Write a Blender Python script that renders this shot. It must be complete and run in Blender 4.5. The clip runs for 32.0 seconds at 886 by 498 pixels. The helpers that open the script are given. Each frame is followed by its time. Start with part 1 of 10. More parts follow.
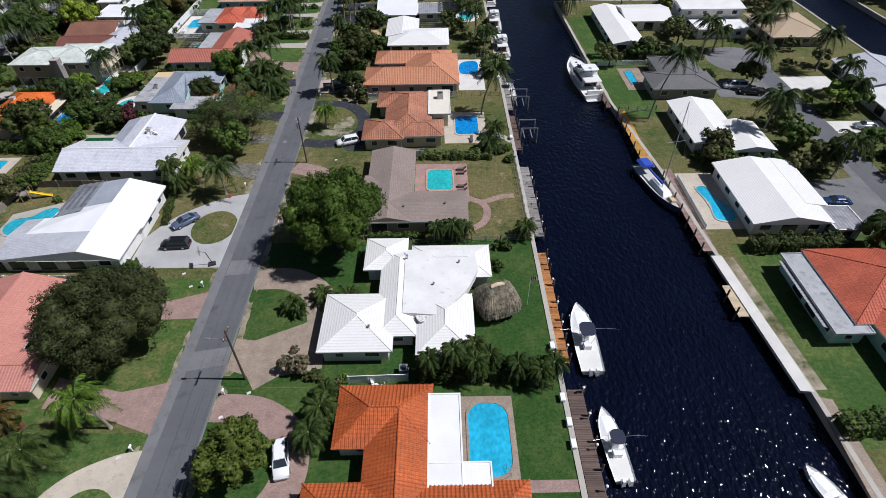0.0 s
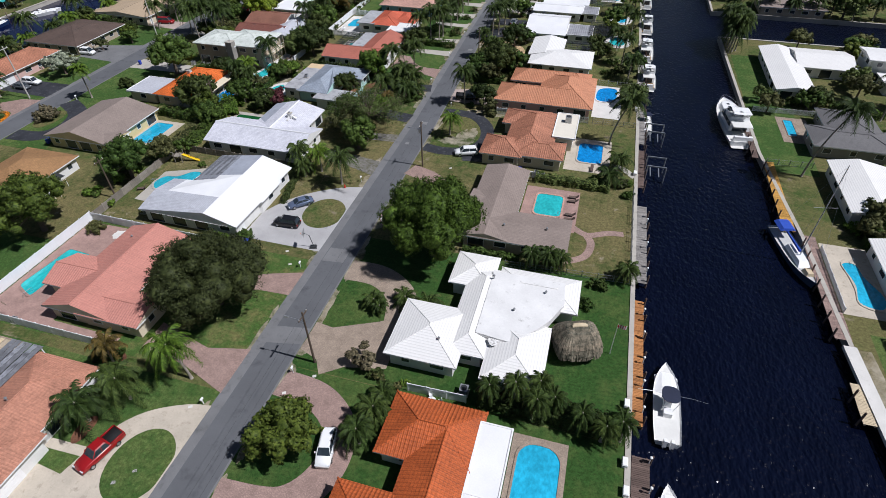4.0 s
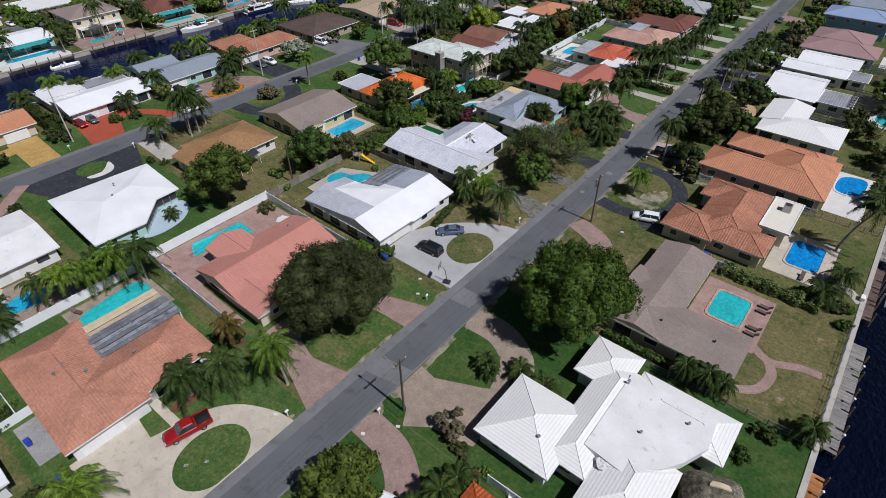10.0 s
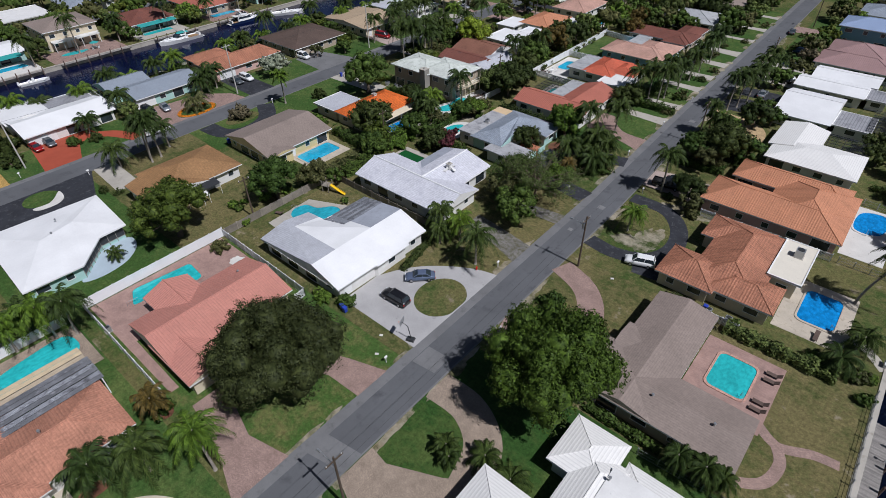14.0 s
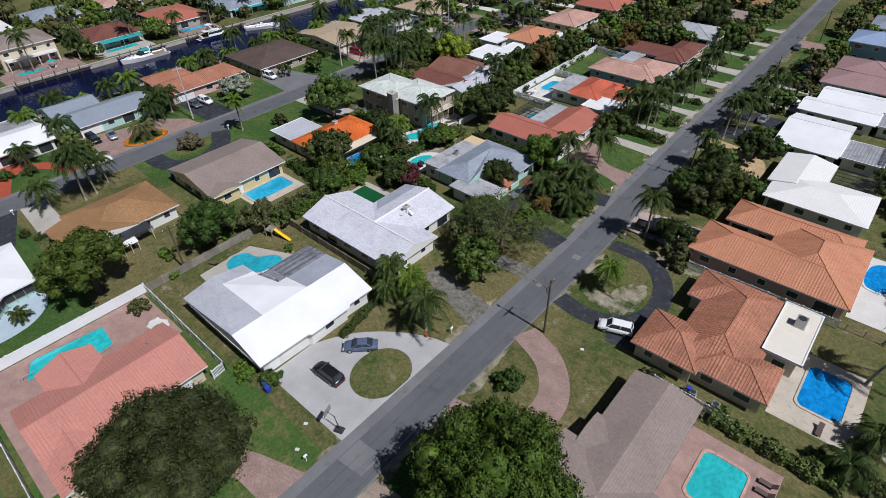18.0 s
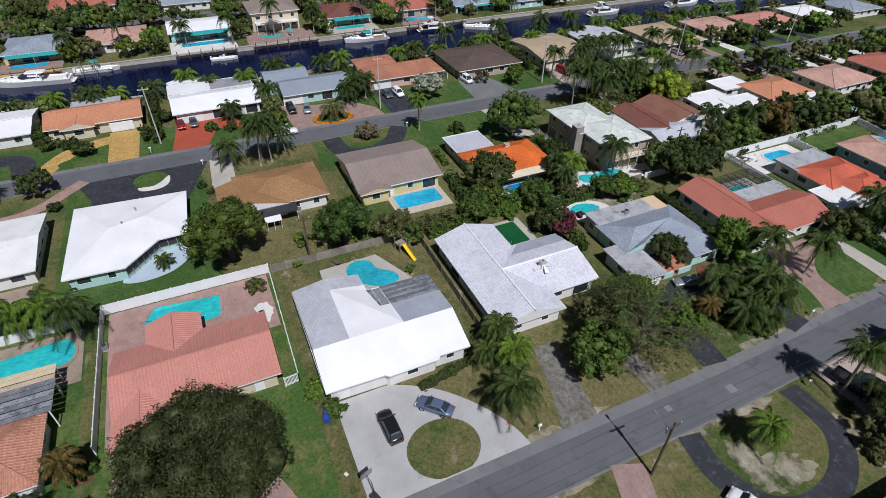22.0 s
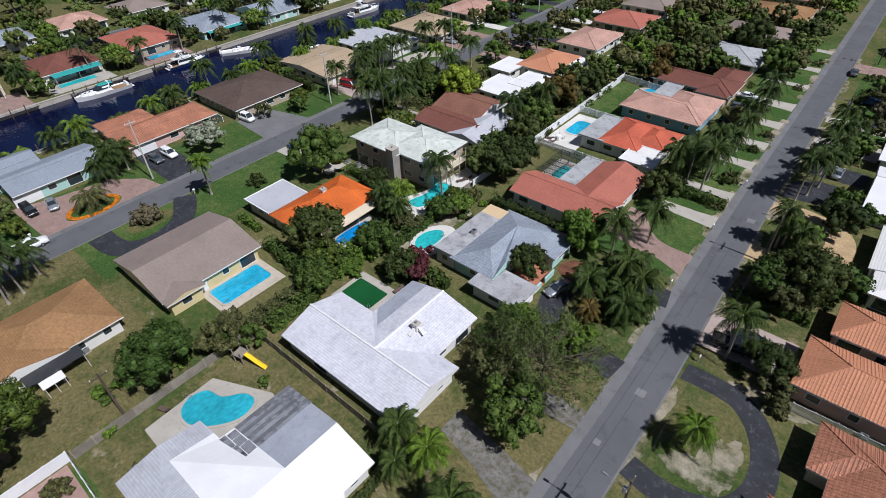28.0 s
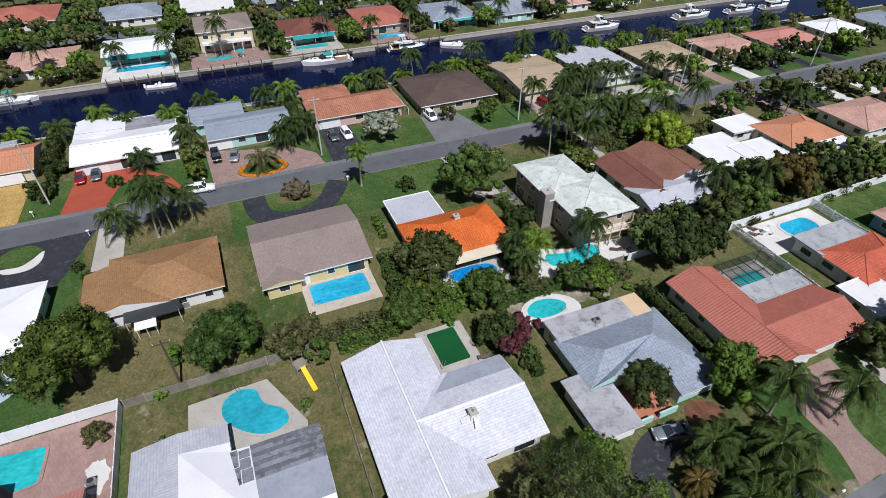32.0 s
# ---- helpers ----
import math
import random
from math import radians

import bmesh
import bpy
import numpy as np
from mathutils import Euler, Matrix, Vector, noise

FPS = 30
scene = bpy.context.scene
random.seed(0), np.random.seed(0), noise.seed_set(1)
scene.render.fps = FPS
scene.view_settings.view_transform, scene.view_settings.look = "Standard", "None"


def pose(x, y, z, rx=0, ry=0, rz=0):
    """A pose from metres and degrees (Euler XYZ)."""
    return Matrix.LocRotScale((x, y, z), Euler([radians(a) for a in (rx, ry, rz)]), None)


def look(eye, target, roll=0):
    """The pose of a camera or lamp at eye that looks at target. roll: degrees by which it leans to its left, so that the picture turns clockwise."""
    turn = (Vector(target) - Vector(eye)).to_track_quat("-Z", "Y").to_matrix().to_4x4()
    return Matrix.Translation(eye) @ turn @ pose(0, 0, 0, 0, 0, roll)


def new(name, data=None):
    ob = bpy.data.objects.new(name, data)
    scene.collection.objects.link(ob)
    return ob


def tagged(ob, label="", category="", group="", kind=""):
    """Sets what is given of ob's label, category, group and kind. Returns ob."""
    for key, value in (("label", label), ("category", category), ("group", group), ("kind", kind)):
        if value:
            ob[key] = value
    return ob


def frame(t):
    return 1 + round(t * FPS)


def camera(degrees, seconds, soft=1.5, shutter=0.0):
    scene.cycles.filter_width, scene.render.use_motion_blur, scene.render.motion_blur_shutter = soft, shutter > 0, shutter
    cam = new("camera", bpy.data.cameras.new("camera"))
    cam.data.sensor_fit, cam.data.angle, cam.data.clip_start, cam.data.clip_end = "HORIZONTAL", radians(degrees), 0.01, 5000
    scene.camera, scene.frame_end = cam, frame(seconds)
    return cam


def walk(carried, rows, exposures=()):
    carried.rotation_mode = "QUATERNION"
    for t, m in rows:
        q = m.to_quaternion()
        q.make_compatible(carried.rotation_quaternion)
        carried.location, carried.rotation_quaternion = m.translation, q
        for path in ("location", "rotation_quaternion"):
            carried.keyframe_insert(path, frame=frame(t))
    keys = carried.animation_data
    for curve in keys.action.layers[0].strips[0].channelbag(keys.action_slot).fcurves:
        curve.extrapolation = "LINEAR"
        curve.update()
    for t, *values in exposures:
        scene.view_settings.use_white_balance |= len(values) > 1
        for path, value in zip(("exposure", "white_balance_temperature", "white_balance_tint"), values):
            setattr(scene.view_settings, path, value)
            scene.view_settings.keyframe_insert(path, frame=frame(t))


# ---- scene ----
cam = camera(78.2, 32.0, soft=0.6)
# seconds; eye in metres; tilt, lean and heading in degrees
EXPOSURE, KELVIN, TINT = -0.08, 5930, 13.5
ROWS = [
    (0, 0.114, -0.449, 60.092, 47.663, 0.465, -0.713),
    (0.5, 0.194, -0.751, 60.245, 47.745, 0.414, 1.796),
    (1, 0.437, -0.884, 60.368, 47.888, 0.443, 4.224),
    (1.5, 1.023, -0.968, 60.048, 48.201, 0.522, 6.192),
    (2, 1.761, -0.852, 59.99, 48.373, 0.622, 7.25),
    (2.5, 2.511, -0.444, 59.912, 48.556, 0.671, 8.079),
    (3, 3.383, 0.154, 59.854, 48.758, 0.78, 8.877),
    (3.5, 4.115, 0.945, 59.745, 48.941, 0.78, 9.465),
    (4, 4.103, 1.751, 59.526, 49.223, 0.509, 15.854),
    (4.5, 4.659, 2.713, 59.296, 49.561, 0.237, 27.327),
    (6.5, 6.146, 6.476, 59.291, 50.432, 0.2, 36.499),
    (7, 6.158, 7.361, 59.303, 50.59, 0.188, 37.442),
    (7.5, 5.916, 8.2, 59.312, 50.65, 0.217, 38.034),
    (8, 5.614, 9.089, 59.27, 50.73, 0.266, 38.506),
    (8.5, 5.262, 9.999, 59.169, 50.78, 0.295, 38.888),
    (9, 4.931, 10.959, 59.027, 50.829, 0.325, 39.1),
    (9.5, 4.55, 12.08, 58.985, 50.819, 0.354, 39.341),
    (10, 4.059, 13.252, 58.843, 50.839, 0.343, 39.523),
    (10.5, 3.479, 14.707, 58.772, 50.839, 0.392, 39.675),
    (11, 2.84, 16.354, 58.721, 50.868, 0.441, 39.807),
    (11.5, 2.292, 18.02, 58.709, 50.888, 0.481, 39.919),
    (12, 1.784, 19.716, 58.507, 50.938, 0.53, 40.021),
    (12.5, 1.558, 21.32, 58.305, 50.998, 0.579, 40.083),
    (13, 1.464, 23.113, 58.233, 51.037, 0.618, 40.205),
    (13.5, 1.317, 24.939, 58.181, 51.052, 0.647, 40.362),
    (14, 1.139, 26.715, 58.108, 51.087, 0.695, 40.43),
    (14.5, 0.993, 28.541, 58.005, 51.122, 0.763, 40.537),
    (16.5, -0.217, 36.201, 57.784, 51.291, 0.956, 40.816),
    (17, -0.642, 38.492, 57.711, 51.316, 1.014, 40.873),
    (17.5, -1.097, 40.843, 57.628, 51.34, 1.053, 40.95),
    (18, -1.603, 43.236, 57.525, 51.365, 1.081, 41.017),
    (18.5, -2.037, 45.658, 57.462, 51.39, 1.129, 41.074),
    (19, -2.463, 47.938, 57.359, 51.425, 1.147, 41.022),
    (19.5, -2.886, 50.104, 57.378, 51.472, 0.965, 43.342),
    (20, -3.382, 52.049, 57.367, 51.539, 0.643, 47.122),
    (20.5, -3.95, 53.732, 57.406, 51.606, 0.311, 52.153),
    (21, -4.823, 54.935, 57.273, 51.693, -0.202, 58.733),
    (21.5, -5.829, 55.937, 57.353, 51.63, -0.494, 63.363),
    (22, -6.938, 56.577, 57.341, 51.637, -0.646, 65.554),
    (22.5, -8.189, 56.976, 57.37, 51.634, -0.718, 67.414),
    (23, -9.634, 57.085, 57.399, 51.601, -0.83, 69.054),
    (23.5, -11.109, 57.124, 57.428, 51.598, -0.882, 69.865),
    (24, -12.676, 57.083, 57.487, 51.625, -0.895, 70.245),
    (24.5, -14.385, 57.057, 57.476, 51.618, -0.812, 70.257),
    (26.5, -19.76, 58.274, 58.281, 51.181, 0.741, 52.554),
    (27, -20.968, 59.281, 58.089, 50.974, 1.264, 44.466),
    (27.5, -21.862, 60.489, 58.099, 50.837, 1.337, 41.968),
    (28, -22.41, 62.318, 58.029, 50.73, 1.491, 40.05),
    (28.5, -22.771, 64.253, 58.03, 50.611, 1.519, 38.807),
    (29, -22.988, 66.5, 57.94, 50.591, 1.527, 38.144),
    (29.5, -23.164, 68.907, 57.951, 50.561, 1.546, 37.661),
    (30, -23.562, 71.276, 57.822, 50.591, 1.424, 38.349),
    (30.5, -24.06, 73.676, 57.762, 50.681, 1.153, 42.946),
    (31, -24.671, 75.925, 57.552, 50.831, 0.731, 49.973),
    (31.5, -25.494, 77.894, 57.533, 50.911, 0.189, 59.3),
    (32, -26.389, 79.723, 57.484, 50.951, -0.202, 66.997),
]
walk(cam, [(t, pose(x, y, z, rx, ry, rz)) for t, x, y, z, rx, ry, rz in ROWS],
     [(s, EXPOSURE + e, KELVIN, TINT) for s, e in ((0.0, 0.0), (4.0, 0.0), (9.0, -0.22), (14.0, -0.26), (19.0, -0.12), (24.0, -0.16), (26.2, -0.24), (27.0, -0.32), (27.6, -0.1), (28.2, 0.0), (30.0, 0.04), (31.0, 0.17), (32.0, 0.02))])

# ---- daylight: clear sky, high sun from the east (+x) ----
SUN_ELEVATION, SUN_AZIMUTH = radians(56), radians(92)
world = bpy.data.worlds.new("sky")
scene.world = world
world.use_nodes = True
_sky = world.node_tree.nodes.new("ShaderNodeTexSky")
_sky.sky_type, _sky.sun_disc = "NISHITA", False
_sky.sun_elevation, _sky.sun_rotation = SUN_ELEVATION, SUN_AZIMUTH
_back = world.node_tree.nodes["Background"]
world.node_tree.links.new(_sky.outputs[0], _back.inputs[0])
_back.inputs[1].default_value = 0.034
_sun = bpy.data.lights.new("sun", "SUN")
_sun.energy, _sun.angle, _sun.color = 4.9, radians(0.5), (1.0, 0.97, 0.93)
_sun_ob = new("sun", _sun)
_way = Vector((math.cos(SUN_ELEVATION) * math.sin(SUN_AZIMUTH), math.cos(SUN_ELEVATION) * math.cos(SUN_AZIMUTH), math.sin(SUN_ELEVATION)))
_sun_ob.matrix_world = look(_way * 300, (0, 0, 0))

# ---- mesh tools ----
class Mesh:
    """Collects vertices and faces; every face keeps a material slot."""

    def __init__(self):
        self.v, self.f, self.m = [], [], []

    def face(self, pts, slot=0):
        n = len(self.v)
        self.v += [tuple(p) for p in pts]
        self.f.append(tuple(range(n, n + len(pts))))
        self.m.append(slot)

    def solid(self, verts, faces, slot=0):
        n = len(self.v)
        self.v += [tuple(p) for p in verts]
        self.f += [tuple(n + i for i in f) for f in faces]
        self.m += [slot] * len(faces)

    def box(self, x0, x1, y0, y1, z0, z1, slot=0):
        self.frustum((x0, x1, y0, y1), (x0, x1, y0, y1), z0, z1, slot)

    def frustum(self, lo, hi, z0, z1, slot=0):
        v = [(lo[0], lo[2], z0), (lo[1], lo[2], z0), (lo[1], lo[3], z0), (lo[0], lo[3], z0),
             (hi[0], hi[2], z1), (hi[1], hi[2], z1), (hi[1], hi[3], z1), (hi[0], hi[3], z1)]
        self.solid(v, [(3, 2, 1, 0), (4, 5, 6, 7), (0, 1, 5, 4), (1, 2, 6, 5), (2, 3, 7, 6), (3, 0, 4, 7)], slot)

    def tube(self, path, radii, n=8, slot=0, cap=True):
        """A round tube along a path of points."""
        rings = []
        for i, p in enumerate(path):
            a, b = Vector(path[max(i - 1, 0)]), Vector(path[min(i + 1, len(path) - 1)])
            d = (b - a).normalized()
            u = d.cross((0, 0, 1) if abs(d.z) < 0.9 else (1, 0, 0)).normalized()
            w = d.cross(u)
            r = radii[i] if isinstance(radii, (list, tuple)) else radii
            rings.append([Vector(p) + r * (math.cos(k * math.tau / n) * u + math.sin(k * math.tau / n) * w) for k in range(n)])
        k0 = len(self.v)
        self.v += [tuple(q) for ring in rings for q in ring]
        for i in range(len(path) - 1):
            for k in range(n):
                a, b = k0 + i * n + k, k0 + i * n + (k + 1) % n
                self.f.append((a, b, b + n, a + n))
                self.m.append(slot)
        if cap:
            self.f += [tuple(range(k0, k0 + n)), tuple(range(k0 + (len(path) - 1) * n, k0 + len(path) * n))]
            self.m += [slot, slot]

    def slab(self, pts, z0, z1, slot=0):
        """A flat plate over a plan outline."""
        n = len(pts)
        area = sum(pts[i][0] * pts[(i + 1) % n][1] - pts[(i + 1) % n][0] * pts[i][1] for i in range(n))
        if area < 0:
            pts = list(pts)[::-1]
        self.solid([(*p[:2], z0) for p in pts] + [(*p[:2], z1) for p in pts],
                   [tuple(range(n, 2 * n))] + [(i, (i + 1) % n, n + (i + 1) % n, n + i) for i in range(n)], slot)

    def ring(self, outer, inner, z0, z1, slot=0):
        """A flat plate between two outlines with equally many corners."""
        n = len(outer)
        v = [(*p[:2], z) for z in (z0, z1) for o in (outer, inner) for p in o]
        f = []
        for i in range(n):
            j = (i + 1) % n
            f += [(2 * n + i, 2 * n + j, 3 * n + j, 3 * n + i), (i, j, 2 * n + j, 2 * n + i), (n + j, n + i, 3 * n + i, 3 * n + j)]
        self.solid(v, f, slot)

    def data(self, name, mats, smooth=False):
        me = bpy.data.meshes.new(name)
        me.from_pydata(self.v, [], self.f)
        for m in mats if isinstance(mats, (list, tuple)) else [mats]:
            me.materials.append(m)
        me.polygons.foreach_set("material_index", self.m)
        if smooth:
            me.polygons.foreach_set("use_smooth", [True] * len(me.polygons))
        me.update()
        return me


def part(name, mesh, material, parent=None, label="", smooth=False):
    """One mesh object under a thing or a part."""
    ob = new(name, mesh if isinstance(mesh, bpy.types.Mesh) else mesh.data(name, material, smooth))
    ob.parent = parent
    return tagged(ob, label)


def thing(name, x, y, z, label, category, group="", turn=0):
    ob = new(name)
    ob.empty_display_size = 0.2
    ob.matrix_basis = pose(x, y, z, 0, 0, turn)
    return tagged(ob, label, category, group)


def rounded(x0, x1, y0, y1, r, n=6):
    """A rectangle's outline with rounded corners."""
    pts = []
    for cx, cy, a in ((x1 - r, y0 + r, -90), (x1 - r, y1 - r, 0), (x0 + r, y1 - r, 90), (x0 + r, y0 + r, 180)):
        pts += [(cx + r * math.cos(radians(a + 90 * k / n)), cy + r * math.sin(radians(a + 90 * k / n))) for k in range(n + 1)]
    return pts


def oval(cx, cy, rx, ry, n=36, wob=0.0, turn=0, seed=0):
    rng = random.Random(seed)
    ph = [rng.uniform(0, 6) for _ in range(3)]
    out = []
    for k in range(n):
        a = k * math.tau / n
        s = 1 + wob * (math.sin(2 * a + ph[0]) + math.sin(3 * a + ph[1])) / 2
        x, y = rx * s * math.cos(a), ry * s * math.sin(a)
        c, d = math.cos(radians(turn)), math.sin(radians(turn))
        out.append((cx + c * x - d * y, cy + d * x + c * y))
    return out


def ragged(cx, cy, rx, ry, seed, n=90, rough=0.22):
    """The outline of a worn patch with a frayed edge."""
    rng = random.Random(seed)
    waves = [(f, rng.uniform(0, 6.3), rough * rng.uniform(0.5, 1.0) / f ** 0.55) for f in (2, 3, 5, 8, 13, 21)]
    out = []
    for k in range(n):
        a = k * math.tau / n
        q = 1 + sum(h * math.sin(f * a + p) for f, p, h in waves)
        out.append((cx + rx * q * math.cos(a), cy + ry * q * math.sin(a)))
    return out


def smooth_line(pts, n=8, closed=False):
    """A flowing line through plan points (Catmull-Rom)."""
    p = [Vector((*q[:2], 0)) for q in pts]
    k = len(p)
    out = []
    for i in range(k if closed else k - 1):
        a, b, c, d = (p[(i + j) % k] if closed else p[min(max(i + j, 0), k - 1)] for j in (-1, 0, 1, 2))
        for s in range(n):
            t = s / n
            q = 0.5 * (2 * b + (c - a) * t + (2 * a - 5 * b + 4 * c - d) * t * t + (3 * b - a - 3 * c + d) * t ** 3)
            out.append((q.x, q.y))
    if not closed:
        out.append(tuple(p[-1][:2]))
    return out


def ribbon(pts, width, n=8):
    """The outline of a strip of that width along a flowing line."""
    line = [Vector((*q, 0)) for q in smooth_line(pts, n)]
    left, right = [], []
    for i, q in enumerate(line):
        d = (line[min(i + 1, len(line) - 1)] - line[max(i - 1, 0)]).normalized()
        s = Vector((-d.y, d.x, 0)) * width / 2
        left.append(tuple((q + s)[:2])), right.append(tuple((q - s)[:2]))
    return left + right[::-1]


KEEP_CLEAR = []      # plan outlines on which nothing may grow


def is_clear(x, y, r):
    """Whether a circle in plan lies off every house, pool, street and driveway."""
    if any(x0 - r < x < x1 + r for x0, x1 in ((-35.2, -28.6), (-127.2, -119.6), (-236, -229), (-191, -162), (15.6, 38))):
        return False
    for box, pts in KEEP_CLEAR:
        if not (box[0] - r < x < box[1] + r and box[2] - r < y < box[3] + r):
            continue
        for k in range(9):
            px, py = (x, y) if k == 8 else (x + r * math.cos(k * math.pi / 4), y + r * math.sin(k * math.pi / 4))
            inside = False
            for (xa, ya), (xb, yb) in zip(pts, pts[1:] + pts[:1]):
                if (ya > py) != (yb > py) and px < (xb - xa) * (py - ya) / (yb - ya) + xa:
                    inside = not inside
            if inside:
                return False
    return True


def keep_clear(pts):
    pts = [tuple(p[:2]) for p in pts]
    KEEP_CLEAR.append(((min(p[0] for p in pts), max(p[0] for p in pts), min(p[1] for p in pts), max(p[1] for p in pts)), pts))

# ---- materials ----
def shader(name, rough=0.7, metal=0.0, spec=0.3):
    m = bpy.data.materials.new(name)
    m.use_nodes = True
    b = m.node_tree.nodes["Principled BSDF"]
    b.inputs["Roughness"].default_value, b.inputs["Metallic"].default_value = rough, metal
    b.inputs["Specular IOR Level"].default_value = spec
    return m, m.node_tree.nodes, m.node_tree.links, b


def place_node(nodes, links, scale=(1, 1, 1), local=False):
    c = nodes.new("ShaderNodeTexCoord") if local else nodes.new("ShaderNodeNewGeometry")
    mp = nodes.new("ShaderNodeMapping")
    mp.inputs["Scale"].default_value = scale
    links.new(c.outputs["Object" if local else "Position"], mp.inputs["Vector"])
    return mp.outputs[0]


def noise_node(nodes, links, where, scale, detail=4, rough=0.6):
    t = nodes.new("ShaderNodeTexNoise")
    t.inputs["Scale"].default_value, t.inputs["Detail"].default_value, t.inputs["Roughness"].default_value = scale, detail, rough
    links.new(where, t.inputs["Vector"])
    return t.outputs["Fac"]


def ramp(nodes, links, fac, stops):
    r = nodes.new("ShaderNodeValToRGB")
    el = r.color_ramp.elements
    while len(el) < len(stops):
        el.new(0.5)
    for e, (p, c) in zip(el, stops):
        e.position, e.color = p, (*c, 1) if len(c) == 3 else c
    links.new(fac, r.inputs[0])
    return r.outputs[0]


def mixed(nodes, links, fac, a, b, mode="MIX"):
    m = nodes.new("ShaderNodeMix")
    m.data_type, m.blend_type = "RGBA", mode
    for sock, val in ((m.inputs[0], fac), (m.inputs[6], a), (m.inputs[7], b)):
        if isinstance(val, (int, float)):
            sock.default_value = val
        elif isinstance(val, tuple):
            sock.default_value = (*val, 1)
        else:
            links.new(val, sock)
    return m.outputs[2]


def bump(nodes, links, b, height, strength=0.3, distance=0.05):
    n = nodes.new("ShaderNodeBump")
    n.inputs["Strength"].default_value, n.inputs["Distance"].default_value = strength, distance
    links.new(height, n.inputs["Height"])
    links.new(n.outputs[0], b.inputs["Normal"])


def calc(nodes, links, op, a, b=0.0):
    n = nodes.new("ShaderNodeMath")
    n.operation = op
    for sock, val in ((n.inputs[0], a), (n.inputs[1], b)):
        if isinstance(val, (int, float)):
            sock.default_value = val
        else:
            links.new(val, sock)
    return n.outputs[0]


def tint(c, k):
    return tuple(min(1.0, x * k) for x in c)


def mottled(name, colour, rough=0.7, spread=0.25, big=0.15, fine=6.0, relief=0.2, dirt=None, dirt_at=0.62, spec=0.3, metal=0.0, vary=0.0):
    """A surface with blotches at two scales, and stains of a shape of their own."""
    m, nodes, links, b = shader(name, rough, metal, spec)
    w = place_node(nodes, links)
    n1, n2 = noise_node(nodes, links, w, big, 5), noise_node(nodes, links, w, fine, 6, 0.7)
    c1 = ramp(nodes, links, n1, [(0.3, tint(colour, 1 - spread)), (0.7, tint(colour, 1 + spread))])
    c2 = ramp(nodes, links, n2, [(0.25, (1 - spread,) * 3), (0.75, (1 + spread * 0.4,) * 3)])
    c = mixed(nodes, links, 1.0, c1, c2, "MULTIPLY")
    if dirt:
        d = noise_node(nodes, links, w, big * 3.1, 8, 0.7)
        f = ramp(nodes, links, d, [(dirt_at - 0.06, (0, 0, 0)), (dirt_at + 0.1, (1, 1, 1))])
        c = mixed(nodes, links, f, c, dirt)
    if vary:
        o = nodes.new("ShaderNodeObjectInfo")
        v = ramp(nodes, links, o.outputs["Random"], [(0, (1 - vary,) * 3), (1, (1 + vary,) * 3)])
        c = mixed(nodes, links, 1.0, c, v, "MULTIPLY")
    links.new(c, b.inputs["Base Color"])
    if relief:
        bump(nodes, links, b, n2, relief, 0.03)
    return m


def banded(name, colour, pitch, across=False, rough=0.7, depth=0.3, dirt=None, dirt_at=0.6, line=0.75, row=0.0, blotch=1.0):
    """A roof covering: courses run down (or across) every slope, whichever way it faces."""
    m, nodes, links, b = shader(name, rough)
    g = nodes.new("ShaderNodeNewGeometry")
    nn, pp = nodes.new("ShaderNodeSeparateXYZ"), nodes.new("ShaderNodeSeparateXYZ")
    links.new(g.outputs["True Normal"], nn.inputs[0]), links.new(g.outputs["Position"], pp.inputs[0])
    faces_x = calc(nodes, links, "GREATER_THAN", calc(nodes, links, "ABSOLUTE", nn.outputs[0]), calc(nodes, links, "ABSOLUTE", nn.outputs[1]))
    sel = nodes.new("ShaderNodeMix")
    links.new(faces_x, sel.inputs[0])
    links.new(pp.outputs[1 if across else 0], sel.inputs[2]), links.new(pp.outputs[0 if across else 1], sel.inputs[3])
    u = calc(nodes, links, "FRACT", calc(nodes, links, "DIVIDE", sel.outputs[0], pitch))
    tri = calc(nodes, links, "ABSOLUTE", calc(nodes, links, "SUBTRACT", u, 0.5))
    w = g.outputs["Position"]
    n1, n2 = noise_node(nodes, links, w, 0.25, 5), noise_node(nodes, links, w, 2.6, 6, 0.75)
    c = ramp(nodes, links, n1, [(0.3, tint(colour, 1 - 0.2 * blotch)), (0.7, tint(colour, 1 + 0.15 * blotch))])
    c = mixed(nodes, links, 1.0, c, ramp(nodes, links, n2, [(0.3, (1 - 0.4 * blotch,) * 3), (0.7, (1 + 0.2 * blotch,) * 3)]), "MULTIPLY")
    c = mixed(nodes, links, 1.0, c, ramp(nodes, links, tri, [(0.3, (1, 1, 1)), (0.47, (line,) * 3)]), "MULTIPLY")
    if row:
        sel2 = nodes.new("ShaderNodeMix")
        links.new(faces_x, sel2.inputs[0])
        links.new(pp.outputs[0 if across else 1], sel2.inputs[2]), links.new(pp.outputs[1 if across else 0], sel2.inputs[3])
        u2 = calc(nodes, links, "FRACT", calc(nodes, links, "DIVIDE", sel2.outputs[0], row))
        c = mixed(nodes, links, 1.0, c, ramp(nodes, links, u2, [(0.0, (line - 0.05,) * 3), (0.26, (1, 1, 1))]), "MULTIPLY")
    if dirt:
        d = noise_node(nodes, links, w, 0.5, 8, 0.72)
        c = mixed(nodes, links, ramp(nodes, links, d, [(dirt_at - 0.07, (0, 0, 0)), (dirt_at + 0.12, (1, 1, 1))]), c, dirt)
    links.new(c, b.inputs["Base Color"])
    bump(nodes, links, b, tri, depth, 0.06)
    return m


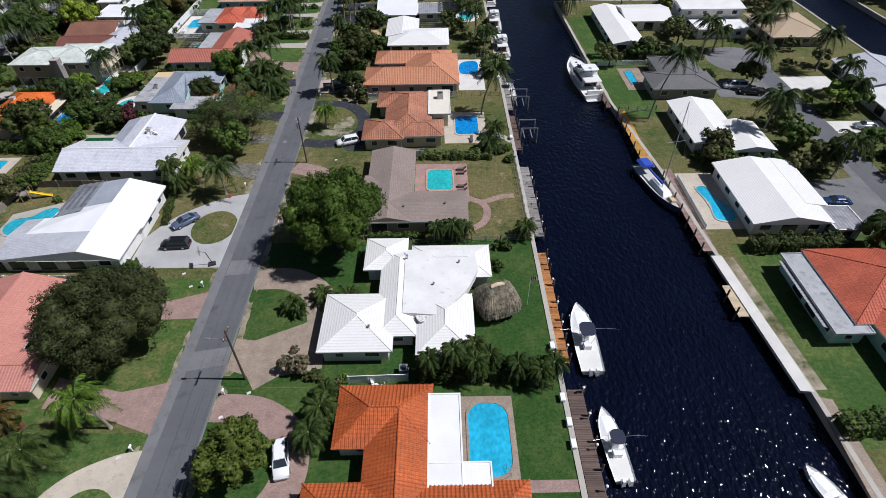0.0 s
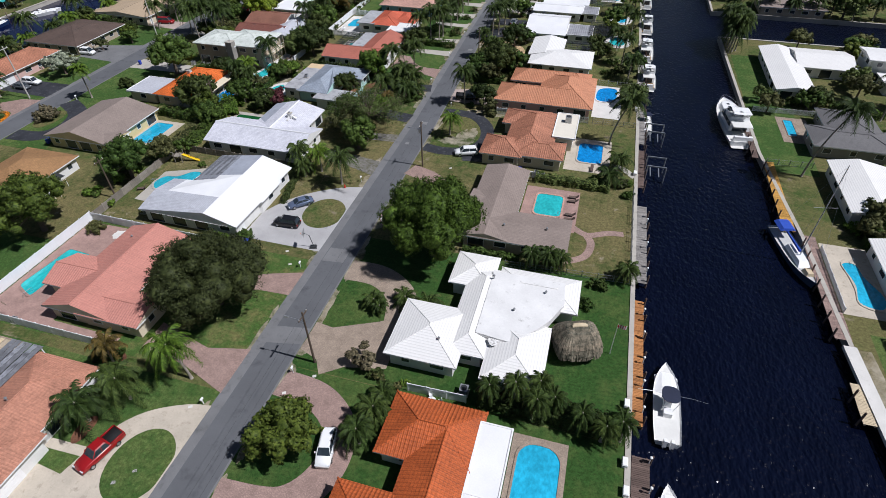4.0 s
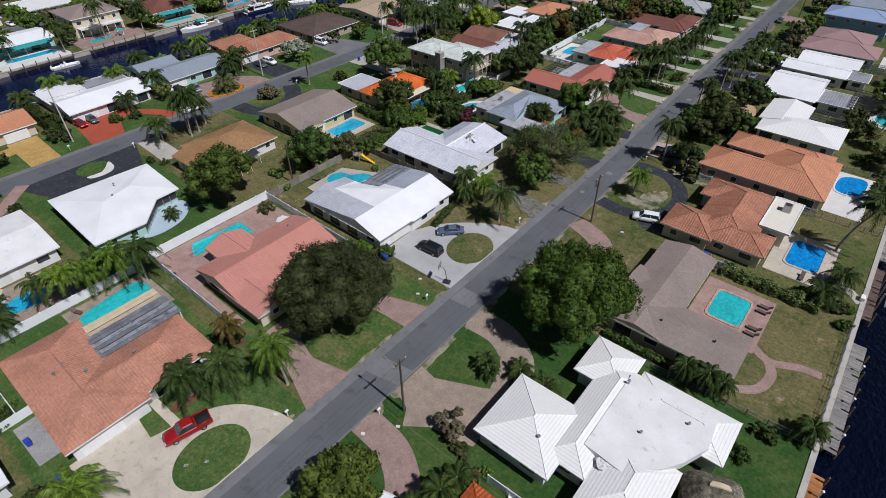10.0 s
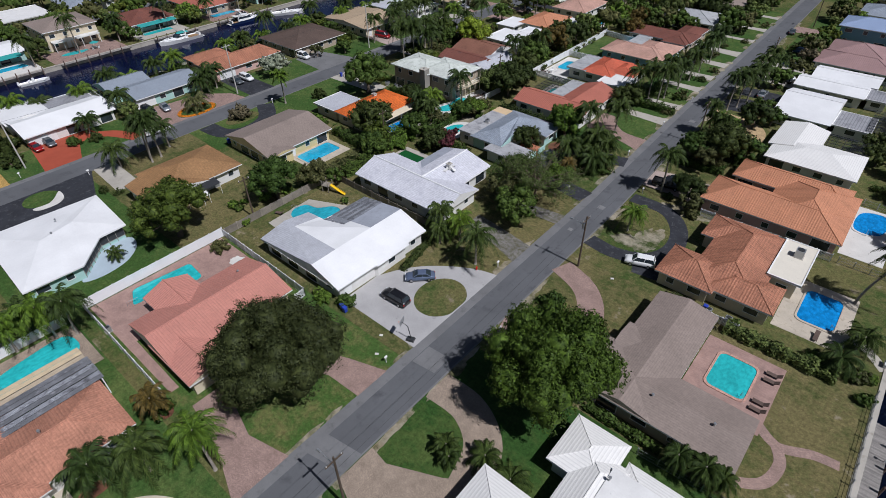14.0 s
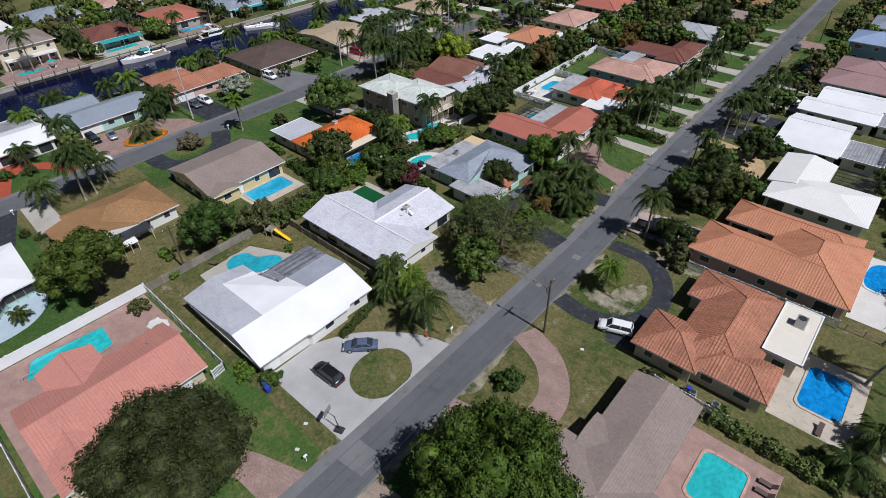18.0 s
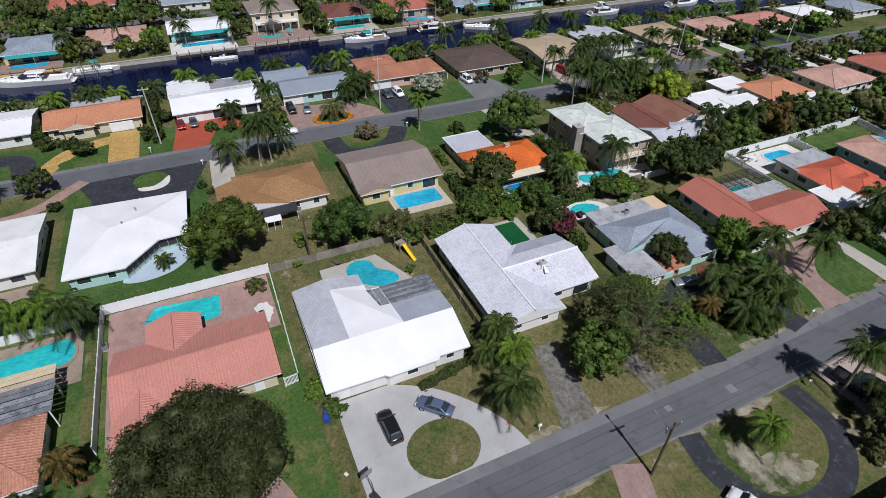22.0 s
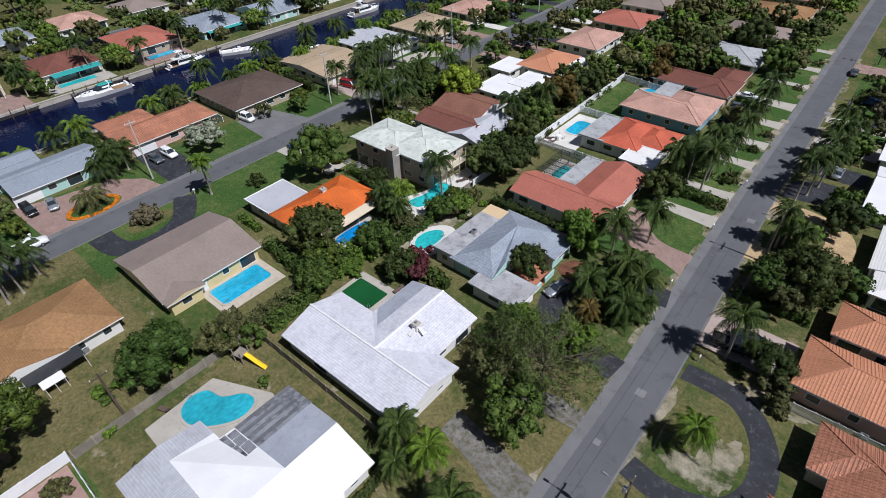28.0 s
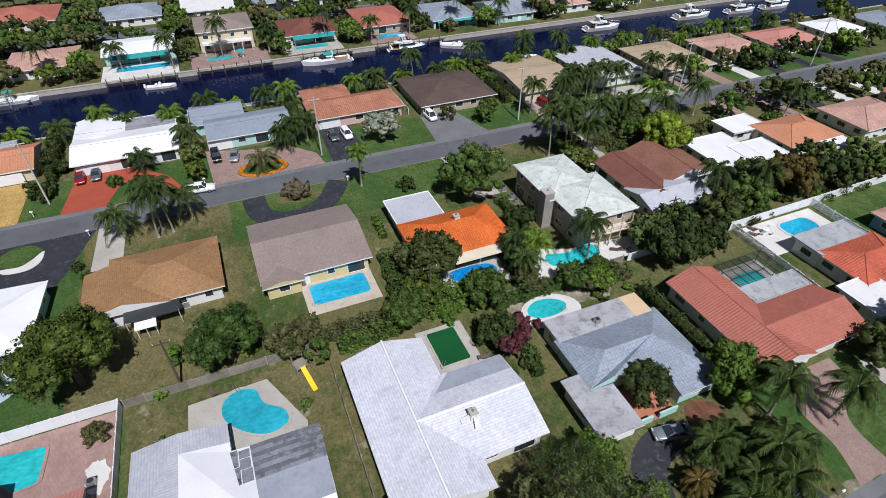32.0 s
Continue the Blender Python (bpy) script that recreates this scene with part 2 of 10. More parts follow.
def leaf(name, dark, light, rough=0.6):
    m, nodes, links, b = shader(name, max(rough, 0.6), 0, 0.12)
    g = nodes.new("ShaderNodeNewGeometry")
    o = nodes.new("ShaderNodeObjectInfo")
    dark, light = tuple(0.54 * a + 0.34 * b for a, b in zip(dark, light)), tint(light, 0.9)
    c = ramp(nodes, links, g.outputs["Random Per Island"], [(0.0, dark), (0.75, light), (1.0, tint(light, 1.25))])
    c = mixed(nodes, links, 1.0, c, ramp(nodes, links, o.outputs["Random"], [(0, (0.75, 0.8, 0.75)), (1, (1.2, 1.12, 1.0))]), "MULTIPLY")
    # sunlit and shaded leaf clumps, painted into the colour as light and dark patches
    n = noise_node(nodes, links, g.outputs["Position"], 1.9, 3, 0.7)
    c = mixed(nodes, links, 1.0, c, ramp(nodes, links, n, [(0.36, (0.52, 0.56, 0.5)), (0.64, (1.55, 1.48, 1.3))]), "MULTIPLY")
    links.new(c, b.inputs["Base Color"])
    return m


def grass(name, lush, dry, at=0.5, bare=None, bare_at=0.6, bare_soft=0.1):
    m, nodes, links, b = shader(name, 0.9, 0, 0.1)
    w = place_node(nodes, links)
    n0, n1, n2 = noise_node(nodes, links, w, 0.07, 5, 0.65), noise_node(nodes, links, w, 0.7, 6, 0.7), noise_node(nodes, links, w, 9, 4, 0.8)
    f = calc(nodes, links, "ADD", calc(nodes, links, "MULTIPLY", n0, 0.6), calc(nodes, links, "MULTIPLY", n1, 0.4))
    c = ramp(nodes, links, f, [(at - 0.065, lush), (at + 0.065, dry)])
    n3 = noise_node(nodes, links, w, 2.2, 6, 0.75)
    c = mixed(nodes, links, 1.0, c, ramp(nodes, links, n2, [(0.25, (0.5,) * 3), (0.75, (1.4,) * 3)]), "MULTIPLY")
    c = mixed(nodes, links, 1.0, c, ramp(nodes, links, n3, [(0.3, (0.52,) * 3), (0.7, (1.38,) * 3)]), "MULTIPLY")
    if bare:
        d = noise_node(nodes, links, w, 0.28, 8, 0.7)
        c = mixed(nodes, links, ramp(nodes, links, d, [(bare_at, (0, 0, 0)), (bare_at + bare_soft, (1, 1, 1))]), c, bare)
    links.new(c, b.inputs["Base Color"])
    bump(nodes, links, b, n2, 0.6, 0.06)
    return m


def paving(name, colour, size=0.4, rough=0.75, joint=0.7, spread=0.2):
    """Small pavers: joints sunk between blocks of uneven tone."""
    m, nodes, links, b = shader(name, rough)
    w = place_node(nodes, links)
    br = nodes.new("ShaderNodeTexBrick")
    br.inputs["Scale"].default_value, br.inputs["Mortar Size"].default_value = 1 / size, 0.03
    br.inputs["Color1"].default_value, br.inputs["Color2"].default_value = (*tint(colour, 1 - spread), 1), (*tint(colour, 1 + spread), 1)
    br.inputs["Mortar"].default_value = (*tint(colour, joint), 1)
    links.new(w, br.inputs["Vector"])
    c = mixed(nodes, links, 1.0, br.outputs["Color"], ramp(nodes, links, noise_node(nodes, links, w, 0.5, 7, 0.7), [(0.3, (0.72,) * 3), (0.7, (1.15,) * 3)]), "MULTIPLY")
    links.new(c, b.inputs["Base Color"])
    return m


def water(name, colour, rough, scale, strength, spec=0.5, distance=0.1, detail=5, caustic=0.0):
    m, nodes, links, b = shader(name, rough, 0, spec)
    w = place_node(nodes, links, (1, 0.6, 1))
    n1, n2 = noise_node(nodes, links, w, scale, detail, 0.6), noise_node(nodes, links, w, scale * 0.13, 3)
    c = ramp(nodes, links, n2, [(0.3, tint(colour, 0.8)), (0.7, tint(colour, 1.2))])
    links.new(c, b.inputs["Base Color"])
    # ripple light of the pools, painted into the water colour as paler and darker spots
    if caustic:
        c = mixed(nodes, links, 1.0, c, ramp(nodes, links, n1, [(0.32, (1 - caustic,) * 3), (0.68, (1 + caustic,) * 3)]), "MULTIPLY")
        links.new(c, b.inputs["Base Color"])
    bump(nodes, links, b, n1, strength, distance)
    return m


GRASS_LUSH = grass("grass_lush", (0.05, 0.1, 0.024), (0.105, 0.142, 0.042), 0.53)
GRASS_HALF = grass("grass_half_dry", (0.062, 0.115, 0.027), (0.165, 0.155, 0.06), 0.53)
GRASS_DEEP = grass("grass_deep", (0.034, 0.08, 0.018), (0.075, 0.112, 0.03), 0.53)
GRASS_MID = grass("grass_mid", (0.056, 0.09, 0.023), (0.14, 0.13, 0.052), 0.48, (0.24, 0.2, 0.14))
GRASS_DRY = grass("grass_dry", (0.066, 0.086, 0.026), (0.165, 0.142, 0.062), 0.48, (0.29, 0.25, 0.18))
GRASS_SANDY = grass("grass_sandy", (0.06, 0.08, 0.026), (0.2, 0.17, 0.1), 0.48, (0.36, 0.32, 0.245), 0.42, 0.22)
MULCH = mottled("mulch", (0.16, 0.07, 0.04), 0.95, 0.4, 0.8, 10, 0.6)
ASPHALT = mottled("asphalt", (0.115, 0.118, 0.125), 0.85, 0.12, 0.12, 12, 0.25, (0.075, 0.077, 0.083), 0.6)
ASPHALT_EDGE = mottled("asphalt_edge", (0.17, 0.17, 0.172), 0.88, 0.15, 0.2, 10, 0.25, (0.11, 0.11, 0.11), 0.6)
ASPHALT_PATCH = mottled("asphalt_patch", (0.2, 0.2, 0.2), 0.85, 0.12, 0.3, 10, 0.2)
BLACKTOP = mottled("blacktop", (0.034, 0.036, 0.043), 0.75, 0.3, 0.35, 6, 0.25, (0.095, 0.095, 0.1), 0.6)
CONCRETE = mottled("concrete", (0.42, 0.39, 0.34), 0.85, 0.12, 0.3, 8, 0.15, (0.27, 0.25, 0.21), 0.62)
CONCRETE_CREAM = mottled("concrete_cream", (0.5, 0.44, 0.355), 0.85, 0.12, 0.35, 5, 0.15, (0.33, 0.28, 0.22), 0.6)
CONCRETE_GREY = mottled("concrete_weathered", (0.19, 0.18, 0.165), 0.88, 0.3, 0.45, 6, 0.2, (0.1, 0.095, 0.06), 0.5)
CONCRETE_WHITE = mottled("concrete_white", (0.62, 0.6, 0.56), 0.85, 0.1, 0.3, 8, 0.15, (0.4, 0.38, 0.33), 0.66)
PAVER_PINK = paving("paver_pink", (0.335, 0.23, 0.195), 0.35)
PAVER_GREY = paving("paver_grey", (0.33, 0.32, 0.31), 0.3)
PAVER_TAN = paving("paver_tan", (0.33, 0.26, 0.2), 0.3)
PAVER_ROSE = paving("paver_rose", (0.36, 0.235, 0.2), 0.5, joint=0.85, spread=0.08)
PAVER_SAND = paving("paver_sand", (0.5, 0.36, 0.2), 0.4)
CONCRETE_PINK = mottled("concrete_pinkish", (0.4, 0.32, 0.28), 0.85, 0.12, 0.3, 8, 0.15, (0.28, 0.22, 0.19), 0.6)
PAVER_YELLOW = paving("paver_yellow", (0.5, 0.32, 0.1), 0.5, spread=0.3)
DRIVE_RED = mottled("drive_red", (0.36, 0.075, 0.04), 0.8, 0.12, 0.3, 6, 0.1)
DRIVE_GREY = mottled("drive_grey", (0.4, 0.39, 0.385), 0.85, 0.12, 0.25, 5, 0.12, (0.2, 0.195, 0.19), 0.67)

TILE_ORANGE = banded("tile_orange", (0.5, 0.115, 0.03), 0.45, depth=0.7, line=0.6, row=0.42)
TILE_BRIGHT = banded("tile_bright_orange", (0.68, 0.15, 0.025), 0.4, depth=0.6, line=0.7, row=0.4)
TILE_TERRA = banded("tile_terracotta", (0.46, 0.2, 0.12), 0.45, depth=0.7, line=0.6, dirt=(0.2, 0.09, 0.06), dirt_at=0.64, row=0.42)
TILE_PEACH = banded("tile_peach", (0.55, 0.245, 0.135), 0.45, depth=0.6, line=0.78, dirt=(0.45, 0.2, 0.115), row=0.42, blotch=0.55)
TILE_SALMON = banded("tile_salmon", (0.5, 0.235, 0.155), 0.35, depth=0.4, line=0.82, dirt=(0.33, 0.15, 0.1), dirt_at=0.62, row=0.38)
TILE_PINK = banded("tile_pink", (0.53, 0.235, 0.185), 0.35, depth=0.4, line=0.86, dirt=(0.44, 0.19, 0.15), row=0.4, blotch=0.45)
TILE_RED = banded("tile_red", (0.44, 0.15, 0.105), 0.4, depth=0.5, line=0.8, dirt=(0.35, 0.12, 0.085), row=0.4, blotch=0.6)
TILE_CORAL = banded("tile_coral", (0.56, 0.13, 0.07), 0.4, depth=0.5, line=0.78, row=0.4)
TILE_MAUVE = banded("tile_mauve", (0.37, 0.235, 0.225), 0.45, depth=0.5, line=0.75, dirt=(0.25, 0.16, 0.16), row=0.42, blotch=0.5)
TILE_BLUSH = banded("tile_blush", (0.55, 0.33, 0.26), 0.4, depth=0.4, line=0.85, row=0.4)
TILE_MAROON = banded("tile_maroon", (0.21, 0.08, 0.058), 0.4, depth=0.5, line=0.8, dirt=(0.1, 0.05, 0.045), row=0.4)
WHITE_TILE = banded("white_tile", (0.76, 0.745, 0.715), 0.38, across=True, rough=0.6, depth=0.45, line=0.84, dirt=(0.6, 0.59, 0.57), dirt_at=0.68, blotch=0.2)
WHITE_AGED = banded("white_tile_aged", (0.5, 0.51, 0.55), 0.33, across=True, rough=0.7, depth=0.45, line=0.8, dirt=(0.36, 0.36, 0.39), dirt_at=0.56, blotch=0.5)
# its grey blotches are real mottling together with painted-in twig shadows
WHITE_LILAC = banded("white_tile_lilac", (0.66, 0.66, 0.71), 0.33, across=True, rough=0.7, depth=0.4, line=0.82, dirt=(0.43, 0.43, 0.48), dirt_at=0.56, blotch=0.65)
SHINGLE_GREY = banded("shingle_grey", (0.15, 0.145, 0.145), 0.3, across=True, depth=0.3, line=0.86, dirt=(0.11, 0.105, 0.105), blotch=0.6)
GREY_SHINGLE = banded("shingle_blue_grey", (0.26, 0.295, 0.345), 0.3, across=True, depth=0.3, line=0.86, dirt=(0.2, 0.22, 0.25), blotch=0.5)
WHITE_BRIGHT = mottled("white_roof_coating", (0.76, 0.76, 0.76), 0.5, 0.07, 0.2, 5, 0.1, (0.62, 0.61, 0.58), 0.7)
WHITE_FLAT = mottled("white_flat_roof", (0.72, 0.71, 0.69), 0.6, 0.08, 0.3, 4, 0.1, (0.36, 0.35, 0.33), 0.66)
WHITE_GREENISH = mottled("white_roof_mildewed", (0.6, 0.63, 0.58), 0.7, 0.14, 0.35, 4, 0.2, (0.38, 0.42, 0.36), 0.56)
SHINGLE_BROWN = banded("shingle_brown", (0.275, 0.22, 0.19), 0.3, across=True, depth=0.3, line=0.85, dirt=(0.225, 0.18, 0.155), dirt_at=0.6, blotch=0.6)
SHINGLE_SAND = banded("shingle_sand", (0.44, 0.335, 0.225), 0.3, across=True, depth=0.3, line=0.85, dirt=(0.36, 0.27, 0.18), dirt_at=0.6, blotch=0.5)
TILE_BROWN = banded("tile_brown", (0.27, 0.125, 0.085), 0.4, depth=0.5, line=0.8, dirt=(0.19, 0.09, 0.065), row=0.4)
SHINGLE_TAN = banded("shingle_tan", (0.34, 0.19, 0.085), 0.3, across=True, depth=0.3, line=0.8, dirt=(0.24, 0.13, 0.06), dirt_at=0.58)
SHINGLE_DARK = banded("shingle_dark", (0.115, 0.08, 0.065), 0.3, across=True, depth=0.3, line=0.85, dirt=(0.08, 0.06, 0.05))
GREY_TILE = banded("grey_tile", (0.31, 0.35, 0.41), 0.4, depth=0.4, line=0.8, dirt=(0.22, 0.24, 0.26), row=0.4)
GREY_FLAT = mottled("grey_flat_roof", (0.38, 0.39, 0.4), 0.75, 0.14, 0.3, 4, 0.15, (0.22, 0.22, 0.22), 0.58)
BLUE_ROOF = banded("blue_metal_roof", (0.3, 0.38, 0.55), 0.5, rough=0.4, depth=0.4, line=0.8, blotch=0.4)
PANEL_GREY = banded("panel_grey", (0.36, 0.36, 0.38), 0.6, rough=0.35, depth=0.5, line=0.55, dirt=(0.16, 0.16, 0.17), dirt_at=0.55, blotch=0.4)

WALL_WHITE = mottled("stucco_white", (0.7, 0.69, 0.66), 0.85, 0.06, 0.5, 8, 0.2)
WALL_CREAM = mottled("stucco_cream", (0.62, 0.54, 0.4), 0.85, 0.07, 0.5, 8, 0.2)
WALL_YELLOW = mottled("stucco_yellow", (0.62, 0.52, 0.28), 0.85, 0.07, 0.5, 8, 0.2)
WALL_TAN = mottled("stucco_tan", (0.42, 0.35, 0.27), 0.85, 0.08, 0.5, 8, 0.2)
WALL_GREY = mottled("stucco_grey", (0.3, 0.28, 0.25), 0.85, 0.1, 0.5, 8, 0.2)
WALL_PINK = mottled("stucco_pink", (0.6, 0.4, 0.36), 0.85, 0.06, 0.5, 8, 0.2)
WALL_BLUE = mottled("stucco_blue", (0.22, 0.38, 0.5), 0.85, 0.06, 0.5, 8, 0.2)
WALL_AQUA = mottled("stucco_aqua", (0.4, 0.6, 0.56), 0.85, 0.06, 0.5, 8, 0.2)
WHITE_PAINT = mottled("white_paint", (0.78, 0.78, 0.77), 0.5, 0.04, 0.6, 8, 0.05)
FENCE_WHITE = mottled("white_vinyl", (0.76, 0.77, 0.78), 0.4, 0.04, 0.6, 8, 0.05)
DARK_METAL = mottled("dark_metal", (0.04, 0.042, 0.045), 0.4, 0.1, 1, 8, 0.05)
GREY_METAL = mottled("grey_metal", (0.4, 0.41, 0.42), 0.35, 0.1, 1, 8, 0.05, metal=0.6)
GLASS = mottled("window_glass", (0.03, 0.04, 0.05), 0.08, 0.2, 0.5, 1, 0.0, spec=0.6)
BLUE_PLASTIC = mottled("blue_plastic", (0.03, 0.06, 0.4), 0.4, 0.05, 1, 5, 0)
ORANGE_PLASTIC = mottled("orange_plastic", (0.75, 0.14, 0.02), 0.4, 0.05, 1, 5, 0)
YELLOW_PLASTIC = mottled("yellow_plastic", (0.85, 0.55, 0.02), 0.35, 0.05, 1, 5, 0)
CANVAS_BLUE = mottled("blue_canvas", (0.03, 0.08, 0.42), 0.8, 0.1, 1, 5, 0.1)
CANVAS_NAVY = mottled("navy_canvas", (0.02, 0.025, 0.05), 0.7, 0.1, 1, 5, 0.1)
CANVAS_TEAL = mottled("teal_canvas", (0.04, 0.31, 0.3), 0.8, 0.1, 1, 5, 0.1)
CANVAS_TAN = mottled("tan_canvas", (0.55, 0.45, 0.3), 0.8, 0.1, 1, 5, 0.1)

CANAL = water("canal_water", (0.0018, 0.003, 0.0105), 0.1, 1.5, 1.0, 0.24, 0.37, 1)
CANAL_CALM = water("canal_water_calm", (0.0025, 0.0045, 0.028), 0.03, 1.2, 1.0, 0.38, 0.05, 2)
POOL_BLUE = water("pool_blue", (0.03, 0.37, 0.56), 0.06, 2.2, 0.15, 0.5, caustic=0.22)
POOL_AQUA = water("pool_aqua", (0.035, 0.42, 0.43), 0.06, 2.2, 0.15, 0.5, caustic=0.2)
POOL_TEAL = water("pool_teal", (0.035, 0.36, 0.45), 0.06, 2.2, 0.15, 0.5, caustic=0.2)
POOL_DEEP = water("pool_deep_blue", (0.012, 0.22, 0.55), 0.06, 2.2, 0.15, 0.5, caustic=0.3)
POOL_GREEN = water("pool_green", (0.012, 0.085, 0.025), 0.1, 1.2, 0.1, 0.4)

WOOD_ORANGE = mottled("dock_wood_orange", (0.42, 0.18, 0.06), 0.8, 0.2, 0.4, 5, 0.3, vary=0.2)
WOOD_YELLOW = mottled("dock_wood_yellow", (0.5, 0.27, 0.06), 0.8, 0.2, 0.4, 5, 0.3, vary=0.2)
WOOD_GREY = mottled("dock_wood_grey", (0.27, 0.25, 0.23), 0.85, 0.2, 0.4, 5, 0.3, vary=0.2)
WOOD_ROSE = mottled("dock_wood_rose", (0.29, 0.2, 0.17), 0.85, 0.2, 0.4, 5, 0.3, vary=0.2)
WOOD_BROWN = mottled("dock_wood_brown", (0.13, 0.09, 0.075), 0.85, 0.2, 0.4, 5, 0.3, vary=0.2)
WOOD_FENCE = mottled("fence_wood", (0.27, 0.24, 0.2), 0.9, 0.25, 0.6, 6, 0.3, vary=0.25)
WOOD_POLE = mottled("pole_wood", (0.1, 0.075, 0.055), 0.9, 0.2, 0.5, 6, 0.3)
POLE_CONCRETE = mottled("pole_concrete", (0.5, 0.49, 0.46), 0.8, 0.1, 0.5, 6, 0.1)
BARK = mottled("bark", (0.13, 0.1, 0.075), 0.95, 0.25, 1, 8, 0.5)
PALM_BARK = mottled("palm_bark", (0.27, 0.24, 0.2), 0.9, 0.2, 1, 6, 0.4)

LEAF_OAK = leaf("leaf_oak", (0.014, 0.022, 0.009), (0.042, 0.054, 0.022))
LEAF_DARK = leaf("leaf_dark", (0.015, 0.027, 0.009), (0.05, 0.07, 0.023))
LEAF_LIME = leaf("leaf_lime", (0.05, 0.09, 0.01), (0.17, 0.24, 0.03))
LEAF_GREEN = leaf("leaf_green", (0.020, 0.043, 0.011), (0.066, 0.109, 0.027))
LEAF_BRIGHT = leaf("leaf_bright", (0.031, 0.067, 0.012), (0.105, 0.174, 0.031))
LEAF_OLIVE = leaf("leaf_olive", (0.029, 0.036, 0.016), (0.099, 0.106, 0.048))
LEAF_SILVER = leaf("leaf_silver", (0.1, 0.12, 0.1), (0.3, 0.33, 0.29))
LEAF_RUST = leaf("leaf_rust", (0.03, 0.03, 0.01), (0.115, 0.08, 0.025))
LEAF_MAGENTA = leaf("leaf_magenta", (0.03, 0.03, 0.015), (0.12, 0.032, 0.055))
LEAF_BROWN = leaf("leaf_brown", (0.05, 0.05, 0.035), (0.15, 0.13, 0.095))
LEAF_PALM = leaf("leaf_palm", (0.012, 0.027, 0.007), (0.046, 0.072, 0.02), 0.45)
LEAF_PALM_BRIGHT = leaf("leaf_palm_bright", (0.026, 0.06, 0.008), (0.098, 0.16, 0.022), 0.45)
LEAF_TIPPED = leaf("leaf_tipped", (0.024, 0.05, 0.01), (0.088, 0.118, 0.024))
LEAF_FICUS = leaf("leaf_ficus", (0.022, 0.046, 0.009), (0.082, 0.128, 0.022))
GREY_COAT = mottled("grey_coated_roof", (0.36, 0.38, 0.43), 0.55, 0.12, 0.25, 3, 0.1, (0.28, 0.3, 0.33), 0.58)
GREY_SHEET = mottled("grey_sheet", (0.37, 0.38, 0.41), 0.3, 0.2, 0.25, 3, 0.1, (0.14, 0.14, 0.15), 0.55, metal=0.3)
SHEET_DARK = mottled("grey_sheet_dark", (0.2, 0.205, 0.22), 0.45, 0.25, 0.3, 3, 0.1, (0.33, 0.33, 0.35), 0.58, metal=0.2)
GREY_STAINED = mottled("grey_stained_roof", (0.4, 0.4, 0.41), 0.75, 0.2, 0.22, 3, 0.1, (0.2, 0.2, 0.21), 0.56)
PORCH_TAN = mottled("tan_porch_roof", (0.62, 0.46, 0.28), 0.7, 0.06, 0.4, 4, 0.1)
TERRACE_RED = mottled("terracotta_paving", (0.42, 0.17, 0.1), 0.8, 0.15, 0.6, 5, 0.1)
CREAM_ROOF = mottled("cream_roof_coating", (0.7, 0.65, 0.55), 0.7, 0.06, 0.3, 4, 0.1, (0.5, 0.46, 0.38), 0.66)
FLOWER_ORANGE = leaf("flower_orange", (0.25, 0.07, 0.01), (0.7, 0.25, 0.02))
LEAF_YELLOW = leaf("leaf_yellow", (0.1, 0.13, 0.01), (0.42, 0.45, 0.04))
LEAF_MOSS = leaf("leaf_moss", (0.05, 0.072, 0.022), (0.115, 0.155, 0.055))
THATCH = leaf("thatch", (0.085, 0.075, 0.068), (0.235, 0.21, 0.19), 0.9)
ROOF_GRIME = mottled("roof_grime", (0.28, 0.27, 0.25), 0.9, 0.4, 1.2, 5, 0.0, (0.72, 0.71, 0.69), 0.45)

# ---- ground, water, streets ----
BANK_EAST = [(48.5, -400), (47.6, 10), (46.6, 38), (44.2, 63), (42.6, 87), (39.6, 115), (38.0, 184)]
BANK_WEST = 15.6
CANAL2_EAST, CANAL2_WEST = -162.0, -191.0

m = Mesh()
m.face([(-2500, -2500, 0), (CANAL2_WEST, -2500, 0), (CANAL2_WEST, 2500, 0), (-2500, 2500, 0)])
m.face([(CANAL2_EAST, -2500, 0), (BANK_WEST, -2500, 0), (BANK_WEST, 2500, 0), (CANAL2_EAST, 2500, 0)])
m.face([(CANAL2_WEST, -2500, 0), (CANAL2_EAST, -2500, 0), (CANAL2_EAST, 1, 0), (CANAL2_WEST, 1, 0)])
m.face([(48.5, -2500, 0), (2500, -2500, 0), (2500, -400, 0), (48.5, -400, 0)])
for (xa, ya), (xb, yb) in zip(BANK_EAST, BANK_EAST[1:]):
    m.face([(xa, ya, 0), (115, ya, 0), (115, yb, 0), (xb, yb, 0)])
m.face([(134, -400, 0), (2500, -400, 0), (2500, 208, 0), (134, 208, 0)])
m.face([(38, 208, 0), (2500, 208, 0), (2500, 2500, 0), (38, 2500, 0)])
tagged(part("ground", m, GRASS_MID), "patchy green and dry grass over sandy soil", "ground", kind="structure")
m = Mesh()
m.face([(-60, -2500, -1.25), (2500, -2500, -1.25), (2500, 2500, -1.25), (-60, 2500, -1.25)])
tagged(part("water", m, CANAL), "dark blue canal water with small ripples", "water", kind="structure")
m = Mesh()
m.face([(-2500, -2500, -1.25), (-60, -2500, -1.25), (-60, 2500, -1.25), (-2500, 2500, -1.25)])
tagged(part("water", m, CANAL_CALM), "calm dark blue water of a sheltered canal", "water", kind="structure")


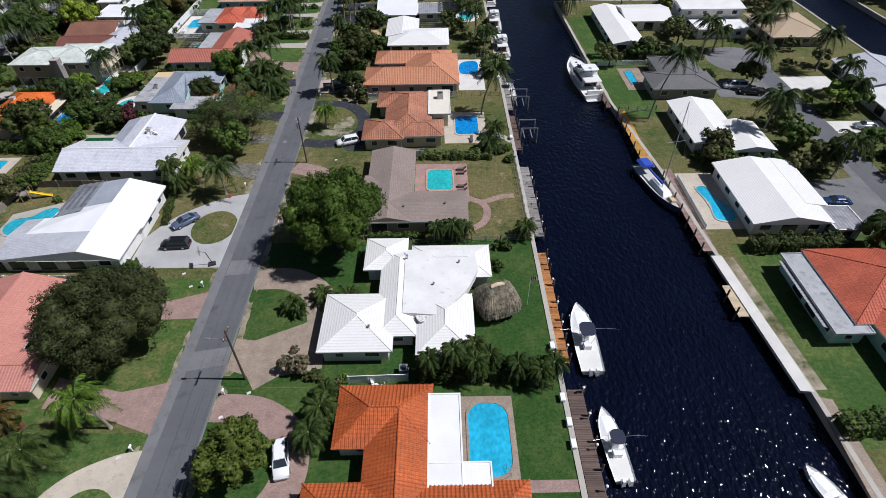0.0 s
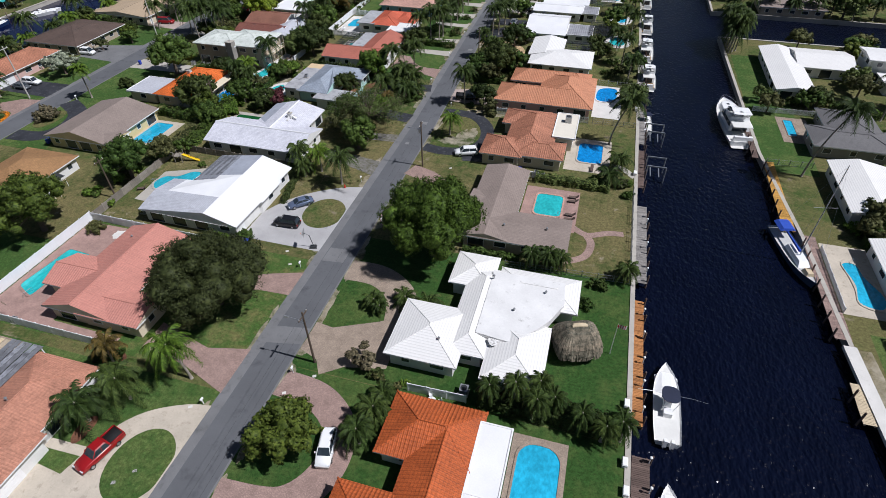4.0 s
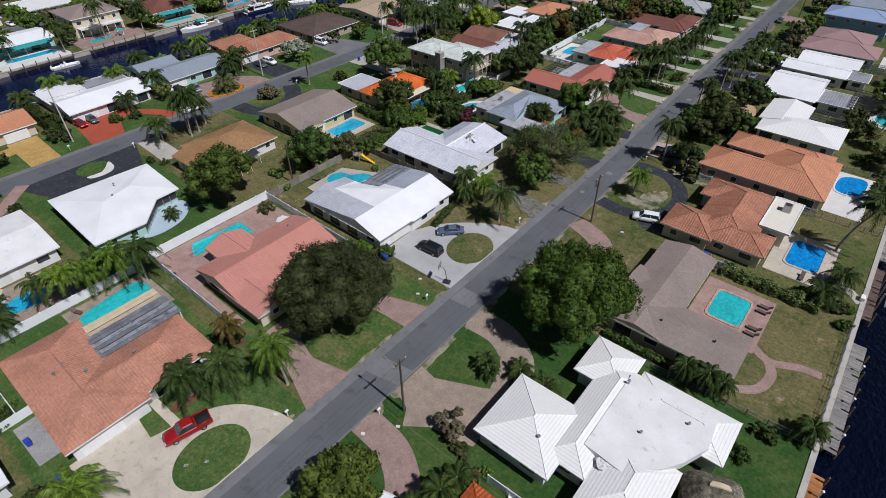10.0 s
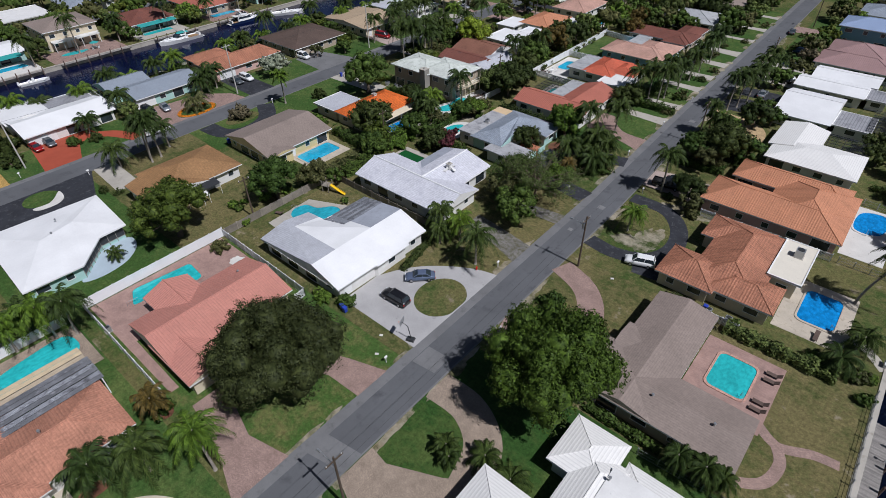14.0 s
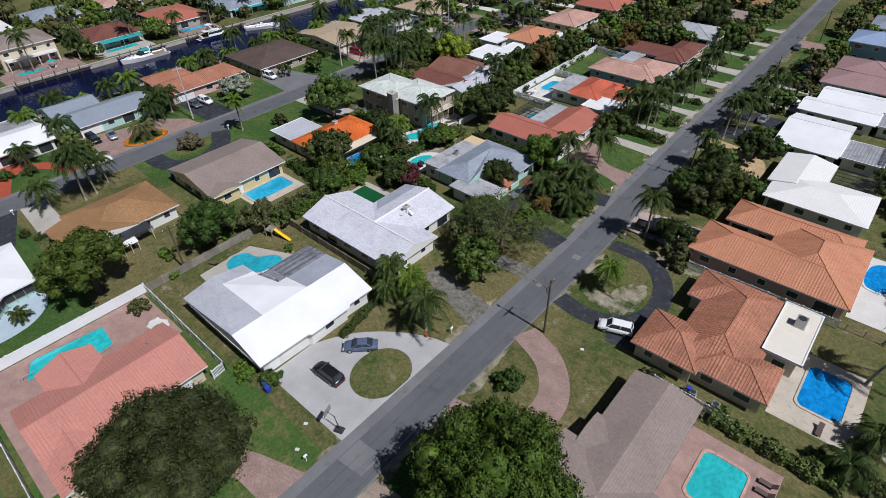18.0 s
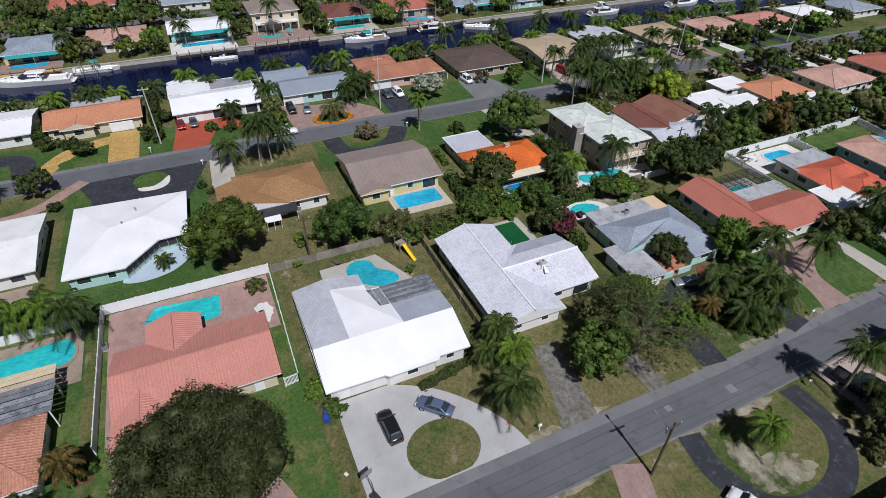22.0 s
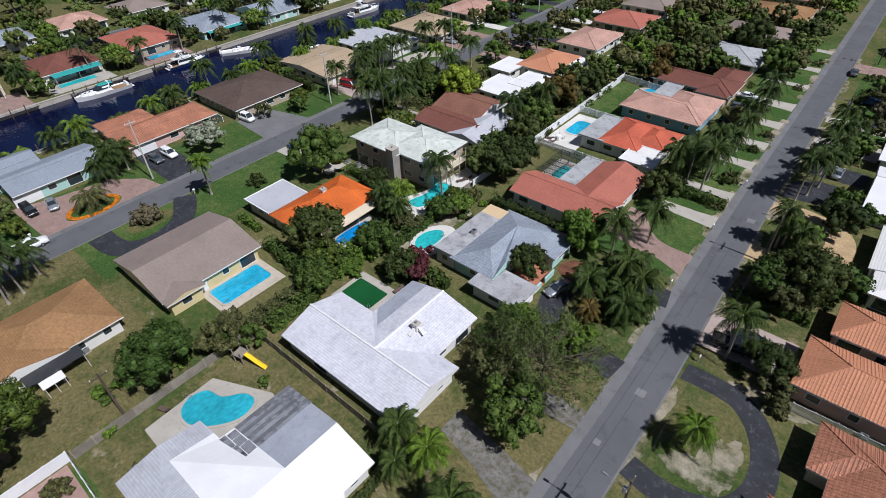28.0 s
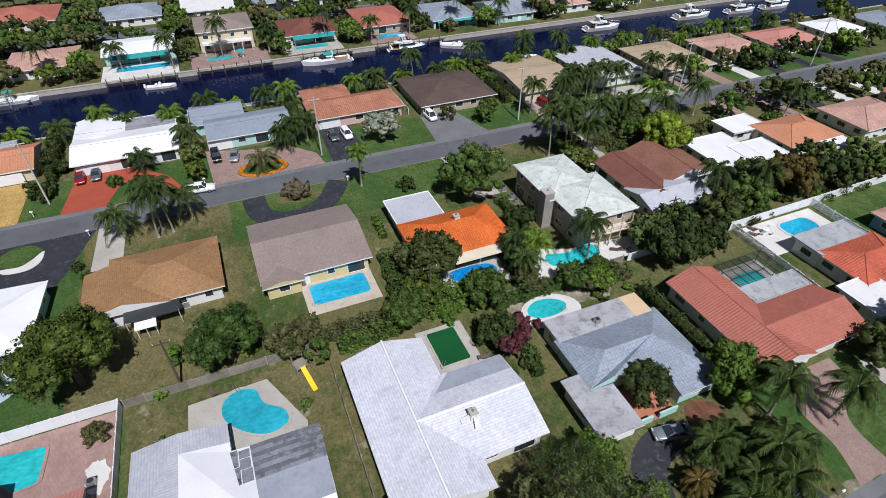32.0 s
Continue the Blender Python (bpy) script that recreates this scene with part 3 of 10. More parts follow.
def seawall(pts, side, label="pale concrete seawall with a flat cap along the canal"):
    """A capped retaining wall from the bank down into the water; side: +1 lays the cap to the left of the line."""
    m = Mesh()
    for a, b in zip(pts, pts[1:]):
        a, b = Vector((*a, 0)), Vector((*b, 0))
        d = (b - a).normalized()
        s = Vector((-d.y, d.x, 0)) * side
        for o0, o1, z0, z1 in ((-0.12, 0.55, -0.02, 0.14), (-0.04, 0.1, -2.2, -0.02)):
            q = [a + s * o0, b + s * o0, b + s * o1, a + s * o1]
            m.slab([tuple(p[:2]) for p in q], z0, z1)
    ob = part("seawall", m, CONCRETE)
    return tagged(ob, label, "seawall", kind="structure")


seawall([(BANK_WEST, -40), (BANK_WEST, 420)], 1)
seawall(BANK_EAST[1:] + [(60, 184), (115, 184), (115, -100)], -1)
seawall([(134, 208), (38, 208), (38, 420)], -1)
seawall([(134, -100), (134, 208)], -1)
seawall([(CANAL2_EAST, 1), (CANAL2_EAST, 420)], -1)
seawall([(CANAL2_WEST, 1), (CANAL2_WEST, 420)], 1)
seawall([(CANAL2_WEST, 1), (CANAL2_EAST, 1)], -1)

# streets: a darker lane strip between paler worn shoulders, each 2 cm above the ground
def bend(y):
    """How far the first street drifts to the west along its way."""
    return -1.5 * min(max((y - 110) / 50, 0), 1) - 0.02 * max(y - 160, 0) + 0.01 * max(y - 320, 0)


for x0, x1, y1, bent, name in ((-35.2, -28.6, 900, 1, "road_1"), (-127.2, -119.6, 900, 0, "road_2"), (-236.0, -229.0, 900, 0, "road_3"), (78.0, 84.5, 138, 0, "road_4")):
    ys = [-500, 100, 110, 125, 140, 160, 200, 250, 320, 500, 900] if bent else [-500, y1]
    for part_name, a, b, z0, z1, mat, lab in ((name, x0, x1, -0.1, 0.02, ASPHALT_EDGE, "worn grey asphalt street without kerbs"), ("lane", x0 + 1.5, x1 - 0.25, 0.0, 0.026, ASPHALT, "smooth grey asphalt overlay on the street")):
        m = Mesh()
        m.slab([(b + bent * bend(y), y) for y in ys] + [(a + bent * bend(y), y) for y in ys[::-1]], z0, z1)
        if name == "road_4" and part_name == name:
            m.slab([(78.6 + 8.2 * math.cos(k * math.tau / 40), 137.5 + 8.2 * math.sin(k * math.tau / 40)) for k in range(40)], -0.1, 0.023)
        tagged(part(part_name, m, mat), lab, "road", kind="structure")
m = Mesh()
m.slab([(-196, -11.5), (-270, -8.5), (-420, -8.5), (-420, -2), (-270, -2), (-196, -5)], -0.1, 0.024)
tagged(part("road_5", m, ASPHALT_EDGE), "worn grey asphalt cross street", "road", kind="structure")


def patch(name, pts, material, label, z=0.03, category="driveway"):
    m = Mesh()
    m.slab(pts, -0.1, z)
    if category in ("driveway", "path"):
        keep_clear(pts)
    return tagged(part(name, m, material), label, category, kind="structure")

# ---- houses ----
OVER = 0.65          # eaves overhang


def roof_faces(b):
    """The slopes of one roof block (x0, x1, y0, y1, kind, eave, pitch) as convex outlines, ridge lines, and the top height."""
    x0, x1, y0, y1, kind, z, p = b
    w, d = x1 - x0, y1 - y0
    A, B, C, D = (x0, y0, z), (x1, y0, z), (x1, y1, z), (x0, y1, z)
    if kind == "flat":
        return [[(x0, y0, z), (x1, y0, z), (x1, y1, z), (x0, y1, z)]], [], z
    if kind == "hip":
        h = z + p * min(w, d) / 2
        if w >= d:
            r0, r1 = (x0 + d / 2, (y0 + y1) / 2, h), (x1 - d / 2, (y0 + y1) / 2, h)
            return [[A, B, r1, r0], [C, D, r0, r1], [B, C, r1], [D, A, r0]], [(r0, r1), (A, r0), (D, r0), (B, r1), (C, r1)], h
        r0, r1 = ((x0 + x1) / 2, y0 + w / 2, h), ((x0 + x1) / 2, y1 - w / 2, h)
        return [[A, B, r0], [B, C, r1, r0], [C, D, r1], [D, A, r0, r1]], [(r0, r1), (A, r0), (B, r0), (C, r1), (D, r1)], h
    if kind == "gx":
        h = z + p * d / 2
        r0, r1 = (x0, (y0 + y1) / 2, h), (x1, (y0 + y1) / 2, h)
        return [[A, B, r1, r0], [C, D, r0, r1]], [(r0, r1)], h
    h = z + p * w / 2
    r0, r1 = ((x0 + x1) / 2, y0, h), ((x0 + x1) / 2, y1, h)
    return [[B, C, r1, r0], [D, A, r0, r1]], [(r0, r1)], h


def roof_mesh(b, lift):
    """A roof block as a closed shell with a fascia and a soffit, ribs down its slopes."""
    x0, x1, y0, y1, kind, z, p = b
    m = Mesh()
    faces, ridges, top = roof_faces((x0, x1, y0, y1, kind, z + lift, p))
    for f in faces:
        m.face(f)
    e = 0.22
    lo = [(x0, y0), (x1, y0), (x1, y1), (x0, y1)]
    for i in range(4):
        a, c = lo[i], lo[(i + 1) % 4]
        m.face([(*a, z - e), (*c, z - e), (*c, z + lift), (*a, z + lift)], 1)
    m.face([(*q, z - e) for q in lo[::-1]], 1)
    if kind == "gx":
        for x in (x0, x1):
            m.face([(x, y0, z), (x, y1, z), (x, (y0 + y1) / 2, top)], 2)
    if kind == "gy":
        for y in (y0, y1):
            m.face([(x0, y, z), (x1, y, z), ((x0 + x1) / 2, y, top)], 2)
    return m, faces, ridges


def rib_mesh(faces, pitch, height):
    """Raised courses that run down each slope."""
    m = Mesh()
    for f in faces:
        a, b = Vector(f[0]), Vector(f[1])
        u = (b - a).normalized()
        n = (b - a).cross(Vector(f[2]) - b).normalized()
        if n.z < 0:
            n = -n
        s = n.cross(u)
        pts = [((Vector(q) - a).dot(u), (Vector(q) - a).dot(s)) for q in f]
        length = (b - a).length
        k = pitch / 2
        while k < length:
            cuts = []
            for (ua, sa), (ub, sb) in zip(pts, pts[1:] + pts[:1]):
                if (ua - k) * (ub - k) < 0:
                    cuts.append(sa + (sb - sa) * (k - ua) / (ub - ua))
            if len(cuts) >= 2 and max(cuts) - min(cuts) > 0.4:
                lo, hi = min(cuts), max(cuts)
                w = pitch * 0.27
                q = []
                for t in (lo, hi - 0.05):
                    base = a + u * k + s * t
                    q += [base - u * w, base - u * w * 0.4 + n * height, base + u * w * 0.4 + n * height, base + u * w]
                m.solid(q, [(0, 1, 5, 4), (1, 2, 6, 5), (2, 3, 7, 6), (0, 3, 2, 1), (4, 5, 6, 7)])
            k += pitch
    return m


def cap_mesh(lines, r=0.14):
    m = Mesh()
    for a, b in lines:
        if (Vector(a) - Vector(b)).length > 0.3:
            m.tube([a, b], r, 6)
    return m


_window_cache = {}


def window_meshes(w, h):
    """A framed window that faces +x, its middle at the origin: frame with a mullion and a sill; and the pane."""
    key = (round(w, 1), round(h, 1))
    if key not in _window_cache:
        fr, pa = Mesh(), Mesh()
        t = 0.08
        ring = [[(e, y, z) for y, z in ((-w / 2 + q, -h / 2 + q), (w / 2 - q, -h / 2 + q), (w / 2 - q, h / 2 - q), (-w / 2 + q, h / 2 - q))] for q, e in ((0, -0.06), (0, 0.06), (t, 0.06), (t, -0.06))]
        fr.solid([p for r in ring for p in r], [(4 * j + k, 4 * j + (k + 1) % 4, 4 * (j + 1) + (k + 1) % 4, 4 * (j + 1) + k) for j in range(3) for k in range(4)])
        pa.box(-0.05, 0.015, -w / 2 + t, w / 2 - t, -h / 2 + t, h / 2 - t)
        _window_cache[key] = (fr.data("window_frame", WHITE_PAINT), pa.data("pane", GLASS))
    return _window_cache[key]


_door = Mesh()
_door.box(-0.06, 0.04, -0.48, 0.48, 0, 2.06)
_door.box(-0.06, 0.07, -0.58, -0.48, 0, 2.14)
_door.box(-0.06, 0.07, 0.48, 0.58, 0, 2.14)
_door.box(-0.06, 0.07, -0.58, 0.58, 2.06, 2.14)
DOOR_MESH = _door.data("door", WHITE_PAINT)
_gar = Mesh()
for k in range(4):
    _gar.box(-0.05, 0.03, -2.4, 2.4, 0.02 + k * 0.53, 0.53 + k * 0.53 - 0.015)
_gar.box(-0.06, 0.01, -2.45, 2.45, 0, 2.15)
GARAGE_MESH = _gar.data("garage_door", WHITE_PAINT)
_vent = Mesh()
_vent.tube([(0, 0, -0.2), (0, 0, 0.35)], 0.1, 8)
_vent.tube([(0, 0, 0.35), (0, 0, 0.5)], [0.2, 0.14], 8)
VENT_MESH = _vent.data("roof_vent", GREY_METAL)


def covered(blocks, i, x, y):
    return any(j != i and b[0] + OVER - 0.02 < x < b[1] - OVER + 0.02 and b[2] + OVER - 0.02 < y < b[3] - OVER + 0.02 for j, b in enumerate(blocks))


def house(label, blocks, roof, walls=WALL_WHITE, ribs=0.0, cap=True, garage=(), front="+x", vents=(), seed=0, roofs=None, cap_r=0.11, cap_mat=None):
    """A house on its lot from overlapping roof blocks, walls set in under the eaves, windows and doors on the free walls."""
    rng = random.Random(seed)
    bx, by = blocks[0][0], blocks[0][2]
    h = thing("house", 0, 0, 0, label, "house")
    for i, b in enumerate(blocks):
        x0, x1, y0, y1, kind, z, p = b
        keep_clear([(x0, y0), (x1, y0), (x1, y1), (x0, y1)])
        rm = (roofs or {}).get(i, roof)
        mesh, faces, ridges = roof_mesh(b, 0.013 * i)
        top = part("roof", mesh, [rm, WHITE_PAINT, walls], h)
        if ribs and kind != "flat" and rm is roof:
            tagged(part("tiling", rib_mesh(faces, ribs, 0.04), rm, top), kind="stuff")
        if cap and ridges:
            part("ridge_cap", cap_mesh(ridges, cap_r), cap_mat or rm, top)
        if kind == "flat":
            k = Mesh()
            k.ring([(x0, y0), (x1, y0), (x1, y1), (x0, y1)], [(x0 + 0.18, y0 + 0.18), (x1 - 0.18, y0 + 0.18), (x1 - 0.18, y1 - 0.18), (x0 + 0.18, y1 - 0.18)], z - 0.05, z + 0.1 + 0.011 * i)
            part("roof_edge", k, rm if rm is GREY_FLAT else WHITE_PAINT, top)
        w = Mesh()
        o = OVER - 0.012 * i
        w.box(x0 + o, x1 - o, y0 + o, y1 - o, -0.1, z - 0.21)
        part("wall", w, walls, h)
        # openings along the four walls
        for side, (fx, fy, ang) in {"+x": (1, 0, 0), "-x": (-1, 0, 180), "+y": (0, 1, 90), "-y": (0, -1, -90)}.items():
            span = (y1 - y0 if fx else x1 - x0) - 2 * OVER
            if span < 2.4:
                continue
            n = max(1, int(span / 3.6))
            for k in range(n):
                s = (k + 0.5) / n * span
                wx = (x1 - o if fx > 0 else x0 + o) if fx else x0 + OVER + s
                wy = (y1 - o if fy > 0 else y0 + o) if fy else y0 + OVER + s
                if covered(blocks, i, wx + 0.3 * fx, wy + 0.3 * fy) or covered(blocks, i, wx, wy):
                    continue
                if any(abs(wx - gx) + abs(wy - gy) < 4.2 for gx, gy, _ in garage):
                    continue
                for level in range(2 if z > 4.5 else 1):
                    r = rng.random()
                    zc = level * 2.9
                    if level == 0 and r < 0.16 and side == "+x":
                        part("door", DOOR_MESH, None, h).matrix_basis = pose(wx, wy, 0.08, 0, 0, ang)
                    elif level == 0 and r > 0.78 and span > 5:
                        fm, pm = window_meshes(2.8, 2.2)
                        win = part("sliding_door", fm, None, h, "glazed sliding door")
                        win.matrix_basis = pose(wx, wy, 1.2, 0, 0, ang)
                        part("pane", pm, None, win)
                    else:
                        fm, pm = window_meshes(rng.choice((1.2, 1.6, 2.0)), 1.15)
                        win = part("window", fm, None, h)
                        win.matrix_basis = pose(wx, wy, zc + 1.5, 0, 0, ang)
                        part("pane", pm, None, win)
    for gx, gy, ang in garage:
        part("garage_door", GARAGE_MESH, None, h, "white panelled garage door").matrix_basis = pose(gx, gy, 0.03, 0, 0, ang)
    for vx, vy, vz in vents:
        part("roof_vent", VENT_MESH, None, h, "grey metal roof vent").matrix_basis = pose(vx, vy, vz)
    return h


def inset(pts, e):
    """A plan outline (counter-clockwise) drawn in by e."""
    out = []
    n = len(pts)
    for i in range(n):
        p, a, b = Vector((*pts[i], 0)), Vector((*pts[i - 1], 0)), Vector((*pts[(i + 1) % n], 0))
        d0, d1 = (p - a).normalized(), (b - p).normalized()
        n0, n1 = Vector((-d0.y, d0.x, 0)), Vector((-d1.y, d1.x, 0))
        k = e / max(0.3, 1 + n0.dot(n1))
        out.append(tuple((p + (n0 + n1) * k)[:2]))
    return out


def shaped_house(label, outline, slopes, walls=WALL_WHITE, eave=2.75, seed=0, garage=(), vents=(), screened=(), over=0.65):
    """A house under a roof of single slopes over a free plan outline (counter-clockwise); screened: edges that are porch screens."""
    rng = random.Random(seed)
    h = thing("house", 0, 0, 0, label, "house")
    keep_clear(outline)
    mats = [WHITE_PAINT, walls]
    m, edges = Mesh(), {}
    for mat, pts in slopes:
        if mat not in mats:
            mats.append(mat)
        m.face(pts, mats.index(mat))
        for a, b in zip(pts, pts[1:] + pts[:1]):
            key = tuple(sorted((tuple(round(c, 2) for c in a), tuple(round(c, 2) for c in b))))
            edges[key] = edges.get(key, 0) + 1
    for (a, b), n in edges.items():
        if n == 1:
            m.face([(a[0], a[1], eave - 0.22), (b[0], b[1], eave - 0.22), b, a], 0 if max(a[2], b[2]) < eave + 0.4 else 1)
    m.face([(*p, eave - 0.22) for p in outline[::-1]])
    part("roof", m, mats, h)
    foot = inset(outline, over)
    w = Mesh()
    w.slab(foot, -0.1, eave - 0.21)
    part("wall", w, walls, h)
    for i, (a, b) in enumerate(zip(foot, foot[1:] + foot[:1])):
        a, b = Vector((*a, 0)), Vector((*b, 0))
        d = b - a
        ang = math.degrees(math.atan2(-d.x, d.y))
        if i in screened:
            # a porch of slim dark frames before dark mesh
            n = max(2, round(d.length / 1.3))
            for k in range(n):
                f = Mesh()
                g = d.length / n
                f.box(0, 0.06, 0.04, g - 0.04, 0.75, 2.35, 1)
                f.box(-0.02, 0.1, 0.0, 0.05, 0.0, eave - 0.21)
                f.box(-0.02, 0.1, g - 0.05, g, 0.0, eave - 0.21)
                f.box(-0.02, 0.1, 0.05, g - 0.05, 0.7, 0.78)
                q = a + d * (k / n)
                part("porch_screen", f, [WALL_GREY, DARK_METAL], h, "dark screened porch bay").matrix_basis = pose(q.x, q.y, 0, 0, 0, ang)
            continue
        if d.length < 2.4:
            continue
        n = max(1, int(d.length / 3.8))
        for k in range(n):
            q = a + d * ((k + 0.5) / n)
            if any(abs(q.x - gx) + abs(q.y - gy) < 4.2 for gx, gy, _ in garage):
                continue
            r = rng.random()
            fm, pm = window_meshes(2.8, 2.2) if r > 0.8 and d.length > 5 else window_meshes(rng.choice((1.2, 1.6, 2.0)), 1.15)
            win = part("sliding_door" if r > 0.8 and d.length > 5 else "window", fm, None, h)
            win.matrix_basis = pose(q.x, q.y, 1.2 if r > 0.8 and d.length > 5 else 1.5, 0, 0, ang)
            part("pane", pm, None, win)
    for gx, gy, ang in garage:
        part("garage_door", GARAGE_MESH, None, h, "white panelled garage door").matrix_basis = pose(gx, gy, 0.03, 0, 0, ang)
    for vx, vy, vz in vents:
        part("roof_vent", VENT_MESH, None, h, "grey metal roof vent").matrix_basis = pose(vx, vy, vz)
    return h


def slope_sheets(parent, name, corners, n, mats, gap=0.1, lift=0.03, label=""):
    """Loose sheets side by side on a slope between four corners; they run from the first to the second."""
    a, b, c, d = (Vector(p) for p in corners)
    for k in range(n):
        f0, f1 = k / n, (k + 1) / n - gap / max(0.1, (d - a).length)
        e = lift + 0.025 * (k % 2)
        q = [a.lerp(d, f0), b.lerp(c, f0), b.lerp(c, f1), a.lerp(d, f1)]
        m = Mesh()
        m.solid([(p.x, p.y, p.z + e) for p in q] + [(p.x, p.y, p.z + e + 0.04) for p in q], [(3, 2, 1, 0), (4, 5, 6, 7), (0, 1, 5, 4), (1, 2, 6, 5), (2, 3, 7, 6), (3, 0, 4, 7)])
        part(name, m, mats[k % len(mats)], parent, label)


H = 2.75
# row between the first street and the canal
house("house with a bright orange barrel-tile hip roof", [(-12.5, -1.1, 29.6, 37.9, "hip", H, 0.45), (-8.8, -1.1, 17, 37.7, "hip", H, 0.45), (-15.0, 9.2, 11.5, 25.8, "hip", H, 0.4), (-1.7, 2.2, 24.2, 36.4, "flat", H + 0.2, 0), (-1.7, 5.3, 24.2, 27.8, "flat", H + 0.21, 0)],
      TILE_ORANGE, WALL_WHITE, 0.45, roofs={3: WHITE_BRIGHT, 4: WHITE_BRIGHT}, seed=1)
house("rambling house with white ribbed hip roofs round a flat centre", [(-16.3, -6.4, 42.9, 53.2, "hip", H, 0.3), (-8.9, -3.3, 45.4, 62.4, "hip", H, 0.36), (-11.6, -5.0, 58.0, 65.2, "hip", H, 0.28), (-3.4, 4.5, 42.3, 52.9, "hip", H, 0.3), (-4.4, 7.6, 56.2, 63.3, "hip", H, 0.24)],
      WHITE_TILE, WALL_WHITE, garage=((-15.62, 48.0, 180),), vents=((-5.0, 59.5, 3.9), (2.8, 58.5, 3.6), (-1, 54, 3.6), (-9.6, 46.2, 3.7)), seed=2, cap_r=0.07)
flat_top = Mesh()
flat_top.slab([(-5.3, 48.8), (-0.6, 48.3), (2.4, 51.2), (4.0, 53.4), (5.6, 57.0), (5.2, 61.3), (-5.3, 61.2)], 2.5, 3.62)
tagged(part("flat_roof", flat_top, WHITE_FLAT), "bright white flat roof in the middle of a house", "roof", kind="structure")
house("low house with a broad brown shingle roof", [(-13.0, -4.5, 69.3, 91.4, "gy", H, 0.22), (-12.9, 4.8, 69.2, 77.8, "gx", H, 0.22), (-15.4, -9, 72.8, 78.6, "gx", H, 0.15), (-13.6, -9, 77, 82.8, "gx", H, 0.17)],
      SHINGLE_BROWN, WALL_TAN, vents=((-6, 72.5, 3.4), (1.0, 73.0, 3.6)), seed=3, cap=False)
house("house with weathered terracotta barrel-tile hip roofs", [(-15.6, -7.0, 95.4, 103.5, "hip", H, 0.42), (-11.4, -1.4, 97.2, 116, "hip", H, 0.4), (-13.5, -3.5, 109.0, 116.2, "hip", H, 0.36), (-8.6, 1.1, 96.3, 103.2, "hip", H, 0.38), (-2.2, 2.6, 104.5, 115.6, "flat", H + 0.5, 0)],
      TILE_TERRA, WALL_CREAM, 0.38, roofs={4: CREAM_ROOF}, seed=4)
house("large house with a peach barrel-tile hip roof", [(-17.6, 5.0, 119.4, 129.2, "hip", H + 0.2, 0.42), (-8.0, 5.0, 119.6, 136.6, "hip", H + 0.2, 0.42), (-15.7, 3.6, 131.0, 138.8, "hip", H + 0.2, 0.42)],
      TILE_PEACH, WALL_PINK, 0.38, seed=5)
house("house with a white ribbed low-pitched roof", [(-13.4, 3.1, 142.9, 155.0, "hip", H, 0.22), (-14.3, -5.2, 149, 162.5, "gy", H, 0.2)], WHITE_TILE, WALL_WHITE, seed=6, cap=False)
house("house with a bright white gabled roof", [(-18.0, -6, 165.5, 183.5, "gx", H, 0.25), (-6, 1.6, 167, 176.4, "flat", H - 0.2, 0)], WHITE_BRIGHT, WALL_WHITE, seed=7, roofs={1: PANEL_GREY})
house("house with stepped white roofs", [(-18.6, -3, 186, 195, "gx", H, 0.2), (-16.5, -1.5, 195.0, 204.5, "gx", H, 0.2), (-3, 2.0, 187, 194.6, "flat", H - 0.2, 0)], WHITE_BRIGHT, WALL_WHITE, seed=8, roofs={2: PANEL_GREY})
house("house with a dusky mauve tiled hip roof", [(-18.7, 1.1, 206.5, 219, "hip", H, 0.3), (-18.0, -2, 215, 231, "hip", H, 0.3)], TILE_MAUVE, WALL_WHITE, seed=9)
house("two-storey house with a blue-grey metal roof", [(-19.0, 0, 235, 248, "hip", 5.6, 0.3), (-17, -2, 246, 258, "hip", H + 0.4, 0.3)], BLUE_ROOF, WALL_BLUE, seed=10)
house("house with a pale grey hip roof", [(-18, 0, 264, 280, "hip", H, 0.3)], GREY_TILE, WALL_WHITE, seed=11)
house("house with a tan hip roof", [(-18, 0, 288, 304, "hip", H, 0.3)], SHINGLE_TAN, WALL_CREAM, seed=12)

# west side of the first street
house("house with a flat white roof", [(-71, -51, -8, 6.2, "gx", H, 0.12)], WHITE_BRIGHT, WALL_WHITE, seed=20, cap=False)
house("house with a salmon tile roof and grey roof panels", [(-70.1, -49.5, 11.3, 21.5, "hip", H, 0.33), (-60.6, -50.5, 12, 31.0, "hip", H, 0.33)], TILE_SALMON, WALL_WHITE, 0.38, vents=((-61.5, 16.5, 4.2), (-60.6, 15.2, 4.3), (-58.2, 18.0, 4.1), (-56.2, 23.3, 4.3)), garage=((-50.1, 15.2, 0),), seed=21)
house("house with a pink tile gabled roof", [(-66.8, -54.9, 37.8, 56.9, "gy", H, 0.3), (-70.4, -60.0, 41.6, 48.7, "gx", H, 0.34), (-61, -50.4, 37.7, 44.2, "gx", H, 0.3)], TILE_PINK, WALL_CREAM, 0.4, vents=((-63.5, 53.5, 3.6),), seed=22)
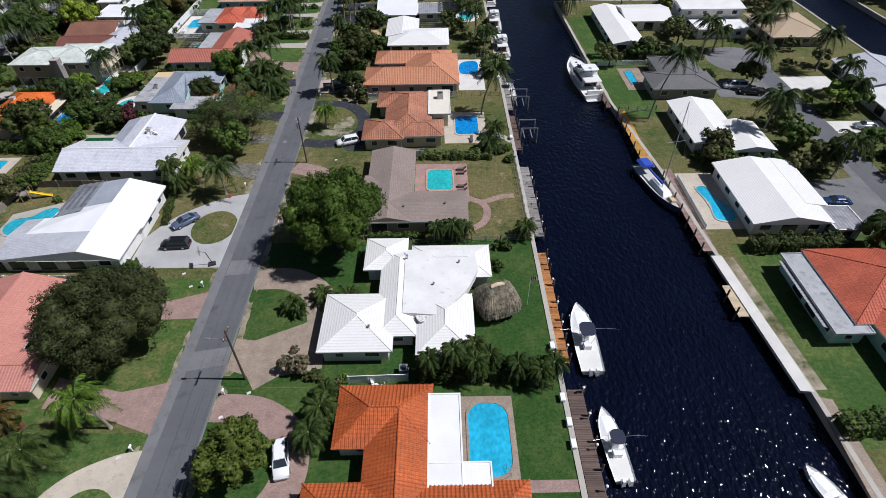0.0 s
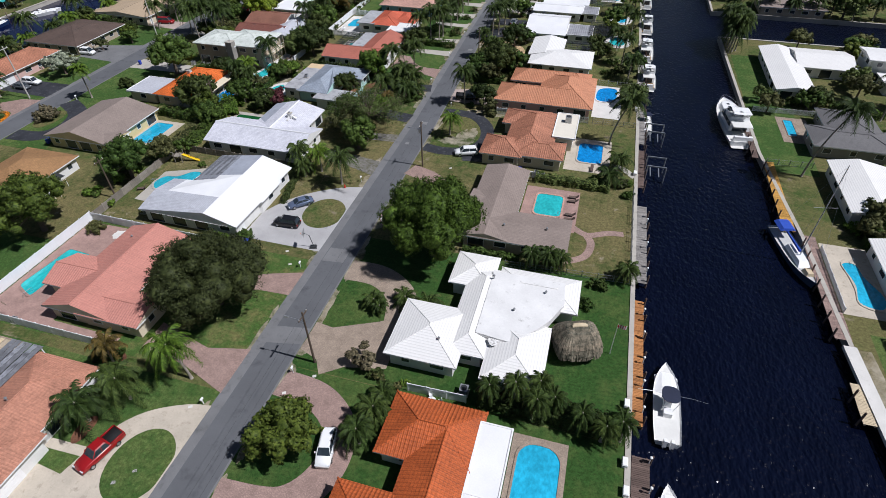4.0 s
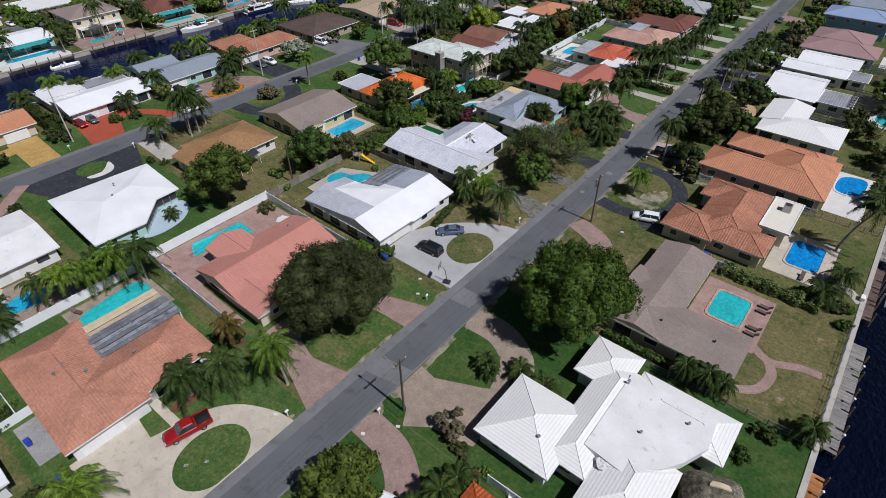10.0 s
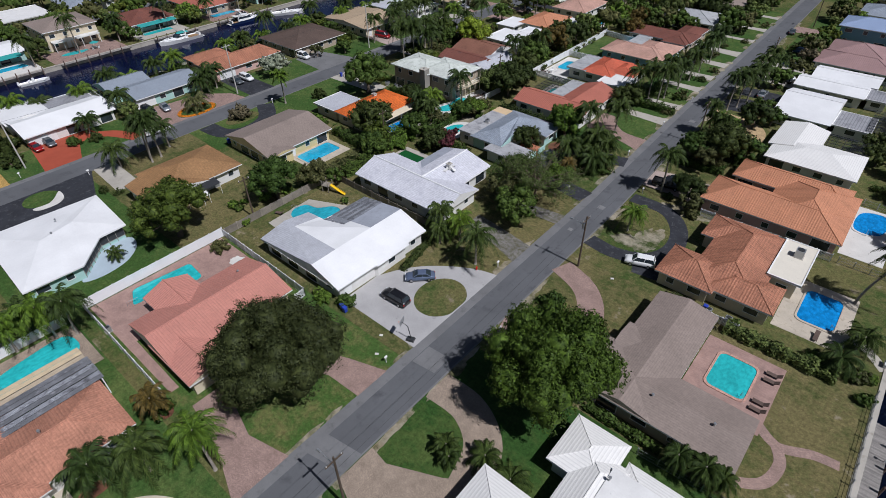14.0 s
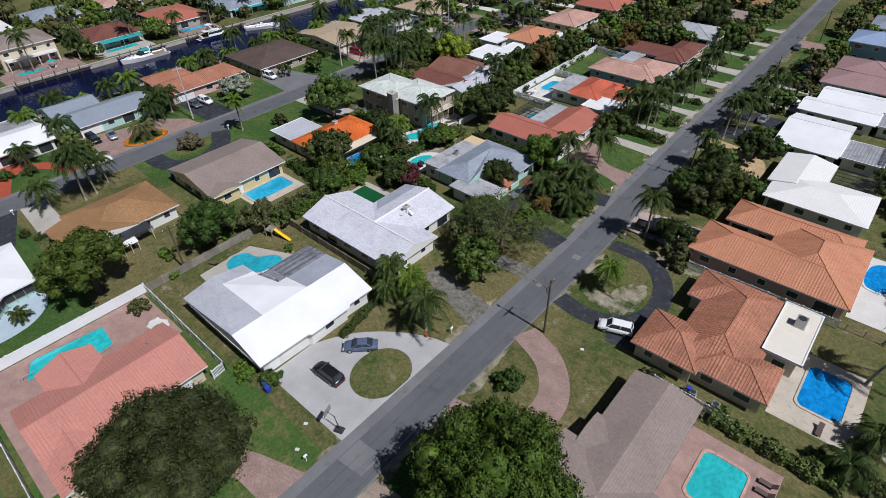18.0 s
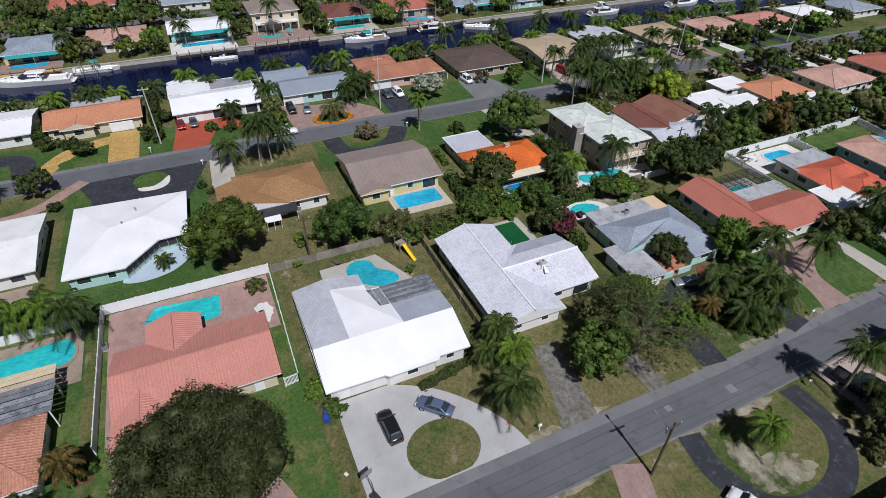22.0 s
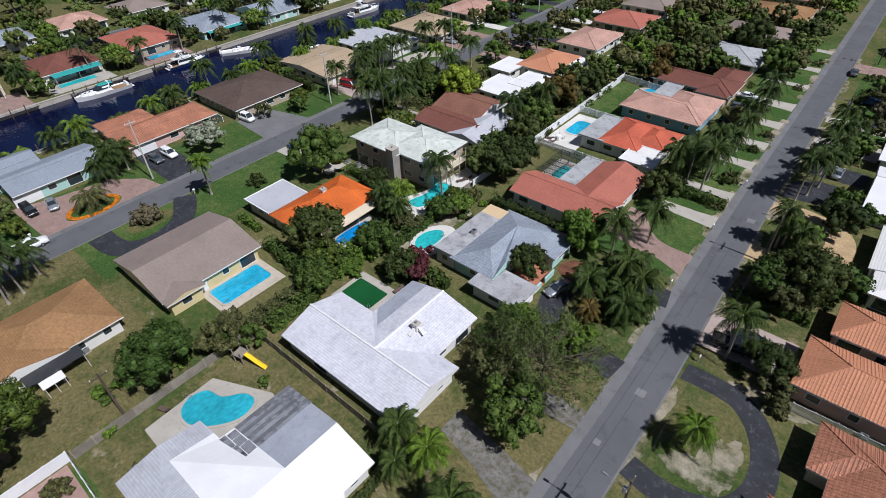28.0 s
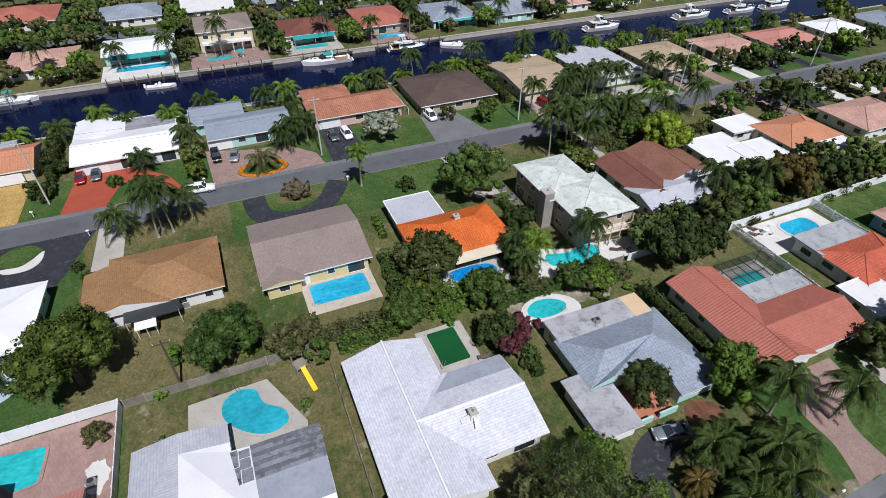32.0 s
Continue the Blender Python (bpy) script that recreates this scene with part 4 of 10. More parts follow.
coated = shaped_house("house with a coated white roof, dull grey behind", [(-69.1, 61.2), (-49.5, 61.1), (-49.3, 68.6), (-48.9, 69.0), (-48.9, 75.8), (-49.4, 76.2), (-49.3, 80.5), (-64.9, 80.9), (-64.9, 71.3), (-69.0, 71.2)], [
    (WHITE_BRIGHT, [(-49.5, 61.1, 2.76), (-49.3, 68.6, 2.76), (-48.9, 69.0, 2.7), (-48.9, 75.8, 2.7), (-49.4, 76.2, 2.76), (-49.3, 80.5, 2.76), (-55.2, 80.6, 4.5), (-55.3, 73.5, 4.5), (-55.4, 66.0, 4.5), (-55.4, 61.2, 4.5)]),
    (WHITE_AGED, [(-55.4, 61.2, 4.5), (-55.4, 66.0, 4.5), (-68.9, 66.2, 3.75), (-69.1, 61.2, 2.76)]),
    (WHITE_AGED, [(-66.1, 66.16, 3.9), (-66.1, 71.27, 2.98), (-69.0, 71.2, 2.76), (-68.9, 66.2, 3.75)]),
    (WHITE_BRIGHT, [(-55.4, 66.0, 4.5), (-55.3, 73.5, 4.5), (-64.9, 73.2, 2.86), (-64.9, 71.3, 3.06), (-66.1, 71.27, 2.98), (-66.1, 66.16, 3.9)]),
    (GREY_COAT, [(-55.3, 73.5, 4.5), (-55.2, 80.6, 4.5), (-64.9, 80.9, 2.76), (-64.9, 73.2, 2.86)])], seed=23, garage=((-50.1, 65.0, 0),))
slope_sheets(coated, "roof_sheet", ((-64.9, 73.2, 2.86), (-64.9, 80.9, 2.76), (-60.0, 80.8, 3.64), (-60.0, 73.4, 3.7)), 8, [SHEET_DARK, GREY_SHEET], 0.05, 0.03, "weathered grey metal roof sheet")
house("house with a weathered white tile gabled roof", [(-72.4, -50.2, 85.4, 96.3, "gx", H, 0.3), (-65.8, -53.6, 90.8, 104.6, "gy", H, 0.25)], WHITE_LILAC, WALL_WHITE, 0, seed=24, cap_r=0.17, cap_mat=WHITE_BRIGHT)
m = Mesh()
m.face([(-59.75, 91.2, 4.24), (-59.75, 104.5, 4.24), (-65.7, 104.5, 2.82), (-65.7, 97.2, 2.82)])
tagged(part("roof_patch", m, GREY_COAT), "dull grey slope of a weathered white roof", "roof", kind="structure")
R1, R2 = (-60.0, 116.4, 4.55), (-59.9, 123.6, 4.55)
shaped_house("house with a blue-grey tile hip roof and a flat back", [(-65.0, 112.2), (-56.6, 112.2), (-56.6, 121.8), (-51.6, 121.8), (-51.6, 128.6), (-65.0, 128.7)], [
    (GREY_TILE, [(-65.0, 112.2, 2.76), R1, R2, (-65.0, 128.7, 2.76)]), (GREY_TILE, [(-65.0, 112.2, 2.76), (-56.6, 112.2, 2.76), R1]),
    (GREY_TILE, [R1, (-56.6, 112.2, 2.76), (-56.6, 115.3, 3.77), (-56.6, 121.8, 3.77), (-51.6, 121.8, 2.76), (-51.6, 128.6, 2.76), R2]), (GREY_TILE, [R2, (-51.6, 128.6, 2.76), (-65.0, 128.7, 2.76)])], WALL_AQUA, seed=25)
shaped_house("flat grey rear wing of a tiled house", [(-68.5, 112.6), (-64.3, 112.6), (-64.3, 127.8), (-68.3, 127.8)], [
    (GREY_STAINED, [(-68.5, 112.6, 2.98), (-64.3, 112.6, 3.0), (-64.3, 125.0, 3.0), (-68.3, 125.0, 2.98)]), (PORCH_TAN, [(-68.3, 125.0, 2.98), (-64.3, 125.0, 3.0), (-64.3, 127.8, 3.0), (-68.3, 127.8, 2.98)])], seed=125, eave=2.98, over=0.3)
shaped_house("flat grey garage wing of a tiled house", [(-59.2, 109.5), (-50.4, 109.4), (-50.2, 115.2), (-56.4, 115.3), (-56.5, 112.3), (-59.2, 112.3)], [
    (GREY_STAINED, [(-59.2, 109.5, 2.7), (-50.4, 109.4, 2.66), (-50.2, 115.2, 2.66), (-56.4, 115.3, 2.7), (-56.5, 112.3, 2.7), (-59.2, 112.3, 2.7)])], seed=126, eave=2.7, garage=((-50.9, 112.3, 0),))
m = Mesh()
m.slab([(-56.6, 115.4), (-51.4, 115.3), (-51.4, 121.8), (-56.6, 121.8)], -0.1, 0.05)
tagged(part("patio", m, TERRACE_RED), "small courtyard paved in terracotta tiles", "patio", kind="structure")
m = Mesh()
m.box(-51.6, -51.35, 116.0, 117.9, 0, 1.1)
m.box(-51.6, -51.35, 118.9, 121.6, 0, 1.1)
tagged(part("garden_wall", m, WALL_AQUA), "low aqua garden wall round a courtyard", "wall", kind="structure")
house("house with a red-brown tile hip roof", [(-68.5, -49.9, 133.8, 142.7, "gx", H, 0.38), (-60.1, -50.4, 138.4, 153.3, "gy", H, 0.342), (-63.2, -59.6, 142.4, 153.4, "flat", H + 0.08, 0)], TILE_RED, WALL_WHITE, 0.42, roofs={2: GREY_FLAT}, garage=((-50.6, 140.5, 0),), seed=26)
house("house with a coral tile roof and a flat white carport", [(-65.2, -56.0, 160.6, 174.2, "hip", H, 0.33), (-59.5, -51.5, 163.6, 173.6, "hip", H, 0.3), (-69.2, -63.5, 160.4, 172.5, "flat", H + 0.15, 0), (-58.0, -51.0, 156.2, 163.8, "flat", H + 0.05, 0)], TILE_CORAL, WALL_WHITE, 0.42, roofs={2: GREY_FLAT, 3: WHITE_FLAT}, seed=27)
house("house with a blush pink tile hip roof and blue walls", [(-69.0, -50.4, 179.2, 190, "hip", H, 0.3), (-61.5, -50.4, 181, 195.6, "hip", H, 0.3), (-65.4, -61.0, 189.6, 198.0, "flat", H + 0.1, 0)], TILE_BLUSH, WALL_BLUE, 0.42, roofs={2: GREY_FLAT}, seed=28)
house("house with a dark red-brown tile roof", [(-70.0, -50, 199.0, 209, "hip", H, 0.3), (-58, -50.5, 197, 216.5, "hip", H, 0.3)], TILE_MAROON, WALL_TAN, seed=29)
house("house with a pale grey roof among trees", [(-69, -51, 221, 236, "hip", H, 0.25)], GREY_FLAT, WALL_WHITE, seed=30)
house("house with a light brown hip roof", [(-68, -50, 243, 258, "hip", H, 0.28)], SHINGLE_BROWN, WALL_TAN, seed=31)
house("house with a sandy brown roof", [(-68, -50, 268, 284, "hip", H, 0.28)], SHINGLE_TAN, WALL_TAN, seed=32)
house("house with a faded red hip roof", [(-68, -50, 292, 308, "hip", H, 0.28)], TILE_RED, WALL_TAN, seed=33)

# east side of the second street, backing on the row before
house("house with an off-white gravel roof", [(-106.4, -89.6, 12.5, 26.8, "gy", H, 0.12)], WHITE_FLAT, WALL_WHITE, seed=40, cap=False)
W1, W2 = (-95.5, 37.0, 3.75), (-97.0, 42.6, 3.75)
shaped_house("house with a broad white roof and a screened porch", [(-105.6, 31.0), (-85.2, 30.5), (-84.8, 39.2), (-90.4, 44.1), (-90.6, 48.6), (-104.3, 49.4)], [
    (WHITE_BRIGHT, [(-105.6, 31.0, 2.76), (-85.2, 30.5, 2.76), W1]), (WHITE_BRIGHT, [(-85.2, 30.5, 2.76), (-84.8, 39.2, 2.76), W1]), (WHITE_BRIGHT, [(-84.8, 39.2, 2.76), (-90.4, 44.1, 2.76), W2, W1]),
    (WHITE_BRIGHT, [(-90.4, 44.1, 2.76), (-90.6, 48.6, 2.76), W2]), (WHITE_BRIGHT, [(-90.6, 48.6, 2.76), (-104.3, 49.4, 2.76), W2]), (WHITE_BRIGHT, [(-104.3, 49.4, 2.76), (-105.6, 31.0, 2.76), W1, W2])], WALL_AQUA, seed=41, screened=(2, 3), vents=((-96.0, 39.0, 3.6), (-100, 41, 3.4)))
house("house with an orange-brown shingle hip roof", [(-106.0, -93.0, 57.5, 73.4, "hip", H, 0.3), (-103.2, -92.6, 54.2, 66, "gx", H, 0.24)], SHINGLE_TAN, WALL_WHITE, seed=42, cap=False)
house("yellow house with a brown shingle roof", [(-106.8, -91.0, 78.2, 95.4, "gy", H, 0.24), (-100, -89.8, 78.3, 84.6, "gx", H, 0.2)], SHINGLE_BROWN, WALL_YELLOW, seed=43, cap=False)
house("house with a vivid orange tile hip roof", [(-97.4, -86.3, 101.5, 118.4, "hip", H, 0.42), (-105.2, -97.0, 101.6, 110.4, "flat", H - 0.1, 0)], TILE_BRIGHT, WALL_CREAM, 0.42, roofs={1: WHITE_AGED}, seed=44)
house("two-storey house with a mildewed pale roof", [(-103.0, -90.0, 126.6, 137.6, "hip", 5.7, 0.22), (-95.0, -82.6, 127.6, 139.4, "hip", 5.7, 0.22)], WHITE_GREENISH, WALL_TAN, seed=45)
house("house with maroon and grey patched tile roofs", [(-103.5, -90, 152, 164.5, "gx", H, 0.3), (-102.5, -87, 144.6, 153.4, "gx", H, 0.28), (-92, -83.4, 144, 158, "gy", H, 0.26)], TILE_MAROON, WALL_WHITE, 0.45, roofs={0: TILE_BROWN, 2: WHITE_AGED}, seed=46)
house("angular house with a flat white roof", [(-102.2, -90.0, 166.6, 178, "flat", H, 0), (-97, -89.6, 174, 184, "flat", H + 0.03, 0), (-107.4, -100.5, 180, 190, "flat", H - 0.1, 0)], WHITE_BRIGHT, WALL_WHITE, seed=47)
house("house with an orange tile hip roof and a pale carport", [(-102.4, -91, 186.0, 201.6, "hip", H, 0.3), (-91.5, -87.5, 194, 201, "flat", H - 0.1, 0)], TILE_PEACH, WALL_WHITE, 0.45, roofs={1: WHITE_FLAT}, seed=48)
house("house with a pale peach tile roof", [(-103.0, -90.0, 208.0, 226, "hip", H, 0.3)], TILE_BLUSH, WALL_WHITE, seed=49)
house("house with a dark red hip roof", [(-105, -88, 232, 248, "hip", H, 0.3)], TILE_RED, WALL_TAN, seed=50)
house("house with a grey shingle roof", [(-105, -88, 254, 271, "hip", H, 0.3)], SHINGLE_BROWN, WALL_WHITE, seed=51)
house("house with a pink tile roof", [(-105, -88, 277, 294, "hip", H, 0.3)], TILE_BLUSH, WALL_WHITE, seed=52)

# west side of the second street, along the second canal
house("house with a plain white roof", [(-156.5, -142.0, 2.0, 20.6, "gy", H, 0.15)], WHITE_BRIGHT, WALL_WHITE, seed=60, cap=False)
house("house with a pale orange tile roof", [(-153.6, -142.0, 22.8, 42.8, "gy", H, 0.3), (-148, -140.6, 26, 33, "gx", H, 0.3), (-156, -152, 27.5, 38.2, "flat", H + 0.2, 0)], TILE_PEACH, WALL_CREAM, 0.45, roofs={2: GREY_FLAT}, garage=((-142.1, 38.0, 0),), seed=61)
house("house with a bright white gabled roof", [(-152.5, -139.8, 49.0, 69.2, "gy", H, 0.22), (-161.0, -150, 48.6, 58.5, "gx", H, 0.22), (-158.5, -151.5, 58.5, 69.0, "flat", H, 0)], WHITE_BRIGHT, WALL_WHITE, roofs={2: PANEL_GREY}, garage=((-140.4, 53.0, 0),), seed=62, cap=False)
house("house with a blue-grey shingle gabled roof", [(-152.0, -140.6, 74.6, 92.6, "gy", H, 0.25), (-159.8, -149, 72.0, 83.5, "gy", H, 0.3)], GREY_SHINGLE, WALL_AQUA, garage=((-141.2, 77.0, 0),), seed=63, cap=False)
house("house with an orange-brown barrel-tile hip roof", [(-152.5, -141.6, 97.0, 119.0, "hip", H, 0.33), (-159.6, -149.0, 97.4, 109.0, "hip", H, 0.33)], TILE_TERRA, WALL_PINK, 0.45, garage=((-142.2, 101.0, 0),), seed=64)
house("house with a dark brown hip roof", [(-157.6, -139.0, 122.2, 142.4, "hip", H, 0.25)], SHINGLE_DARK, WALL_TAN, seed=65)
house("house with a sandy flat-pitched roof", [(-158.5, -136.5, 148.5, 165.5, "gy", H, 0.1)], SHINGLE_SAND, WALL_CREAM, seed=66, cap=False)
house("house with a grey-white roof beside the canal", [(-158.5, -137.0, 169.5, 186.5, "gx", H, 0.12)], WHITE_AGED, WALL_WHITE, seed=67, cap=False)
house("house with a tan hip roof", [(-154.5, -134.0, 190, 208, "hip", H, 0.28)], SHINGLE_SAND, WALL_TAN, seed=68)
house("house with a pale pink tile roof", [(-153.0, -137, 213.5, 231, "hip", H, 0.2)], TILE_BLUSH, WALL_WHITE, seed=69)
house("house with a pink tile hip roof", [(-151.0, -136.5, 234, 254, "hip", H, 0.28)], TILE_PINK, WALL_WHITE, seed=70)
house("house with a white roof", [(-152, -137, 260, 276, "hip", H, 0.2)], WHITE_BRIGHT, WALL_WHITE, seed=71)
house("house with a grey roof", [(-152, -137, 283, 300, "hip", H, 0.2)], GREY_TILE, WALL_WHITE, seed=72)

# beyond the second canal
house("waterside house with a blue-grey roof and aqua awnings", [(-217.5, -200, 6.5, 23.4, "hip", H, 0.25)], GREY_TILE, WALL_YELLOW, seed=80)
house("waterside house with a tan tile roof", [(-217, -200.5, 27.8, 45.4, "hip", H, 0.25)], TILE_BLUSH, WALL_WHITE, seed=81)
house("waterside house with a white roof over a glazed porch", [(-218.5, -203.5, 51.2, 71.0, "gy", H, 0.15)], WHITE_BRIGHT, WALL_AQUA, seed=82, cap=False)
house("two-storey cream house with a brown hip roof", [(-220.8, -204.2, 77.0, 93.6, "hip", 6.0, 0.25)], SHINGLE_BROWN, WALL_CREAM, seed=83)
house("waterside house with a brown hip roof", [(-219, -201.5, 101.5, 118.5, "hip", H, 0.28)], TILE_MAROON, WALL_WHITE, seed=84)
house("waterside house with a red-brown roof", [(-222.5, -201, 126.5, 143.5, "hip", H, 0.28)], TILE_RED, WALL_TAN, seed=85)
house("waterside house with a grey hip roof", [(-219, -199, 149.5, 166.8, "hip", H, 0.28)], GREY_TILE, WALL_AQUA, seed=86)
house("waterside house with a pale green-grey roof", [(-214, -196, 171, 187, "gy", H, 0.25)], GREY_TILE, WALL_AQUA, seed=87)
house("waterside house with a pink roof", [(-216, -198, 194, 211, "hip", H, 0.28)], TILE_BLUSH, WALL_WHITE, seed=88)
house("waterside house with a brown roof", [(-216, -198, 218, 235, "hip", H, 0.28)], SHINGLE_BROWN, WALL_WHITE, seed=89)
house("waterside house with a white roof", [(-216, -198, 241, 258, "hip", H, 0.28)], WHITE_FLAT, WALL_WHITE, seed=90)
house("white house with a red tile roof", [(-266, -246, 14, 36, "hip", H + 0.4, 0.28)], TILE_RED, WALL_WHITE, seed=91)
house("house with a grey hip roof behind a court", [(-257, -240, 48, 68, "hip", H, 0.28)], GREY_TILE, WALL_WHITE, seed=92)
house("house with a white flat roof", [(-257, -240, 74, 92, "flat", H, 0.28)], WHITE_FLAT, WALL_WHITE, seed=93)
for k in range(8):
    house("far house with a %s hip roof" % ("grey", "pale pink", "brown", "white")[k % 4], [(-258, -241, 98 + 23 * k, 115 + 23 * k, "hip", H, 0.28)], (GREY_TILE, TILE_BLUSH, SHINGLE_BROWN, WHITE_BRIGHT)[k % 4], WALL_WHITE, seed=94 + k)

# far bank of the first canal
house("waterside house with a striped white roof", [(51.2, 64.6, 67.4, 85.6, "gy", H, 0.2), (58, 66, 72, 86, "gy", H - 0.02, 0.15), (64.0, 69.4, 65.8, 72.2, "flat", H - 0.2, 0)], WHITE_TILE, WALL_WHITE, seed=110, cap=False, roofs={2: PANEL_GREY})
house("house with white roofs in two wings", [(50.4, 60.6, 92.5, 110.2, "gy", H, 0.2), (57, 65.5, 89.4, 100.5, "gy", H, 0.2)], WHITE_TILE, WALL_WHITE, seed=111, cap=False)
house("house with a grey hip roof behind a lawn", [(49.2, 64.8, 115.6, 125, "hip", H, 0.28), (53, 64, 120, 134, "hip", H, 0.28)], SHINGLE_GREY, WALL_GREY, seed=112)
house("long house with a white ribbed roof", [(46.4, 55.4, 142, 171, "gy", H, 0.2), (54, 68, 158, 172, "gx", H, 0.2)], WHITE_TILE, WALL_WHITE, seed=113, cap=False)
house("house with an orange tile roof and a grey lean-to", [(55.6, 78, 46.0, 61.0, "hip", H + 0.3, 0.4), (58, 74, 36, 50, "hip", H + 0.3, 0.4), (52.2, 57.5, 44.6, 60.4, "flat", H, 0)], TILE_CORAL, WALL_AQUA, 0.45, roofs={2: GREY_FLAT}, seed=114)
house("two-storey house with a white roof", [(69.5, 88, 159.0, 168.5, "gx", 5.6, 0.12), (72, 87, 151.0, 158.6, "flat", 2.75, 0)], WHITE_FLAT, WALL_WHITE, seed=115, cap=False)
house("house with a tan hip roof near the water", [(90, 106, 145, 163.5, "hip", H, 0.28)], SHINGLE_SAND, WALL_TAN, seed=116)
house("house with a pale roof across the lane", [(96, 112, 96, 114, "gy", H, 0.2)], WHITE_FLAT, WALL_WHITE, seed=117)
house("house with a pale grey roof", [(98, 114, 115.5, 131, "gy", H, 0.2)], WHITE_AGED, WALL_WHITE, seed=118)
house("house with a brown roof across the side canal", [(52, 72, 208, 222, "hip", H, 0.28)], SHINGLE_BROWN, WALL_TAN, seed=119)

# ---- lawns, driveways, paths ----
def lawn(x0, x1, y0, y1, material, label, z=0.008):
    m = Mesh()
    m.slab([(x0, y0), (x1, y0), (x1, y1), (x0, y1)], -0.1, z)
    return tagged(part("lawn", m, material), label, "lawn", kind="structure")


for args in ((-28.6, 15.5, 11, 39.5, GRASS_DEEP, "mown green lawn round the orange-roofed house"), (-28.6, 15.5, 39.6, 67.6, GRASS_DEEP, "mown green lawn round the white house"),
             (-28.6, 15.5, 67.7, 93.6, GRASS_DRY, "sun-bleached lawn round the brown-roofed house"), (-28.6, 15.5, 93.7, 118.4, GRASS_MID, "thin lawn round the terracotta-roofed house"),
             (-28.6, 15.5, 118.5, 140, GRASS_DRY, "dry lawn with bare sand"), (-77, -35.2, 7.5, 33.5, GRASS_LUSH, "bright mown front lawn"), (-77, -35.2, 35.2, 59.6, GRASS_HALF, "half-dry green lawn under a big tree"),
             (-77, -35.2, 59.7, 83.5, GRASS_DRY, "half-dry front and back lawn"), (-77, -35.2, 83.6, 107.5, GRASS_DRY, "worn lawn under trees"), (-77, -35.2, 107.6, 132, GRASS_MID, "patchy green and brown lawn"),
             (-50, -35.2, 132.1, 260, GRASS_LUSH, "green verge lawns between driveways"), (-28.6, -16, 200, 260, GRASS_LUSH, "green mown verge beside the street"), (-119.6, -107, 76, 125, GRASS_LUSH, "green mown front lawn"),
             (-119.6, -78, 28.5, 52.5, GRASS_LUSH, "mown lawn beside the black driveway"), (-119.6, -78, 52.6, 75.9, GRASS_DRY, "dry weedy yard with bare patches"), (-140, -127.2, 0, 260, GRASS_LUSH, "green front lawns along the street"),
             (-77, -66, 176.4, 198, GRASS_LUSH, "bright green back lawn inside a white fence"), (47.5, 82, 30, 66, GRASS_LUSH, "mown green lawn beside the canal"), (40, 50, 108, 170, GRASS_LUSH, "strip of waterside lawn")):
    lawn(*args)

# first street, canal side
patch("driveway", ribbon([(-28.4, 36.8), (-22.5, 36), (-18.2, 32.5), (-17.6, 27), (-21, 22.4), (-28.4, 21.4)], 4.0), PAVER_PINK, "curved driveway of pinkish pavers")
patch("driveway", [(-28.5, 37.6), (-25.8, 47.2), (-19.8, 50.0), (-16.0, 52.4), (-15.9, 42.4), (-21.5, 41.2), (-24.2, 39.2)][1:] + [(-25.6, 41.4), (-28.5, 42.5), (-28.5, 47.6)], PAVER_TAN, "driveway of tan pavers")
patch("driveway", ribbon([(-28.4, 59.2), (-23, 59.0), (-18.6, 56), (-16.8, 50.4)], 4.6), PAVER_TAN, "driveway of tan pavers in tree shade", 0.034)
patch("driveway", ribbon([(-28.4, 90.0), (-22.8, 87.6), (-19.4, 83), (-19.6, 78), (-23.2, 74.6), (-28.4, 73.2)], 3.9), PAVER_PINK, "curved driveway of mottled pink pavers")
patch("driveway", ribbon([(-28.4, 99.2), (-23.6, 98.6), (-18.6, 100.4), (-16.3, 105), (-17.3, 111), (-21.4, 115.6), (-28.4, 116.0)], 3.0), BLACKTOP, "curved black asphalt driveway round an island")
patch("driveway", [(-19, 95.8), (-14.8, 96.4), (-14.8, 102), (-21, 101)], BLACKTOP, "black asphalt parking pad", 0.036)
patch("driveway", [(-28.9, 121.6), (-29.1, 128.4), (-24, 129.6), (-18, 129.6), (-18, 121.5)], CONCRETE_PINK, "pale pinkish concrete driveway to the street")
patch("driveway", ribbon([(-29.8, 146.4), (-23, 147), (-18.5, 152.5), (-20, 160.5), (-30.0, 163.0)], 4.4), PAVER_SAND, "curved sandy orange paver driveway")
patch("driveway", [(-30.0, 166.5), (-30.0, 172.5), (-26, 176), (-18.5, 176), (-18.5, 168)], BLACKTOP, "dark asphalt driveway to the street")
patch("driveway", [(-28.5, 178), (-28.5, 184), (-18.5, 184), (-18.5, 178)], BLACKTOP, "dark asphalt driveway to the street")
patch("driveway", [(-30.4, 191.6), (-30.4, 195.6), (-18.5, 197), (-18.5, 190)], CONCRETE, "pale concrete driveway to the street")
patch("driveway", [(-30.6, 204), (-30.6, 207), (-18.5, 209), (-18.5, 203)], CONCRETE, "pale concrete driveway to the street")
patch("driveway", [(-31.5, 240), (-31.5, 247), (-18.5, 247), (-18.5, 240)], PAVER_PINK, "driveway of reddish pavers to the street")
patch("path", ribbon([(4.9, 79.6), (7.6, 78), (11, 79.4), (13.6, 79.8)], 1.3), PAVER_PINK, "curving garden path of pink pavers", category="path")
patch("path", ribbon([(7.4, 78.0), (8.4, 75.6), (7.4, 72), (3.5, 69.6)], 1.3), PAVER_PINK, "curving garden path of pink pavers", 0.034, category="path")
